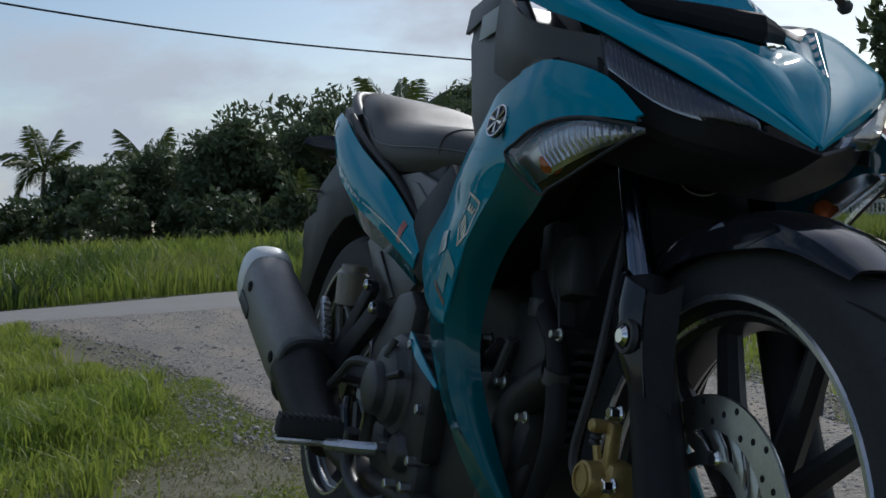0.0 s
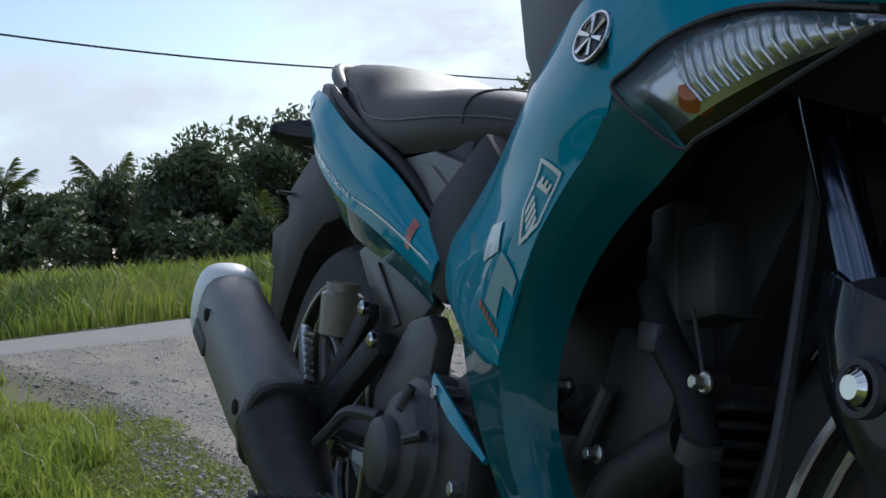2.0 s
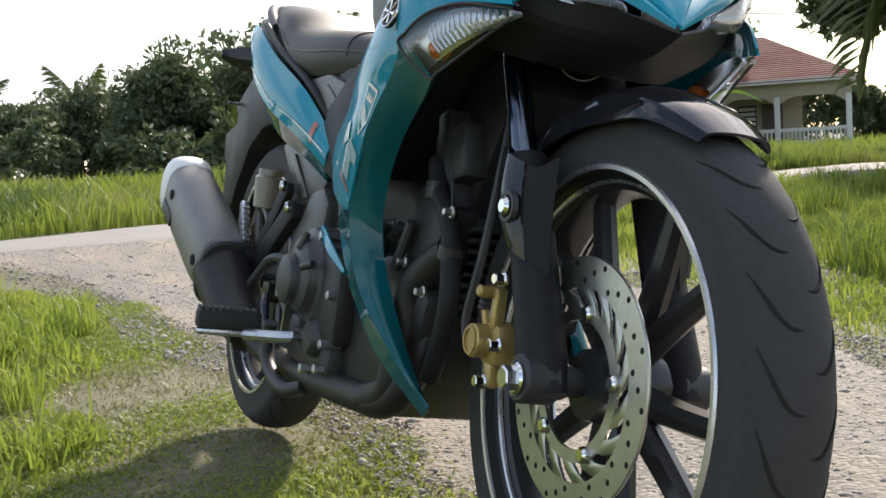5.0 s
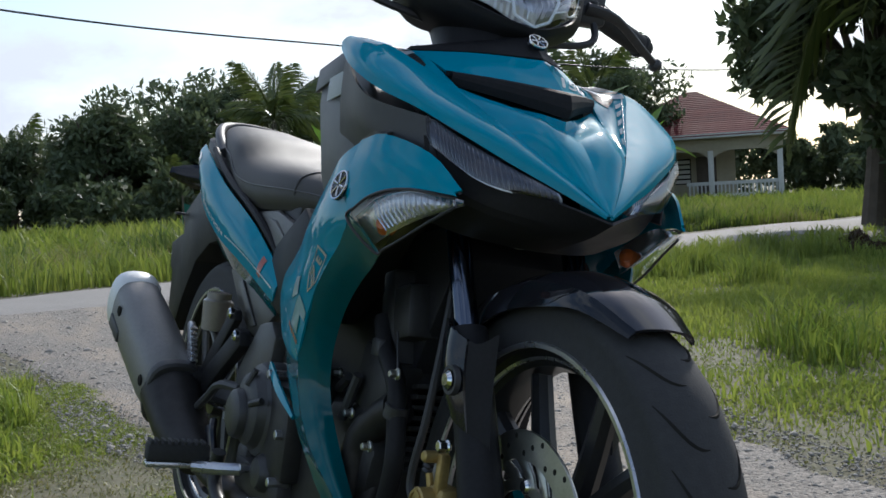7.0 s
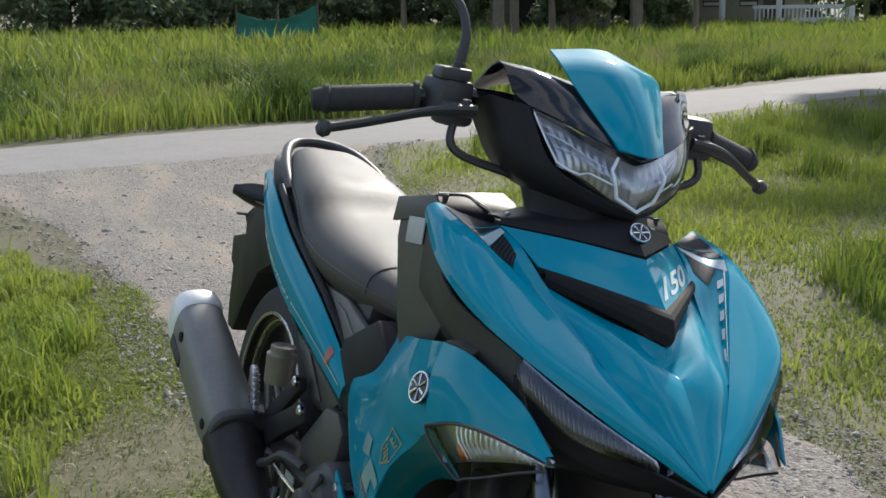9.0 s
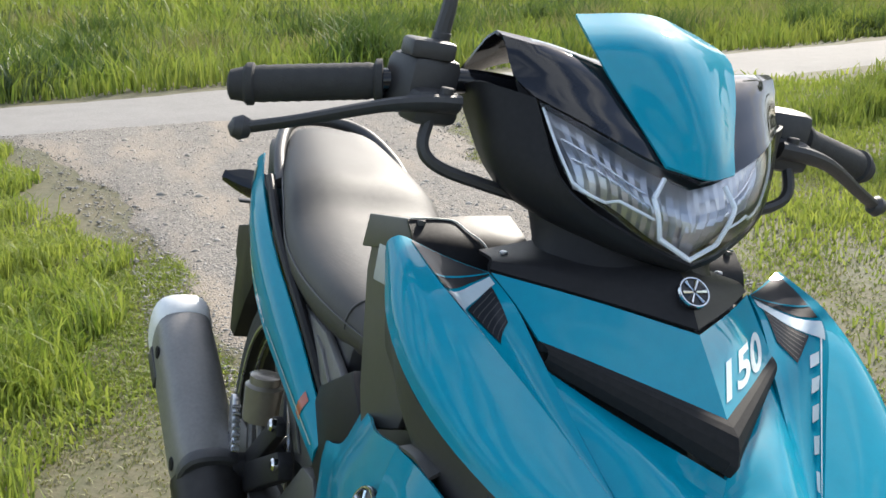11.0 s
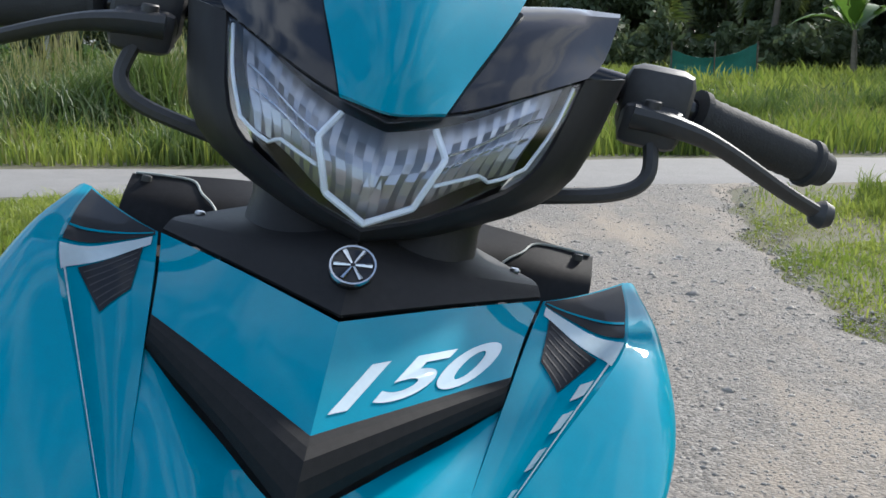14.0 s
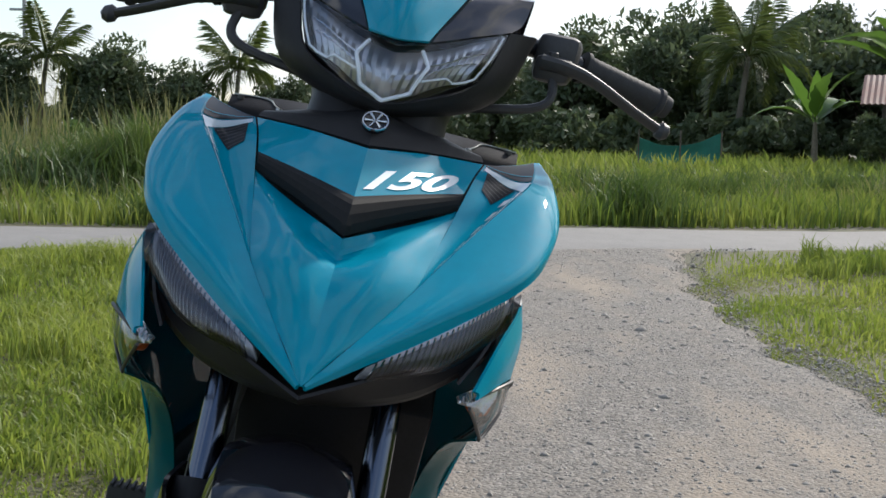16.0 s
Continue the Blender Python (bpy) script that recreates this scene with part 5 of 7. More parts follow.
LINER = [[(-0.235, -0.13, 0.842), (-0.19, -0.06, 0.842), (-0.16, 0, 0.838)], [(-0.175, -0.125, 0.775), (-0.12, -0.055, 0.772), (-0.07, 0, 0.755)], [(-0.10, -0.09, 0.725), (-0.05, -0.045, 0.722), (-0.02, 0, 0.715)], [(0.0, -0.045, 0.69), (0.03, -0.02, 0.688), (0.05, 0, 0.69)]]
shell_creased("cowl_liner", LINER, PLASTIC, "matt black liner behind the cowl", 8, 8, 0.003)
GARNISH = [[(-0.160, -0.106, 0.826), (-0.105, -0.052, 0.820), (-0.053, 0, 0.812)], [(-0.148, -0.103, 0.824), (-0.090, -0.051, 0.816), (-0.035, 0, 0.806)], [(-0.145, -0.103, 0.817), (-0.084, -0.050, 0.803), (-0.026, 0, 0.788)], [(-0.150, -0.104, 0.809), (-0.091, -0.050, 0.794), (-0.031, 0, 0.777)]]
shell_creased("v_garnish", GARNISH, GARNISH_BLACK, "matt black V-shaped garnish", 10, 6, 0.006)
COVER = [[(-0.242, -0.123, 0.857), (-0.175, -0.062, 0.859), (-0.117, 0, 0.857)], [(-0.254, -0.119, 0.863), (-0.205, -0.060, 0.876), (-0.163, 0, 0.889)], [(-0.30, -0.112, 0.858), (-0.28, -0.06, 0.880), (-0.26, 0, 0.905)]]
cover_panel, COVER_SKIN = shell_creased("neck_cover", COVER, DEEP, "matt black cover below the headlight", 10, 8, 0.003)


def emblem(parent, c, n, radius, disc_mat):
    """A round badge: a dark disc, a bright rim and six fine spokes."""
    c, n = Vector(c), Vector(n).normalized()
    bm = B()
    add_lathe(bm, [(0.0005, -0.002), (radius, -0.002), (radius, 0.0015), (0.0005, 0.0025)], c, 32, False, n)
    ob = part("badge", bm, disc_mat, parent, "round metal badge")
    bm = B()
    add_lathe(bm, [(radius * 0.86, 0.001), (radius, 0.001), (radius * 0.97, 0.0035), (radius * 0.89, 0.0035)], c, 36, True, n)
    s = n.orthogonal().normalized()
    t = n.cross(s)
    for i in range(6):
        a = math.pi * i / 3
        d = s * math.cos(a) + t * math.sin(a)
        add_tube(bm, [c + n * 0.003 + d * radius * 0.1, c + n * 0.003 + d * radius * 0.8], [radius * 0.05, radius * 0.11], 6, steps=2)
    part("badge_rim", bm, CHROME, ob)
    return ob


bc, bn = COVER_SKIN.at(1, 0.29), Vector((0.68, 0, 0.73))
emblem(bike, bc + Vector((0.0015, 0, 0.002)), (bn.x, 0, bn.z), 0.0134, BLACK_GLOSS)
number = lettering("number_150", "150", Skin(TOP, -1), ((0.95, 0.85), (0.14, 0.94), (0.12, 0.50), (0.92, 0.47)), WHITE, top_panel, 0.0008, 0.3)

# wing stripes and vents, on both sides
for o, skin, w in ((channels[0], Skin(CHANNEL), wings[0]), (channels[1], Skin(CHANNEL, -1), wings[1])):
    bm = B()
    add_decal(bm, skin, ((0.01, 0.03), (0.035, 0.03), (0.40, 0.97), (0.02, 0.975)), 14, 10, 0.0008)
    part("cap_decal", bm, BLACK_DECAL, o, "black decal on the wing's tip")
    bm = B()
    add_decal(bm, skin, ((0.055, 0.06), (0.115, 0.07), (0.52, 0.96), (0.43, 0.985)), 12, 10, 0.0009)
    add_decal(bm, skin, ((0.45, 0.97), (0.49, 0.90), (0.92, 0.90), (0.95, 0.97)), 16, 1, 0.0010)
    part("stripe_decal", bm, WHITE, o, "white angular stripe decal")
    bm = B()
    add_decal(bm, skin, ((0.15, 0.15), (0.37, 0.20), (0.51, 0.48), (0.44, 0.76)), 10, 8, 0.0010)
    part("vent", bm, BLACK_DECAL, o, "black mesh vent patch")
    for k in range(6):
        bm = B()
        q = 0.12 + 0.76 * k / 5
        a = Vector((0.15, 0.15)).lerp(Vector((0.38, 0.20)), q)
        b = Vector((0.44, 0.76)).lerp(Vector((0.51, 0.48)), q)
        add_decal(bm, skin, (a.lerp(b, 0.06), a.lerp(b, 0.06) + Vector((0.006, 0)), a.lerp(b, 0.94) + Vector((0.006, 0)), a.lerp(b, 0.94)), 1, 8, 0.0013)
        part("vent_rib", bm, PLASTIC, o)
    bm = B()
    add_decal(bm, skin, ((0.025, 0.05), (0.033, 0.05), (0.315, 0.965), (0.30, 0.965)), 3, 10, 0.0012)
    part("pin_stripe", bm, TEAL, o)
# the left wing's lettering, drawn as slanted bars
for k in range(5):
    u = 0.52 + k * 0.085
    bm = B()
    add_decal(bm, Skin(CHANNEL, -1), ((u, 0.70), (u + 0.045, 0.68), (u + 0.06, 0.84), (u + 0.018, 0.85)), 3, 2, 0.0014)
    part("letter_bar", bm, WHITE, channels[1])

# black side strip, running lamps and lower cowl
shell_both("side_strip", [[(-0.292, -0.190, 0.842), (-0.18, -0.196, 0.782), (-0.047, -0.166, 0.752)], [(-0.33, -0.172, 0.79), (-0.18, -0.182, 0.735), (-0.03, -0.155, 0.70)], [(-0.36, -0.15, 0.73), (-0.15, -0.15, 0.69), (0.0, -0.135, 0.67)]], PLASTIC, "matt black side strip of the cowl", 12, 8, 0.003)
LOWER = [[(-0.05, -0.168, 0.732), (0.0, -0.118, 0.692), (0.06, -0.06, 0.676), (0.1, 0, 0.657)], [(-0.05, -0.155, 0.68), (0.0, -0.105, 0.655), (0.035, -0.055, 0.645), (0.055, 0, 0.64)], [(-0.12, -0.13, 0.645), (-0.07, -0.1, 0.63), (-0.04, -0.05, 0.622), (-0.03, 0, 0.62)]]
shell_creased("lower_cowl", LOWER, DEEP, "matt black lower cowl", 12, 8, 0.003)
LAMP = [[(-0.044, -0.1735, 0.755), (0.002, -0.1275, 0.724), (0.066, -0.056, 0.686)], [(-0.036, -0.173, 0.738), (0.014, -0.1255, 0.704), (0.069, -0.053, 0.680)], [(-0.032, -0.168, 0.722), (0.018, -0.121, 0.687), (0.067, -0.050, 0.674)]]
for side, s in ((1, 1), (-1, -1)):
    bm = B()
    add_shell(bm, Skin(LAMP, side), 16, 4, 0.002)
    lamp = part("running_lamp", bm, SMOKE, bike, "slim smoked running lamp")
    lamp.visible_shadow = False
    bm = B()
    inner = [[(x - 0.006, y + 0.008, z - 0.002) for x, y, z in r] for r in LAMP]
    add_shell(bm, Skin(inner, side), 16, 4, 0.002)
    part("lamp_reflector", bm, RIBBED, lamp)
    bm = B()
    sk = Skin(inner, side)
    for k in range(24):
        u = 0.06 + 0.88 * k / 23
        add_tube(bm, [sk.at(u, 0.05), sk.at(u, 0.5), sk.at(u, 0.95)], 0.0011, 5, steps=4)
    part("lamp_rib", bm, CHROME, lamp)

# side fairings
FAIR_TOP = [[(0.027, -0.147, 0.674), (-0.026, -0.166, 0.711), (-0.113, -0.188, 0.732), (-0.18, -0.190, 0.726)], [(0.022, -0.152, 0.671), (-0.035, -0.176, 0.692), (-0.11, -0.196, 0.70), (-0.175, -0.199, 0.685)], [(0.026, -0.152, 0.667), (-0.04, -0.180, 0.671), (-0.10, -0.195, 0.661), (-0.16, -0.200, 0.636)]]
FAIR_REAR = [[(-0.18, -0.188, 0.726), (-0.25, -0.184, 0.708), (-0.33, -0.163, 0.688), (-0.415, -0.140, 0.660)], [(-0.16, -0.198, 0.638), (-0.24, -0.196, 0.635), (-0.34, -0.180, 0.622), (-0.46, -0.140, 0.605)], [(-0.195, -0.188, 0.600), (-0.28, -0.190, 0.585), (-0.40, -0.166, 0.572), (-0.54, -0.126, 0.566)], [(-0.272, -0.186, 0.533), (-0.35, -0.182, 0.524), (-0.46, -0.155, 0.522), (-0.62, -0.112, 0.530)], [(-0.333, -0.175, 0.447), (-0.39, -0.170, 0.450), (-0.47, -0.155, 0.462), (-0.60, -0.118, 0.485)], [(-0.336, -0.173, 0.436), (-0.38, -0.165, 0.434), (-0.43, -0.152, 0.438), (-0.52, -0.128, 0.446)]]
FACE_OUT = [(-0.157, -0.198, 0.634), (-0.195, -0.190, 0.600), (-0.235, -0.189, 0.567), (-0.283, -0.185, 0.523), (-0.322, -0.178, 0.474), (-0.336, -0.172, 0.430), (-0.326, -0.166, 0.381), (-0.296, -0.158, 0.335), (-0.242, -0.148, 0.296), (-0.186, -0.135, 0.260), (-0.137, -0.117, 0.225)]
FACE_IN = [(-0.103, -0.176, 0.592), (-0.150, -0.164, 0.574), (-0.195, -0.156, 0.555), (-0.240, -0.150, 0.525), (-0.276, -0.144, 0.490), (-0.302, -0.138, 0.442), (-0.303, -0.132, 0.393), (-0.277, -0.126, 0.347), (-0.236, -0.120, 0.299), (-0.187, -0.115, 0.255), (-0.135, -0.112, 0.223)]
FAIR_FACE = [FACE_OUT, [tuple(0.5 * Vector(a) + 0.5 * Vector(b) + Vector((0.006, -0.004, 0.004))) for a, b in zip(FACE_OUT, FACE_IN)], FACE_IN]
FAIR_LEG = [[(-0.336, -0.172, 0.434), (-0.326, -0.166, 0.381), (-0.296, -0.158, 0.335), (-0.242, -0.148, 0.296), (-0.186, -0.135, 0.260), (-0.137, -0.117, 0.225)], [(-0.52, -0.129, 0.446), (-0.46, -0.141, 0.402), (-0.386, -0.148, 0.350), (-0.331, -0.147, 0.312), (-0.258, -0.138, 0.262), (-0.155, -0.113, 0.212)]]
fairings = shell_both("side_fairing", FAIR_REAR, TEAL, "metallic teal side fairing", 14, 18, 0.003)
shell_both("fairing_shoulder", FAIR_TOP, TEAL, "metallic teal shoulder over the indicator", 12, 8, 0.003)
# inner face and leg take the darkened teal, their shade painted in
shell_both("fairing_inner_face", FAIR_FACE, SHADED_TEAL, "teal inner face of the fairing with shade in its colour", 30, 8, 0.003)
shell_both("fairing_leg", FAIR_LEG, SHADED_TEAL, "teal lower leg of the fairing with shade in its colour", 14, 4, 0.003)
CAP = [[(-0.113, -0.187, 0.733), (-0.145, -0.190, 0.735), (-0.178, -0.189, 0.728)], [(-0.118, -0.172, 0.738), (-0.147, -0.174, 0.740), (-0.176, -0.172, 0.732)], [(-0.122, -0.155, 0.735), (-0.150, -0.157, 0.737), (-0.176, -0.154, 0.729)]]
shell_both("shoulder_cap", CAP, GREY_PLASTIC, "dark grey cap on the fairing shoulder", 8, 5, 0.003)
emblem(bike, (-0.187, -0.2015, 0.669), (0.10, -1, 0.20), 0.019, BLACK_GLOSS)
FSK = Skin(FAIR_REAR)
outline = [Vector(k) for k in ((0.30, 0.37), (0.10, 0.445), (0.03, 0.565), (0.11, 0.600), (0.24, 0.505))]
centre = sum(outline, Vector((0, 0))) / 5
bm = B()
for a, b in zip(outline, outline[1:] + outline[:1]):
    add_decal(bm, FSK, (a, b, centre + (b - centre) * 0.86, centre + (a - centre) * 0.86), 5, 1, 0.0014)
add_decal(bm, FSK, ((0.235, 0.44), (0.135, 0.475), (0.13, 0.485), (0.228, 0.455)), 4, 1, 0.0014)
for k in range(3):
    add_decal(bm, FSK, ((0.228 - k * 0.045, 0.43 + k * 0.016), (0.205 - k * 0.045, 0.438 + k * 0.016), (0.20 - k * 0.045, 0.46 + k * 0.016), (0.222 - k * 0.045, 0.452 + k * 0.016)), 2, 1, 0.0014)
for k in range(4):
    u, v = 0.215 - k * 0.038, 0.475 + k * 0.020
    add_decal(bm, FSK, ((u, v), (u - 0.026, v + 0.013), (u - 0.036, v + 0.055), (u - 0.012, v + 0.042)), 2, 2, 0.0014)
part("shield_decal", bm, SILVER_DECAL, fairings[0], "silver shield-shaped decal")
bm = B()
add_decal(bm, FSK, ((0.25, 0.60), (0.02, 0.665), (0.02, 0.69), (0.14, 0.67)), 6, 2, 0.0013)
add_decal(bm, FSK, ((0.25, 0.60), (0.14, 0.67), (0.13, 0.73), (0.30, 0.70)), 6, 2, 0.0013)
add_decal(bm, FSK, ((0.48, 0.52), (0.37, 0.52), (0.28, 0.60), (0.42, 0.62)), 6, 3, 0.0013)
add_decal(bm, FSK, ((0.60, 0.67), (0.60, 0.68), (0.0, 0.81), (0.0, 0.80)), 12, 1, 0.0013)
part("block_decal", bm, PALE_DECAL, fairings[0], "pale teal block stripes")
for k in range(6):
    u, v = 0.36 - k * 0.05, 0.695 + k * 0.010
    bm = B()
    add_decal(bm, FSK, ((u, v), (u - 0.032, v + 0.006), (u - 0.036, v + 0.022), (u - 0.004, v + 0.016)), 2, 1, 0.0013)
    part("letter_bar", bm, ORANGE_DECAL, fairings[0])

# front indicators
IND = [[(0.018, -0.148, 0.664), (-0.04, -0.181, 0.669), (-0.10, -0.196, 0.659), (-0.158, -0.200, 0.634)], [(0.024, -0.152, 0.66), (-0.035, -0.178, 0.65), (-0.09, -0.192, 0.635), (-0.135, -0.195, 0.615)], [(0.02, -0.146, 0.656), (-0.025, -0.158, 0.634), (-0.07, -0.170, 0.610), (-0.106, -0.178, 0.594)]]
for side in (1, -1):
    bm = B()
    add_shell(bm, Skin(IND, side), 14, 6, 0.0025)
    ind = part("indicator", bm, LENS, bike, "clear front indicator lens with amber bulb")
    ind.visible_shadow = False
    bm = B()
    low = [tuple(0.5 * Vector(a) + 0.5 * Vector(b)) for a, b in zip(IND[1], IND[2])]
    back_rows = [[(x - 0.004, y + 0.013, z) for x, y, z in r] for r in (IND[0], IND[1], low)]
    add_shell(bm, Skin(back_rows, side), 14, 6, 0.0025)
    part("indicator_reflector", bm, REFLECTOR, ind)
    bm = B()
    sk = Skin([[(x - 0.003, y + 0.011, z) for x, y, z in r] for r in IND], side)
    for k in range(15):
        u = 0.06 + 0.66 * k / 14
        add_tube(bm, [sk.at(u, 0.06), sk.at(u, 0.38), sk.at(u, 0.70)], 0.0011, 6, steps=4)
    part("reflector_rib", bm, REFLECTOR, ind)
    bm = B()
    add_lathe(bm, [(0.001, -0.013), (0.0095, -0.009), (0.013, 0), (0.0095, 0.009), (0.001, 0.013)], (-0.106, -0.1695 * side, 0.628), 20, False, (0.4, -0.6, 0.3))
    part("bulb", bm, AMBER, ind)
    bm = B()
    edge = [Skin(IND, side).at(u, v) + Vector((0.001, -0.001 * side, 0)) for u, v in [(k / 8, 0) for k in range(9)] + [(1, 0.5)] + [(1 - k / 8, 1) for k in range(9)]]
    add_tube(bm, edge, 0.0017, 6, steps=60)
    part("lens_rim", bm, PLASTIC, ind)

# headlight, its cowl and the fly screen
HEAD_MID = (-0.32, 0, 0.95)
GLASS = [[(-0.253, -0.113, 0.996), (-0.212, -0.076, 0.982), (-0.184, -0.040, 0.968), (-0.168, 0, 0.958)], [(-0.226, -0.103, 0.966), (-0.190, -0.072, 0.955), (-0.165, -0.040, 0.940), (-0.151, 0, 0.930)], [(-0.207, -0.090, 0.939), (-0.184, -0.064, 0.926), (-0.165, -0.036, 0.910), (-0.151, 0, 0.899)]]
LAMP_R, LAMP_L = Skin(GLASS, 1, HEAD_MID), Skin(GLASS, -1, HEAD_MID)
bm = B()
for k in (LAMP_R, LAMP_L):
    add_shell(bm, k, 12, 8, 0.002)
bmesh.ops.remove_doubles(bm, verts=bm.verts, dist=0.0002)
head = part("headlight", bm, LENS, bike, "clear faceted LED headlight", 12)
head.visible_shadow = False
for k in (LAMP_R, LAMP_L):
    inner = k.inset(0.016)
    bm = B()
    cols = []
    for q in range(23):
        u = q / 22
        cols.append([bm.verts.new(inner.at(u, w / 6) + inner.normal(min(max(u, 0.02), 0.98), w / 6) * (0.0034 * math.sin(math.pi * (w / 6) ** 1.4) if q % 2 else 0.0)) for w in range(7)])
    for a, b in zip(cols, cols[1:]):
        for w in range(6):
            bm.faces.new((a[w], b[w], b[w + 1], a[w + 1]))
    part("headlight_reflector", bm, MIRROR, head, "bright pleated reflector", 3)
    for v0 in (0.30, 0.58):
        bm = B()
        add_tube(bm, [inner.at(0.06 + 0.6 * w / 6, v0) + inner.normal(0.06 + 0.6 * w / 6, v0) * 0.002 for w in range(7)], 0.0008, 5, steps=14)
        part("reflector_step", bm, FIN, head)
    hexa = [(1, 0.985), (0.76, 0.90), (0.69, 0.40), (0.77, 0.08)]
    for a, b in zip(hexa, hexa[1:]):
        bm = B()
        add_tube(bm, [k.at(a[0] + (b[0] - a[0]) * w / 6, a[1] + (b[1] - a[1]) * w / 6) - k.normal(a[0] + (b[0] - a[0]) * w / 6, a[1] + (b[1] - a[1]) * w / 6) * 0.004 for w in range(7)], 0.0021, 6, steps=12)
        part("light_guide", bm, GUIDE, head, "white light guide bar")
    for path in ([(0.012, 0.04), (0.012, 0.5), (0.03, 0.93)], [(0.03, 0.93), (0.16, 0.96), (0.30, 0.93)], [(0.30, 0.93), (0.37, 0.84), (0.42, 0.78)], [(0.42, 0.78), (0.55, 0.73), (0.70, 0.70)]):
        bm = B()
        add_tube(bm, [k.at(u, v) - k.normal(u, v) * 0.004 for u, v in path], 0.0012, 6, steps=12)
        part("light_guide", bm, GUIDE, head, "white light guide bar")
HOUSING = [[(x - 0.048, y * 1.04, 0.95 + (z - 0.95) * 1.22) for x, y, z in r] for r in GLASS]
bm = B()
for k in (1, -1):
    add_shell(bm, Skin(HOUSING, k, HEAD_MID), 12, 8, 0.002)
bmesh.ops.remove_doubles(bm, verts=bm.verts, dist=0.0002)
part("lamp_housing", bm, DEEP, head, "black housing behind the reflectors")
LOW_RING = [[(-0.256, -0.115, 0.998), (-0.211, -0.092, 0.937), (-0.170, -0.038, 0.908), (-0.151, 0, 0.897)], [(-0.275, -0.133, 1.0), (-0.233, -0.108, 0.931), (-0.184, -0.045, 0.899), (-0.160, 0, 0.889)], [(-0.305, -0.149, 1.0), (-0.272, -0.122, 0.925), (-0.225, -0.056, 0.893), (-0.195, 0, 0.884)], [(-0.38, -0.138, 0.985), (-0.345, -0.100, 0.915), (-0.29, -0.060, 0.892), (-0.26, 0, 0.890)]]
bm = B()
for k in (1, -1):
    add_shell(bm, Skin(LOW_RING, k, HEAD_MID), 14, 12, 0.003)
bmesh.ops.remove_doubles(bm, verts=bm.verts, dist=0.0002)
part("headlight_cowl", bm, DEEP, bike, "satin black headlight cowl", 22)
UP_RING = [[(-0.257, -0.116, 0.999), (-0.214, -0.079, 0.985), (-0.186, -0.042, 0.971), (-0.169, 0, 0.960)], [(-0.283, -0.128, 1.012), (-0.245, -0.09, 1.006), (-0.217, -0.048, 0.994), (-0.197, 0, 0.982)], [(-0.322, -0.136, 1.043), (-0.300, -0.095, 1.040), (-0.280, -0.05, 1.032), (-0.268, 0, 1.026)], [(-0.385, -0.14, 0.995), (-0.39, -0.09, 1.016), (-0.385, -0.04, 1.024), (-0.38, 0, 1.024)]]
bm = B()
for k in (1, -1):
    add_shell(bm, Skin(UP_RING, k, HEAD_MID), 12, 12, 0.003)
bmesh.ops.remove_doubles(bm, verts=bm.verts, dist=0.0002)
part("upper_cowl", bm, BLACK_GLOSS, bike, "gloss black upper cowl", 25)
SCREEN = [[(-0.174, -0.031, 0.9685), (-0.159, 0, 0.9645)], [(-0.204, -0.042, 0.990), (-0.176, 0, 0.990)], [(-0.248, -0.060, 1.024), (-0.218, 0, 1.030)], [(-0.288, -0.069, 1.052), (-0.262, 0, 1.061)], [(-0.340, -0.060, 1.067), (-0.322, 0, 1.077)]]
shell_whole("fly_screen", SCREEN, TEAL, "metallic teal fly screen", 8, 14, 0.003)
bm = B()
add_lathe(bm, [(0.086, -0.06), (0.077, -0.035), (0.075, -0.01), (0.082, 0.02), (0.094, 0.045), (0.08, 0.06)], (-0.270, 0, 0.895), 36, False, (-0.35, 0, 0.93))
part("steering_neck", bm, DEEP, bike, "matt black steering neck shroud")

# handlebar
both("handlebar", lambda bm: add_tube(bm, [(-0.34, -0.02, 0.985), (-0.35, -0.12, 0.995), (-0.36, -0.21, 0.984), (-0.388, -0.325, 0.962)], 0.011, 12), BLACK_GLOSS, bike)


def grip(bm):
    a, b = Vector((-0.357, -0.212, 0.984)), Vector((-0.388, -0.318, 0.962))
    d = (b - a)
    prof = [(0.012, 0), (0.019, 0.001), (0.019, 0.006), (0.015, 0.008)]
    for i in range(1, 20):
        prof.append((0.0158 + (0.0005 if i % 2 else 0), 0.008 + 0.097 * i / 20))
    prof += [(0.0155, 0.107), (0.0185, 0.109), (0.0185, 0.114), (0.015, 0.117), (0.013, 0.128), (0.009, 0.13)]
    add_lathe(bm, prof, a, 24, False, d)


both("grip", grip, RUBBER, bike, "black rubber handlebar grip", 25)


def switchgear(bm):
    m = Euler((0, 0, radians(12))).to_matrix().to_4x4()
    add_box(bm, (-0.348, -0.182, 0.988), (0.052, 0.05, 0.05), 0.010, m)
    add_box(bm, (-0.325, -0.178, 0.972), (0.036, 0.044, 0.03), 0.008, m)


both("switch_housing", switchgear, PLASTIC, bike, "black switch housing")
bm = B()
add_box(bm, (-0.338, -0.185, 1.018), (0.034, 0.04, 0.016), 0.004)
part("fluid_reservoir", bm, PLASTIC, bike, "brake fluid reservoir with chrome cap")


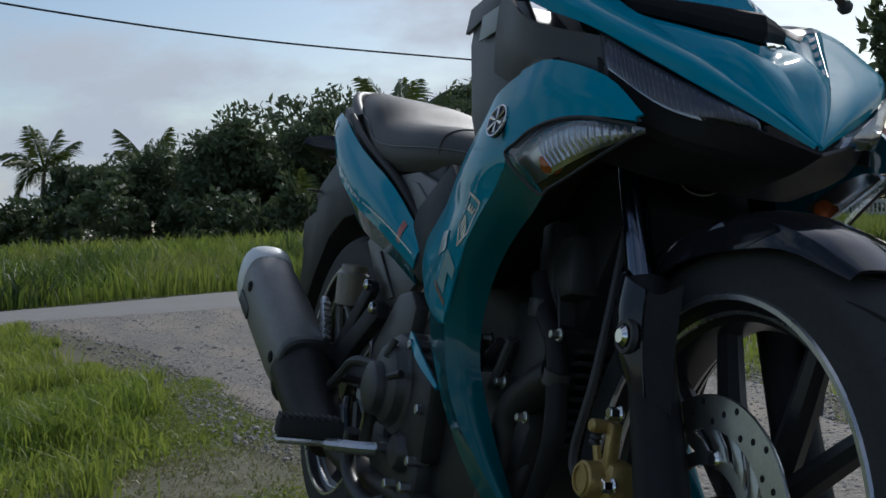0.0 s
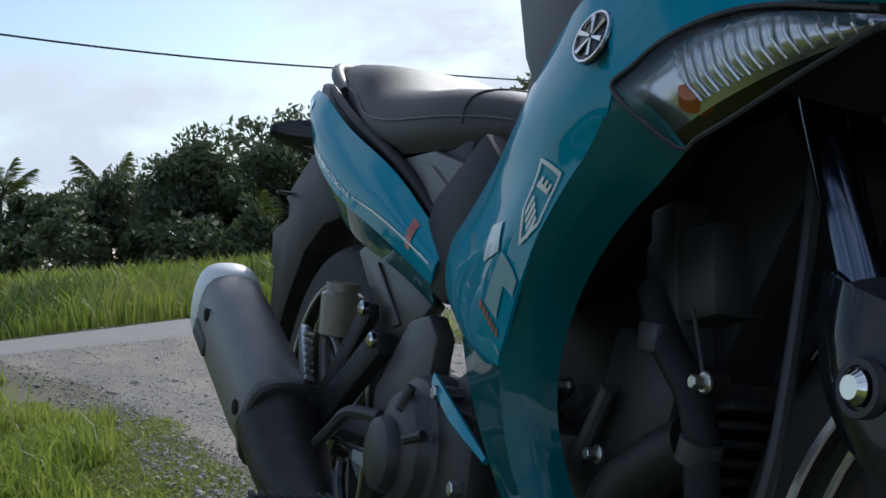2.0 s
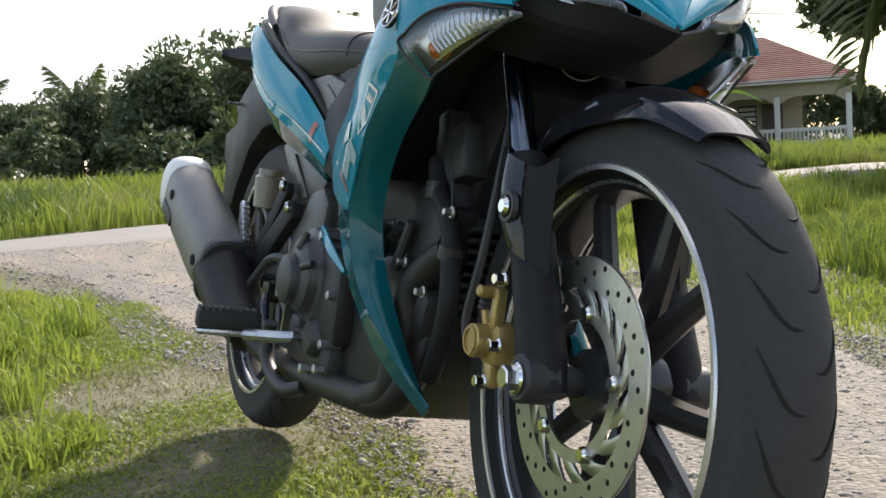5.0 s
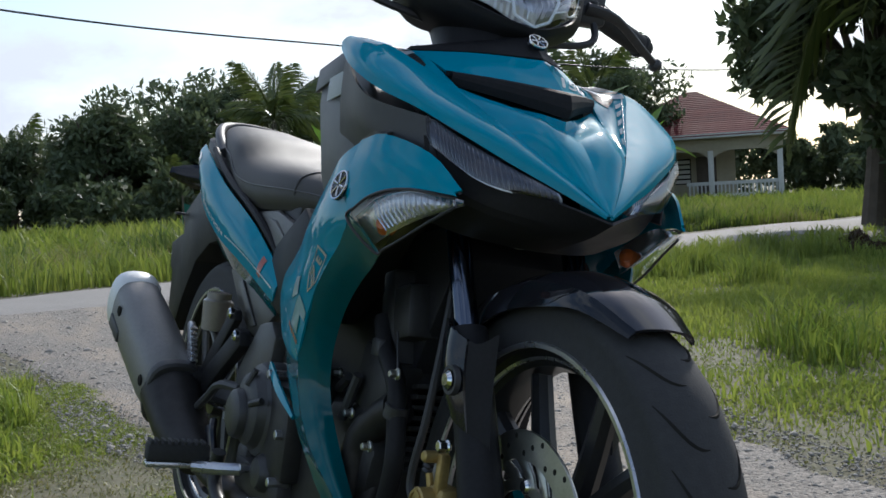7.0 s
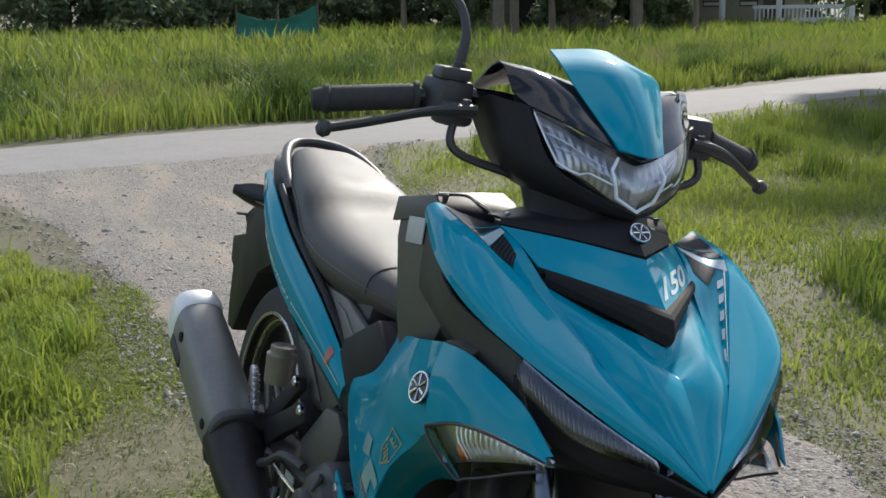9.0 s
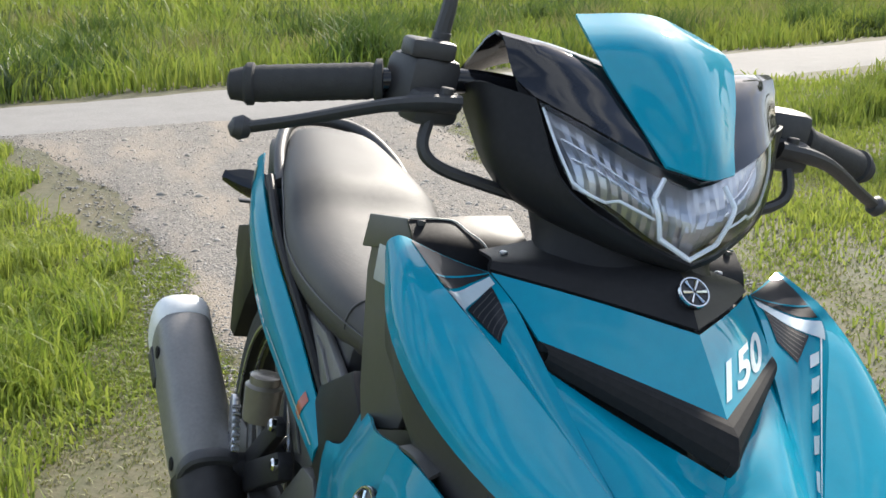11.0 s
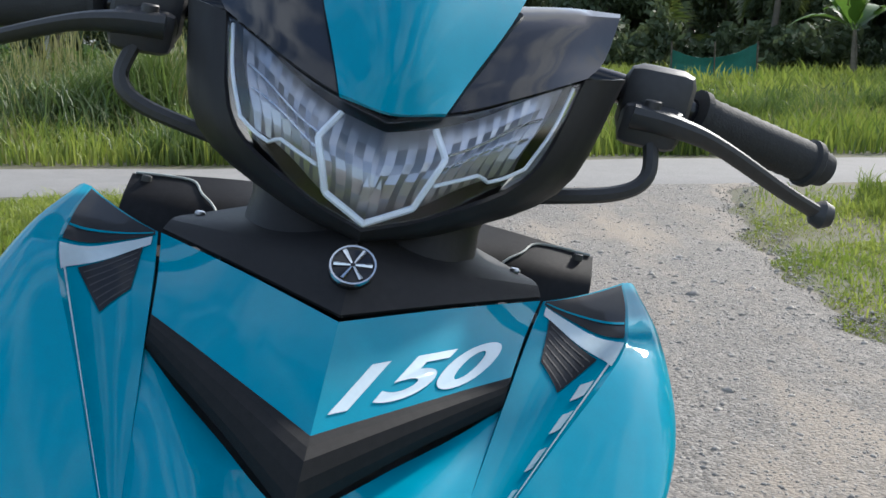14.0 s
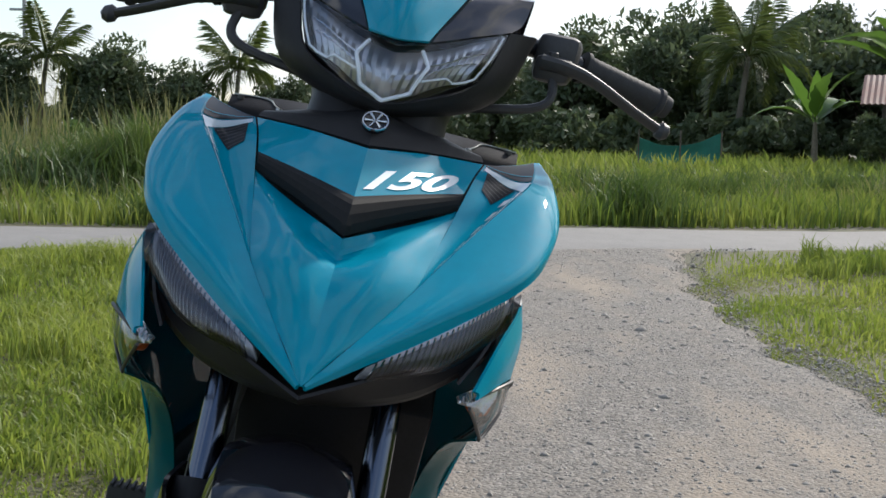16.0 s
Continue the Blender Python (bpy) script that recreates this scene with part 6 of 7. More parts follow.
def lever(bm):
    add_tube(bm, [(-0.306, -0.16, 0.978), (-0.302, -0.19, 0.976), (-0.308, -0.225, 0.968), (-0.332, -0.285, 0.944), (-0.347, -0.318, 0.932)], [0.010, 0.009, 0.0068, 0.0062, 0.0062], 10, flat=0.75)
    add_lathe(bm, [(0.001, -0.0105), (0.008, -0.007), (0.0108, 0), (0.008, 0.007), (0.001, 0.0105)], (-0.350, -0.325, 0.930), 16, False, (0, 1, 0))
    add_pin(bm, (-0.306, -0.172, 0.984), (0, 0, 1), 0.006, 0.014, 12)


both("lever", lever, PLASTIC, bike, "black brake or clutch lever with a ball end")
both("control_cable", lambda bm: add_tube(bm, [(-0.315, -0.178, 0.968), (-0.305, -0.182, 0.94), (-0.30, -0.165, 0.925), (-0.295, -0.12, 0.915), (-0.29, -0.06, 0.905)], 0.0055, 8), PLASTIC, bike)
bm = B()
add_pin(bm, (-0.352, -0.172, 1.018), (0, 0, 1), 0.008, 0.03, 14)
add_tube(bm, [(-0.352, -0.172, 1.03), (-0.353, -0.172, 1.07), (-0.37, -0.185, 1.105), (-0.40, -0.225, 1.135), (-0.41, -0.24, 1.15)], [0.0075, 0.006, 0.0058, 0.0055, 0.0055], 10)
stem = part("mirror_stem", bm, PLASTIC, bike, "black bent mirror stem")

# inner leg shield with its side boxes
BOX = [(-0.375, 0.862), (-0.43, 0.850), (-0.495, 0.832), (-0.49, 0.79), (-0.43, 0.69), (-0.40, 0.66), (-0.31, 0.70), (-0.275, 0.78)]
LID = [(-0.365, 0.872), (-0.508, 0.842), (-0.51, 0.808), (-0.372, 0.842)]
LOWBOX = [(x, z - 0.03) for x, z in BOX[:3]] + BOX[3:]
shields = both("leg_shield", lambda bm: (add_plate(bm, BOX, -0.156, -0.149, 0.0015), add_plate(bm, LOWBOX, -0.150, -0.098, 0.003), add_plate(bm, LID, -0.160, -0.153, 0.0015)), GREY_PLASTIC, bike, "matt dark grey inner leg shield box")
settle(shields, 0.035)
bm = B()
add_box(bm, (-0.428, -0.1595, 0.812), (0.052, 0.002, 0.034), 0.0006, Euler((0, radians(-8), 0)).to_matrix().to_4x4())
part("sticker", bm, LABEL, shields[0], "pale blank sticker")
bm = B()
add_plate(bm, [(-0.26, 0.86), (-0.50, 0.82), (-0.52, 0.62), (-0.60, 0.52), (-0.45, 0.48), (-0.27, 0.60), (-0.2, 0.68)], -0.10, 0.10, 0.008)
part("centre_tunnel", bm, PLASTIC, bike, "matt black centre tunnel")
settle(both("tunnel_side", lambda bm: add_plate(bm, [(-0.50, 0.665), (-0.62, 0.60), (-0.66, 0.52), (-0.56, 0.49), (-0.48, 0.52), (-0.43, 0.62)], -0.125, -0.09, 0.005), DEEP, bike, "satin black tunnel side panel"), -0.06, 0.012, -0.02)
both("side_cover", lambda bm: (add_plate(bm, [(-0.84, 0.630), (-0.71, 0.636), (-0.53, 0.600), (-0.50, 0.545), (-0.62, 0.545)], -0.108, -0.096, 0.004), add_plate(bm, [(-0.74, 0.622), (-0.70, 0.618), (-0.60, 0.572), (-0.63, 0.562)], -0.112, -0.106, 0.002)), SIDE_GREY, bike, "grey side cover below the seat")
FLAP = [[(-0.338, -0.168, 0.870), (-0.345, -0.130, 0.874), (-0.355, -0.095, 0.876), (-0.370, -0.060, 0.876)], [(-0.312, -0.167, 0.854), (-0.312, -0.128, 0.858), (-0.318, -0.095, 0.862), (-0.324, -0.060, 0.866)], [(-0.300, -0.166, 0.828), (-0.296, -0.125, 0.834), (-0.296, -0.095, 0.840), (-0.296, -0.060, 0.850)]]
flaps = shell_both("cowl_flap", FLAP, DEEP, "matt black flap behind the wing", 14, 6, 0.003)
for o, k in zip(flaps, (1, -1)):
    sk = Skin(FLAP, k)
    # glint on the worn edge, painted in as a thin pale line
    bm = B()
    add_tube(bm, [sk.at((0.02, 0.20, 0.38, 0.46, 0.58, 0.68)[q], (0.0, 0.03, 0.10, 0.30, 0.52, 0.86)[q]) + sk.normal(0.5, 0.5) * 0.001 for q in range(6)], 0.0009, 5, steps=16)
    part("worn_edge", bm, LABEL, o, "pale glint painted along the worn edge")
for y in (-0.105, -0.062, 0.062, 0.105):
    q = COVER_SKIN.at(1 - abs(y) / 0.118, 0.72)
    bm = B()
    add_pin(bm, (q.x, y, q.z + 0.001), (0, 0, 1), 0.0036, 0.003, 12, 0.3)
    part("cover_screw", bm, POLISHED, cover_panel)

# seat
seat_rows = []
for x, z, w, h in ((-0.50, 0.668, 0.055, 0.03), (-0.56, 0.695, 0.085, 0.055), (-0.66, 0.712, 0.112, 0.075), (-0.78, 0.722, 0.122, 0.085), (-0.88, 0.738, 0.122, 0.085), (-0.95, 0.772, 0.115, 0.085), (-1.05, 0.79, 0.10, 0.075), (-1.16, 0.805, 0.075, 0.05), (-1.20, 0.80, 0.05, 0.03)):
    seat_rows.append([(x, -w * 0.88, z - h), (x, -w, z - h * 0.7), (x, -w * 0.93, z - h * 0.25), (x, -w * 0.6, z - h * 0.03), (x, 0, z)])
SEAT_SHIFT = -0.06
seat_rows = [[(x + SEAT_SHIFT * min(1.0, 0.4 + (-0.5 - x) * 1.2), y, z) for x, y, z in r] for r in seat_rows]
shell_whole("seat", seat_rows, SEAT, "black textured vinyl stepped seat", 10, 30, 0.01)
bm = B()
add_tube(bm, [(-1.00, -0.105, 0.735), (-1.08, -0.096, 0.768), (-1.16, -0.074, 0.792), (-1.205, -0.045, 0.802), (-1.215, 0, 0.806), (-1.205, 0.045, 0.802), (-1.16, 0.074, 0.792), (-1.08, 0.096, 0.768), (-1.00, 0.105, 0.735)], 0.010, 12)
settle([part("grab_rail", bm, PLASTIC, bike, "matt black grab rail")], -0.092, 0, 0.002)

SEATSKIN = Skin([list(r) + [(x, -y, z) for x, y, z in r[-2::-1]] for r in seat_rows])
for u in (0.17, 0.83):
    bm = B()
    add_tube(bm, [SEATSKIN.at(u, 0.06 + 0.88 * k / 14) + SEATSKIN.normal(u, 0.06 + 0.88 * k / 14) * 0.0005 for k in range(15)], 0.0014, 6, steps=50)
    part("seat_seam", bm, GREY_PLASTIC, bike)
bm = B()
add_tube(bm, [SEATSKIN.at(0.14 + 0.72 * k / 14, 0.20) + SEATSKIN.normal(0.14 + 0.72 * k / 14, 0.20) * 0.0005 for k in range(15)], 0.0014, 6, steps=40)
part("seat_seam", bm, GREY_PLASTIC, bike)

# tail panels
TAIL = [[(-0.56, -0.112, 0.545), (-0.70, -0.128, 0.625), (-0.88, -0.138, 0.69), (-1.03, -0.135, 0.748), (-1.15, -0.115, 0.772)], [(-0.565, -0.122, 0.525), (-0.70, -0.142, 0.59), (-0.87, -0.152, 0.65), (-1.03, -0.148, 0.71), (-1.17, -0.12, 0.755)], [(-0.575, -0.12, 0.505), (-0.70, -0.138, 0.552), (-0.86, -0.15, 0.60), (-1.01, -0.145, 0.66), (-1.165, -0.112, 0.725)], [(-0.59, -0.108, 0.482), (-0.70, -0.115, 0.515), (-0.85, -0.122, 0.55), (-0.98, -0.118, 0.60), (-1.13, -0.09, 0.69)]]
tails = settle(shell_both("tail_panel", TAIL[:3], TEAL, "metallic teal tail side panel", 16, 8, 0.003), -0.08, 0.006, -0.016)
# body teal again, its dark underside shade painted in
settle(shell_both("tail_underpanel", TAIL[2:], SHADED_TEAL, "teal underside of the tail with shade in its colour", 16, 5, 0.003), -0.08, 0.006, -0.016)
TSK = Skin(TAIL[:3])
lettering("writing_fuel_injection", "FUEL INJECTION", TSK, ((0.80, 0.90), (0.42, 0.90), (0.42, 0.80), (0.80, 0.80)), WHITE, tails[0], 0.0013, 0.15)
bm = B()
add_decal(bm, TSK, ((0.10, 0.2), (0.125, 0.2), (0.13, 0.75), (0.105, 0.75)), 3, 4, 0.0013)
part("tail_flash", bm, ORANGE_DECAL, tails[0], "red tail graphic")
bm = B()
add_decal(bm, TSK, ((0.84, 0.30), (0.93, 0.25), (0.92, 0.5), (0.85, 0.6)), 3, 3, 0.0013)
part("tail_badge", bm, SILVER_DECAL, tails[0], "silver tail graphic")
bm = B()
add_decal(bm, TSK, ((0.02, 0.55), (0.40, 0.80), (0.40, 0.83), (0.02, 0.6)), 10, 1, 0.0013)
part("tail_stripe", bm, WHITE, tails[0])
settle(both("seat_edge_trim", lambda bm: add_tube(bm, [(-0.56, -0.103, 0.553), (-0.70, -0.120, 0.634), (-0.88, -0.129, 0.70), (-1.03, -0.124, 0.757)], 0.007, 8), DEEP, bike), -0.08, 0.006, -0.016)
bm = B()
add_plate(bm, [(-0.55, 0.66), (-0.60, 0.51), (-0.9, 0.56), (-1.17, 0.72), (-1.20, 0.79), (-0.95, 0.70)], -0.095, 0.095, 0.01)
settle([part("under_seat_body", bm, PLASTIC, bike)], -0.08, 0, -0.012)
for side in (1, -1):
    bm = B()
    add_shell(bm, Skin([[(-1.08, -0.125, 0.728), (-1.10, -0.145, 0.735), (-1.12, -0.17, 0.733), (-1.135, -0.196, 0.724)], [(-1.065, -0.125, 0.715), (-1.085, -0.148, 0.715), (-1.11, -0.175, 0.716), (-1.135, -0.197, 0.723)], [(-1.08, -0.125, 0.702), (-1.105, -0.145, 0.70), (-1.12, -0.17, 0.708), (-1.136, -0.196, 0.722)]], side), 10, 6, 0.012)
    settle([part("rear_indicator", bm, BLACK_GLOSS, bike, "pointed black rear indicator stalk")], -0.188, 0.05, -0.028)

# rear mudguard
bm = B()
add_plate(bm, [(-1.20, 0.565), (-1.21, 0.63), (-1.31, 0.665), (-1.40, 0.672), (-1.490, 0.630), (-1.545, 0.602), (-1.520, 0.588), (-1.515, 0.567), (-1.615, 0.540), (-1.605, 0.485), (-1.580, 0.475), (-1.572, 0.40), (-1.555, 0.345), (-1.51, 0.345), (-1.454, 0.430), (-1.378, 0.512), (-1.28, 0.556)], -0.062, 0.062, 0.003)
rear_guard = part("rear_mudguard", bm, DEEP, bike, "matt black rear mudguard and plate holder")
bm = B()
add_box(bm, (-1.525, 0, 0.609), (0.016, 0.17, 0.006), 0.002)
part("plate_bracket", bm, PLASTIC, rear_guard)
FRAME_A = [(-0.80, 0.525), (-0.745, 0.545), (-0.60, 0.50), (-0.538, 0.478), (-0.590, 0.442), (-0.642, 0.43), (-0.73, 0.473)]
FRAME_B = [(-0.565, 0.460), (-0.513, 0.470), (-0.485, 0.45), (-0.495, 0.40), (-0.53, 0.365), (-0.60, 0.330), (-0.645, 0.335), (-0.649, 0.379)]
settle(both("frame_cover", lambda bm: (add_plate(bm, FRAME_A, -0.118, -0.10, 0.004), add_plate(bm, [(-0.74, 0.508), (-0.71, 0.515), (-0.615, 0.452), (-0.64, 0.446)], -0.122, -0.117, 0.002)), GREY_PLASTIC, bike, "dark grey frame cover plate"), -0.108, 0.040, -0.065, 1.11)
settle(both("heel_guard", lambda bm: add_plate(bm, FRAME_B, -0.132, -0.11, 0.005), GREY_PLASTIC, bike, "dark grey heel guard plate"), -0.108, 0.042, -0.065, 1.11)
both("swingarm", lambda bm: add_tube(bm, [(-0.66, -0.085, 0.32), (-0.92, -0.09, 0.30), (-1.25, -0.085, 0.27)], [0.03, 0.026, 0.022], 10, flat=0.6), ENGINE_DARK, bike)
bm = B()
add_lathe(bm, [(0.016, -0.03), (0.024, -0.028), (0.026, 0.02), (0.021, 0.024), (0.021, 0.034), (0.012, 0.036)], (-0.80, -0.135, 0.41), 20, False, (0, 0, 1))
settle([part("fluid_bottle", bm, HONEY, bike, "small brake fluid bottle")], -0.097, 0.038, -0.015, 1.1)

# muffler
MUF_A, MUF_B = Vector((-1.02, -0.165, 0.275)), Vector((-1.335, -0.19, 0.412))
axis = (MUF_B - MUF_A).normalized()
side_v = axis.cross(Vector((0, 1, 0))).normalized()
across = side_v.cross(axis).normalized()


def muffler_body(bm, s0, s1, scale, n=28):
    prof = ((0, 0.80), (0.04, 0.93), (0.2, 1.0), (0.7, 1.0), (0.94, 0.96), (1.0, 0.82))
    rings = []
    for s, k in prof:
        p = MUF_A + (MUF_B - MUF_A) * (s0 + (s1 - s0) * s)
        ring = []
        for q in range(n):
            a = 2 * math.pi * q / n
            e = (abs(math.cos(a)) ** 4 + abs(math.sin(a)) ** 4) ** -0.25
            ring.append(bm.verts.new(p + (side_v * math.cos(a) * 0.066 + across * math.sin(a) * 0.050) * k * scale * (0.35 + 0.65 * e)))
        rings.append(ring)
    for a, b in zip(rings, rings[1:]):
        for q in range(n):
            bm.faces.new((a[q], a[(q + 1) % n], b[(q + 1) % n], b[q]))
    bm.faces.new(rings[0][::-1])
    bm.faces.new(rings[-1])


bm = B()
muffler_body(bm, 0.0, 1.0, 1.0)
muffler = part("muffler", bm, EXHAUST, bike, "grey muffler with a silver end cap")
bm = B()
muffler_body(bm, 0.92, 1.065, 1.015)
part("end_cap", bm, SILVER_CAP, muffler, "silver end cap")
bm = B()
muffler_body(bm, -0.02, 0.055, 1.03)
part("muffler_band", bm, PLASTIC, muffler, "black band")
for s, off in ((0.13, 0.0), (0.77, 0.022)):
    bm = B()
    p = MUF_A + (MUF_B - MUF_A) * s - across * 0.0495 + side_v * -off
    add_pin(bm, p, across, 0.011, 0.004, 16, 0.2)
    part("cover_hole", bm, DARK, muffler)
bm = B()
p = MUF_A + (MUF_B - MUF_A) * 0.80
add_box(bm, p - across * 0.0485 + side_v * 0.022, (0.075, 0.007, 0.026), 0.002, (MUF_B - MUF_A).to_track_quat("X", "Z").to_matrix().to_4x4())
part("cover_plate", bm, PLASTIC, muffler)
bm = B()
add_tube(bm, [(-1.03, -0.163, 0.28), (-0.95, -0.155, 0.225), (-0.86, -0.145, 0.19)], [0.058, 0.05, 0.034], 20)
part("muffler_cone", bm, PIPE, bike, "black muffler inlet cone")
bm = B()
add_tube(bm, [(-0.88, -0.145, 0.195), (-0.80, -0.128, 0.172), (-0.72, -0.110, 0.165), (-0.62, -0.108, 0.168), (-0.52, -0.106, 0.174), (-0.40, -0.104, 0.184), (-0.31, -0.100, 0.195), (-0.262, -0.09, 0.235), (-0.25, -0.07, 0.32)], 0.021, 14)
part("header_pipe", bm, PIPE, bike, "sooty black header pipe")
bm = B()
add_tube(bm, [(-0.722, -0.148, 0.232), (-0.734, -0.148, 0.192), (-0.705, -0.146, 0.160), (-0.64, -0.138, 0.142), (-0.60, -0.120, 0.155)], 0.012, 12)
part("brake_pedal_arm", bm, ENGINE, bike, "dark metal brake pedal arm")

# footpegs
bm = B()
add_box(bm, (-0.69, -0.225, 0.236), (0.028, 0.10, 0.03), 0.006)
peg = part("rider_footpeg", bm, RUBBER, bike, "rubber-topped rider footpeg")
for k in range(9):
    bm = B()
    add_box(bm, (-0.69, -0.185 - k * 0.0105, 0.252), (0.03, 0.005, 0.006), 0.001)
    part("peg_rib", bm, RUBBER, peg)
bm = B()
add_box(bm, (-0.69, -0.215, 0.216), (0.02, 0.12, 0.010), 0.003)
add_tube(bm, [(-0.68, -0.20, 0.216), (-0.655, -0.165, 0.219), (-0.64, -0.135, 0.222)], 0.010, 10)
part("peg_bar", bm, POLISHED, peg)
bm = B()
add_plate(bm, [(-0.640, 0.464), (-0.618, 0.462), (-0.612, 0.446), (-0.700, 0.372), (-0.752, 0.326), (-0.786, 0.330), (-0.778, 0.350)], -0.186, -0.172, 0.003)
add_plate(bm, [(-0.590, 0.436), (-0.565, 0.432), (-0.560, 0.410), (-0.660, 0.352), (-0.745, 0.300), (-0.786, 0.318), (-0.765, 0.338)], -0.188, -0.168, 0.003)
add_pin(bm, (-0.778, -0.190, 0.326), (0, 1, 0), 0.020, 0.03, 16, 0.15)
hanger = part("footrest_hanger", bm, DEEP, bike, "satin black pillion footrest hanger")
settle([hanger], -0.196, 0.078, -0.030, 1.05)
bm = B()
add_plate(bm, [(-0.832, 0.412), (-0.822, 0.420), (-0.806, 0.417), (-0.772, 0.352), (-0.780, 0.336), (-0.800, 0.338)], -0.208, -0.197, 0.003)
part("pillion_footpeg", bm, POLISHED, hanger, "folded bare metal pillion footpeg")
for k in range(7):
    bm = B()
    add_pin(bm, (-0.800 + k * 0.0048, -0.2025, 0.408 - k * 0.009), (0, 1, 0), 0.0034, 0.012, 10)
    part("peg_tooth", bm, POLISHED, hanger)
bm = B()
add_tube(bm, [(-0.795, -0.175, 0.345), (-0.818, -0.175, 0.405), (-0.785, -0.175, 0.414), (-0.738, -0.175, 0.390), (-0.745, -0.175, 0.355)], 0.0065, 8)
part("muffler_bracket", bm, EXHAUST, hanger, "grey bent muffler bracket")
bm = B()
add_tube(bm, [(-0.60, -0.14, 0.34), (-0.66, -0.155, 0.335), (-0.70, -0.16, 0.31), (-0.75, -0.16, 0.285)], 0.007, 8)
settle([part("brake_pipe", bm, PLASTIC, bike)], -0.099, 0.038, -0.042, 1.1)
bm = B()
add_box(bm, (-0.69, -0.128, 0.285), (0.04, 0.003, 0.022), 0.0008)
settle([part("sticker", bm, LABEL, bike)], -0.099, 0.038, -0.042, 1.1)
bm = B()
add_tube(bm, [(-0.585, -0.15, 0.305), (-0.66, -0.15, 0.30), (-0.76, -0.15, 0.295)], 0.0035, 8)
settle([part("pedal_rod", bm, CHROME, bike)], -0.099, 0.038, -0.042, 1.1)
bm = B()
add_tube(bm, [(-0.665, -0.155, 0.28), (-0.655, -0.158, 0.262), (-0.64, -0.155, 0.225)], 0.006, 8)
add_tube(bm, [(-0.70, -0.150, 0.262), (-0.665, -0.15, 0.215)], 0.008, 8, steps=2)
settle([part("pedal_link", bm, BLACK_GLOSS, bike)], -0.099, 0.038, -0.042, 1.1)
for c in ((-0.627, -0.188, 0.456), (-0.577, -0.190, 0.424)):
    bm = B()
    add_pin(bm, c, (0, 1, 0), 0.009, 0.012, 16, 0.3)
    part("hanger_bolt", bm, CHROME, hanger)

# engine
bm = B()
add_plate(bm, [(-0.70, 0.20), (-0.68, 0.36), (-0.56, 0.42), (-0.40, 0.38), (-0.27, 0.40), (-0.22, 0.34), (-0.25, 0.24), (-0.38, 0.16), (-0.62, 0.15)], -0.10, 0.10, 0.015)
engine = part("engine", bm, ENGINE_DARK, bike, "dark oily engine block")
bm = B()
add_lathe(bm, [(0.001, -0.026), (0.040, -0.025), (0.050, -0.020), (0.056, -0.008), (0.064, -0.004), (0.068, 0.004), (0.068, 0.05)], (-0.478, -0.150, 0.314), 44, False, (0, 1, 0))
cover = part("clutch_cover", bm, ENGINE, engine, "grey cast clutch cover")
settle([cover], -0.086, 0.040, -0.022, 1.1)
bm = B()
add_lathe(bm, [(0.001, -0.012), (0.024, -0.012), (0.033, -0.008), (0.036, 0.0), (0.036, 0.012)], (-0.490, -0.178, 0.305), 36, False, (0, 1, 0))
part("cover_cap", bm, ENGINE, cover, "round cast cap")
for a in (20, 75):
    bm = B()
    d = Vector((math.cos(radians(a)), 0, math.sin(radians(a))))
    add_tube(bm, [Vector((-0.478, -0.176, 0.314)) + d * 0.036, Vector((-0.478, -0.168, 0.314)) + d * 0.060], 0.005, 8, steps=2)
    part("cover_ridge", bm, ENGINE, cover)
bm = B()
add_lathe(bm, [(0.001, -0.020), (0.020, -0.019), (0.026, -0.012), (0.028, 0.0), (0.036, 0.004), (0.036, 0.04)], (-0.425, -0.140, 0.236), 30, False, (0, 1, 0))
settle([part("oil_filter_cover", bm, ENGINE, engine)], -0.086, 0.035, -0.022, 1.1)
bm = B()
add_box(bm, (-0.40, -0.125, 0.30), (0.10, 0.05, 0.13), 0.012)
add_box(bm, (-0.47, -0.12, 0.21), (0.20, 0.05, 0.05), 0.012)
add_box(bm, (-0.56, -0.12, 0.22), (0.05, 0.04, 0.06), 0.01)
settle([part("crankcase_side", bm, ENGINE_DARK, engine)], -0.086, 0.035, -0.022, 1.1)
for x, z in ((-0.372, 0.235), (-0.385, 0.200), (-0.50, 0.225), (-0.425, 0.372), (-0.445, 0.190), (-0.365, 0.30), (-0.545, 0.215)):
    bm = B()
    add_pin(bm, (x, -0.146, z), (0, 1, 0), 0.0065, 0.03, 6, 0.15)
    settle([part("cover_bolt", bm, POLISHED, engine)], -0.086, 0.038, -0.022, 1.1)
for k in range(9):
    bm = B()
    add_box(bm, (-0.275 + 0.004 * k, 0, 0.31 + k * 0.014), (0.13, 0.13, 0.006), 0.0015, Euler((0, radians(-12), 0)).to_matrix().to_4x4())
    part("cylinder_fin", bm, ENGINE_DARK, engine)
shell_both("engine_fin_panel", [[(-0.582, -0.128, 0.404), (-0.49, -0.141, 0.382), (-0.394, -0.149, 0.354)], [(-0.578, -0.131, 0.392), (-0.49, -0.145, 0.370), (-0.394, -0.151, 0.350)], [(-0.566, -0.128, 0.384), (-0.49, -0.140, 0.364), (-0.395, -0.148, 0.347)]], TEAL, "small teal fin beside the engine", 10, 4, 0.004)
bm = B()
add_box(bm, (-0.235, 0, 0.50), (0.035, 0.19, 0.15), 0.006, Euler((0, radians(-14), 0)).to_matrix().to_4x4())
rad = part("radiator", bm, ENGINE_DARK, bike, "dark radiator behind the front wheel")
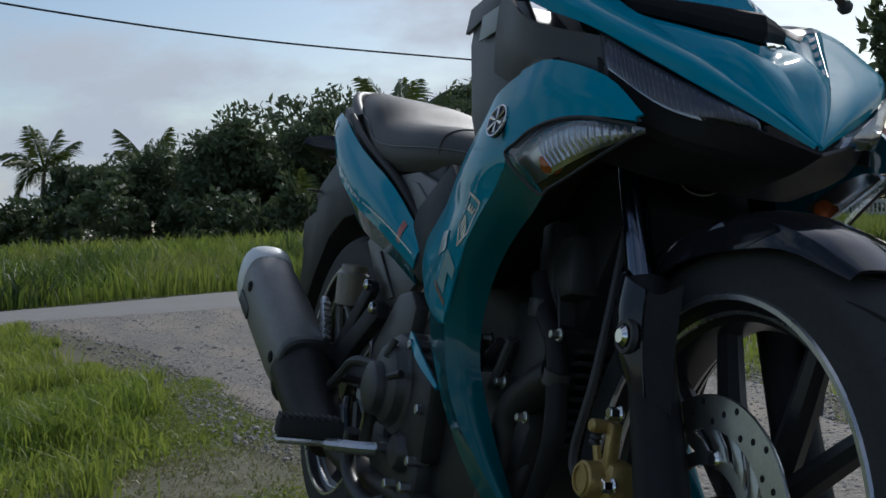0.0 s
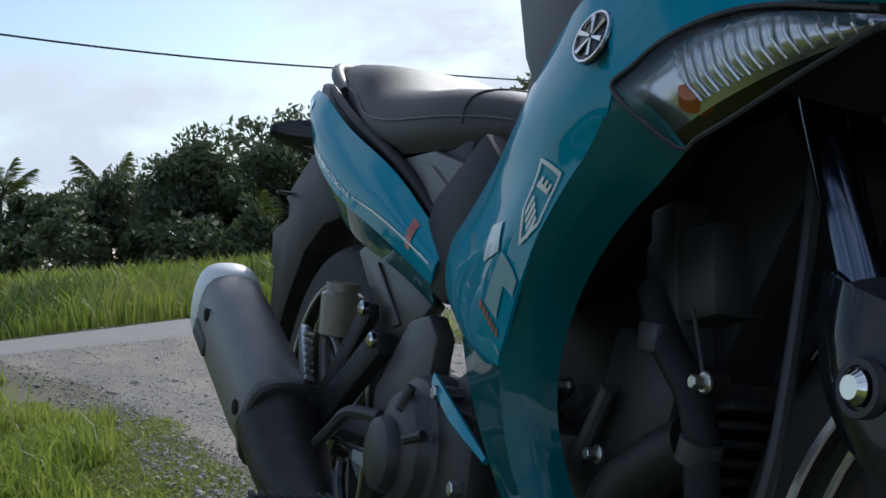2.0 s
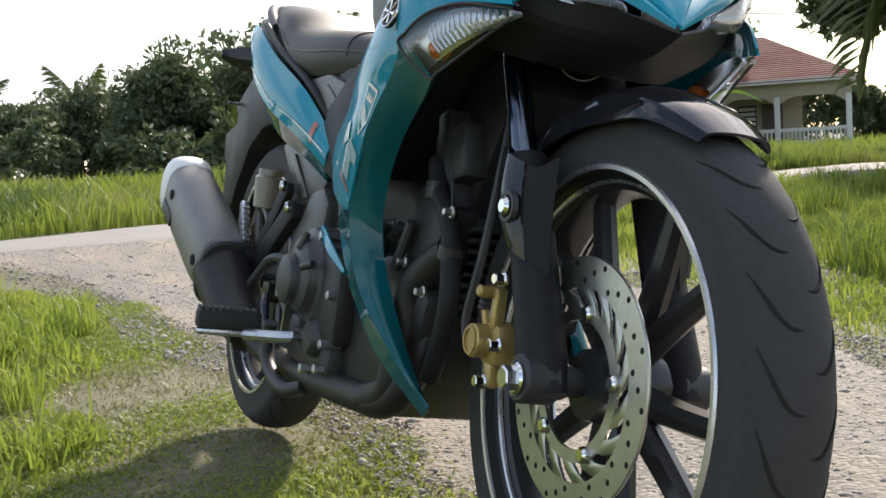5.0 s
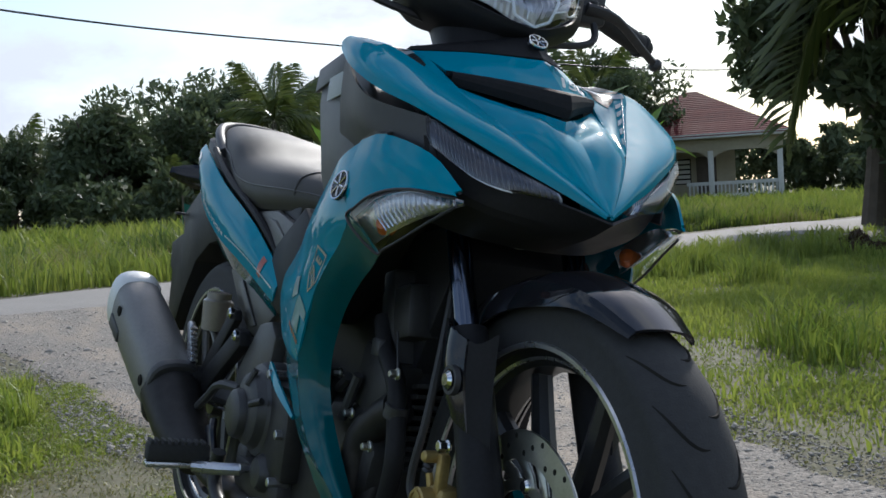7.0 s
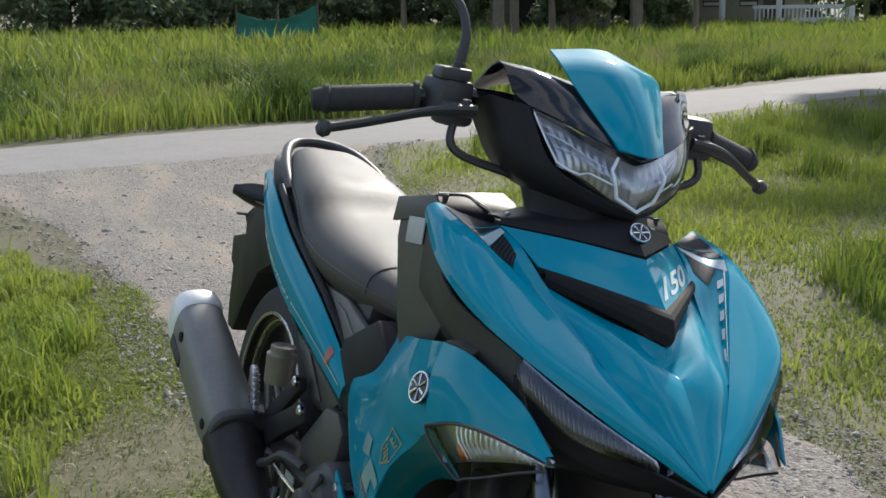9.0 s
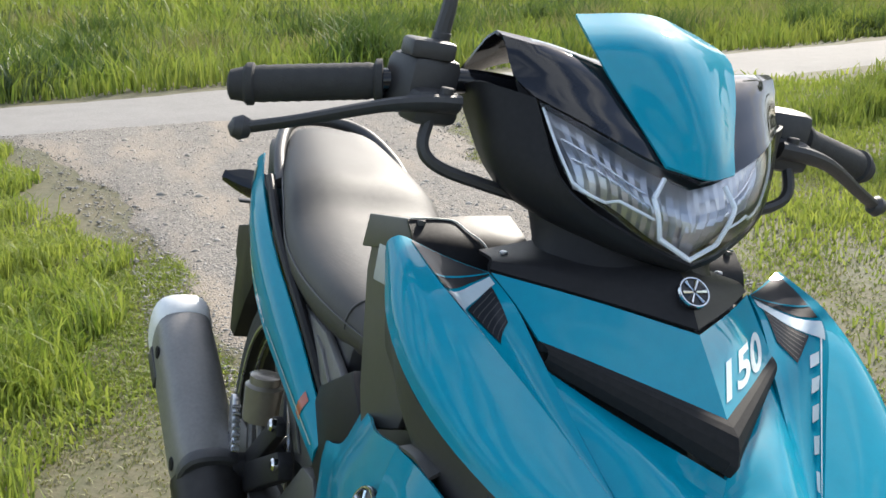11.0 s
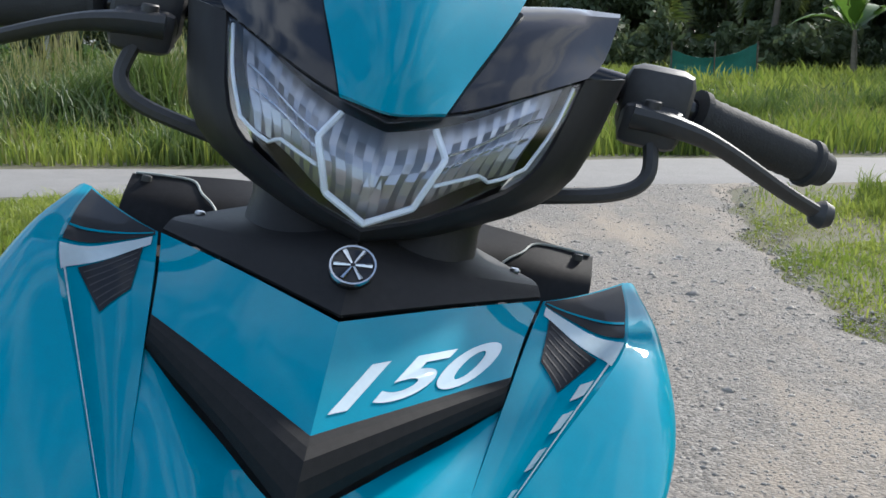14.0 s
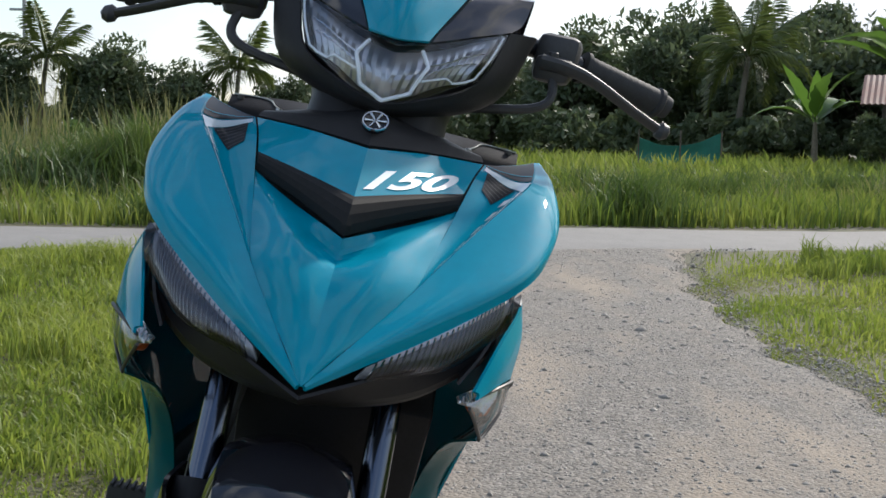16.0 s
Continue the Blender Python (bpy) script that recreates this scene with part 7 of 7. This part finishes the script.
for k in range(9):
    bm = B()
    add_box(bm, (-0.212 - k * 0.0035, 0, 0.44 + k * 0.014), (0.006, 0.17, 0.003), 0)
    part("fin", bm, PLASTIC, rad)
bm = B()
add_plate(bm, [(-0.16, 0.64), (-0.12, 0.60), (-0.22, 0.42), (-0.26, 0.25), (-0.28, 0.26), (-0.33, 0.45), (-0.28, 0.62)], -0.065, 0.13, 0.006)
part("front_frame_cover", bm, DEEP, bike, "black inner mudguard")
bm = B()
add_plate(bm, [(-0.20, 0.63), (-0.45, 0.60), (-0.60, 0.50), (-0.60, 0.35), (-0.25, 0.28)], -0.055, 0.055, 0.006)
part("frame_spine", bm, DEEP, bike, "black frame spine")
bm = B()
add_tube(bm, [(-0.25, -0.095, 0.51), (-0.215, -0.1, 0.471), (-0.175, -0.1, 0.437), (-0.158, -0.1, 0.39), (-0.152, -0.1, 0.33), (-0.20, -0.09, 0.25)], 0.0125, 12)
hose = part("coolant_hose", bm, DEEP, bike, "thick black coolant hose")
bm = B()
add_lathe(bm, [(0.013, -0.009), (0.0155, -0.008), (0.0155, 0.008), (0.013, 0.009)], (-0.163, -0.1, 0.405), 20, True, (0.25, 0, 1))
part("hose_clamp", bm, ENGINE, hose)
bm = B()
add_box(bm, (-0.255, -0.075, 0.425), (0.10, 0.05, 0.09), 0.010, Euler((0, radians(14), 0)).to_matrix().to_4x4())
add_box(bm, (-0.225, -0.068, 0.52), (0.09, 0.05, 0.07), 0.008, Euler((0, radians(-12), 0)).to_matrix().to_4x4())
part("cylinder_head", bm, ENGINE_DARK, engine)
bm = B()
add_tube(bm, [(-0.19, -0.085, 0.405), (-0.225, -0.09, 0.385), (-0.27, -0.095, 0.345), (-0.280, -0.1, 0.27), (-0.295, -0.1, 0.215), (-0.36, -0.102, 0.189)], 0.023, 16)
part("exhaust_bend", bm, PIPE, bike, "sooty exhaust bend")
for a, b in (((-0.338, 0.425), (-0.362, 0.380)), ((-0.272, 0.432), (-0.305, 0.370)), ((-0.305, 0.425), (-0.330, 0.405))):
    bm = B()
    add_tube(bm, [(a[0], -0.11, a[1]), (b[0], -0.112, b[1])], 0.007, 8, steps=2)
    part("engine_bracket", bm, ENGINE, engine)
for x, z in ((-0.277, 0.381), (-0.205, 0.352), (-0.150, 0.452), (-0.335, 0.425)):
    bm = B()
    add_pin(bm, (x, -0.117, z), (0, 1, 0), 0.0048, 0.010, 6, 0.15)
    add_pin(bm, (x, -0.111, z), (0, 1, 0), 0.0075, 0.004, 16)
    part("engine_bolt", bm, STEEL, engine)
bm = B()
add_box(bm, (-0.225, -0.105, 0.475), (0.026, 0.016, 0.022), 0.003)
part("connector", bm, ENGINE, engine)
bm = B()
add_tube(bm, [(-0.19, -0.1, 0.50), (-0.17, -0.105, 0.475), (-0.152, -0.11, 0.452)], 0.0016, 6)
part("thin_wire", bm, PLASTIC, bike)
HORN_C, HORN_D = (-0.112, 0.012, 0.652), (0.80, -0.50, -0.1)
bm = B()
add_lathe(bm, [(0.001, 0.004), (0.012, 0.003), (0.024, -0.002), (0.029, 0.008), (0.031, 0.008), (0.031, -0.014), (0.001, -0.016)], HORN_C, 30, False, HORN_D)
horn = part("horn", bm, DARK, bike, "round black horn")
bm = B()
add_lathe(bm, [(0.0290, 0.007), (0.0308, 0.007), (0.0308, 0.0095), (0.0290, 0.0095)], HORN_C, 36, True, HORN_D)
part("horn_ring", bm, EXHAUST, horn)
bm = B()
add_tube(bm, [(-0.55, 0.10, 0.20), (-0.52, 0.19, 0.08), (-0.50, 0.245, -0.025)], [0.013, 0.011, 0.011], 10)
add_box(bm, (-0.50, 0.25, 0.026 - 0.045), (0.07, 0.045, 0.008), 0.002)
part("side_stand", bm, BLACK_GLOSS, bike, "black side stand")

# the upper front leans a touch more than the rest
for o in bike.children_recursive:
    if o.type == "MESH":
        for v in o.data.vertices:
            if v.co.z > 0.66 and v.co.x > -0.6:
                v.co.y += 0.065 * (v.co.z - 0.66)
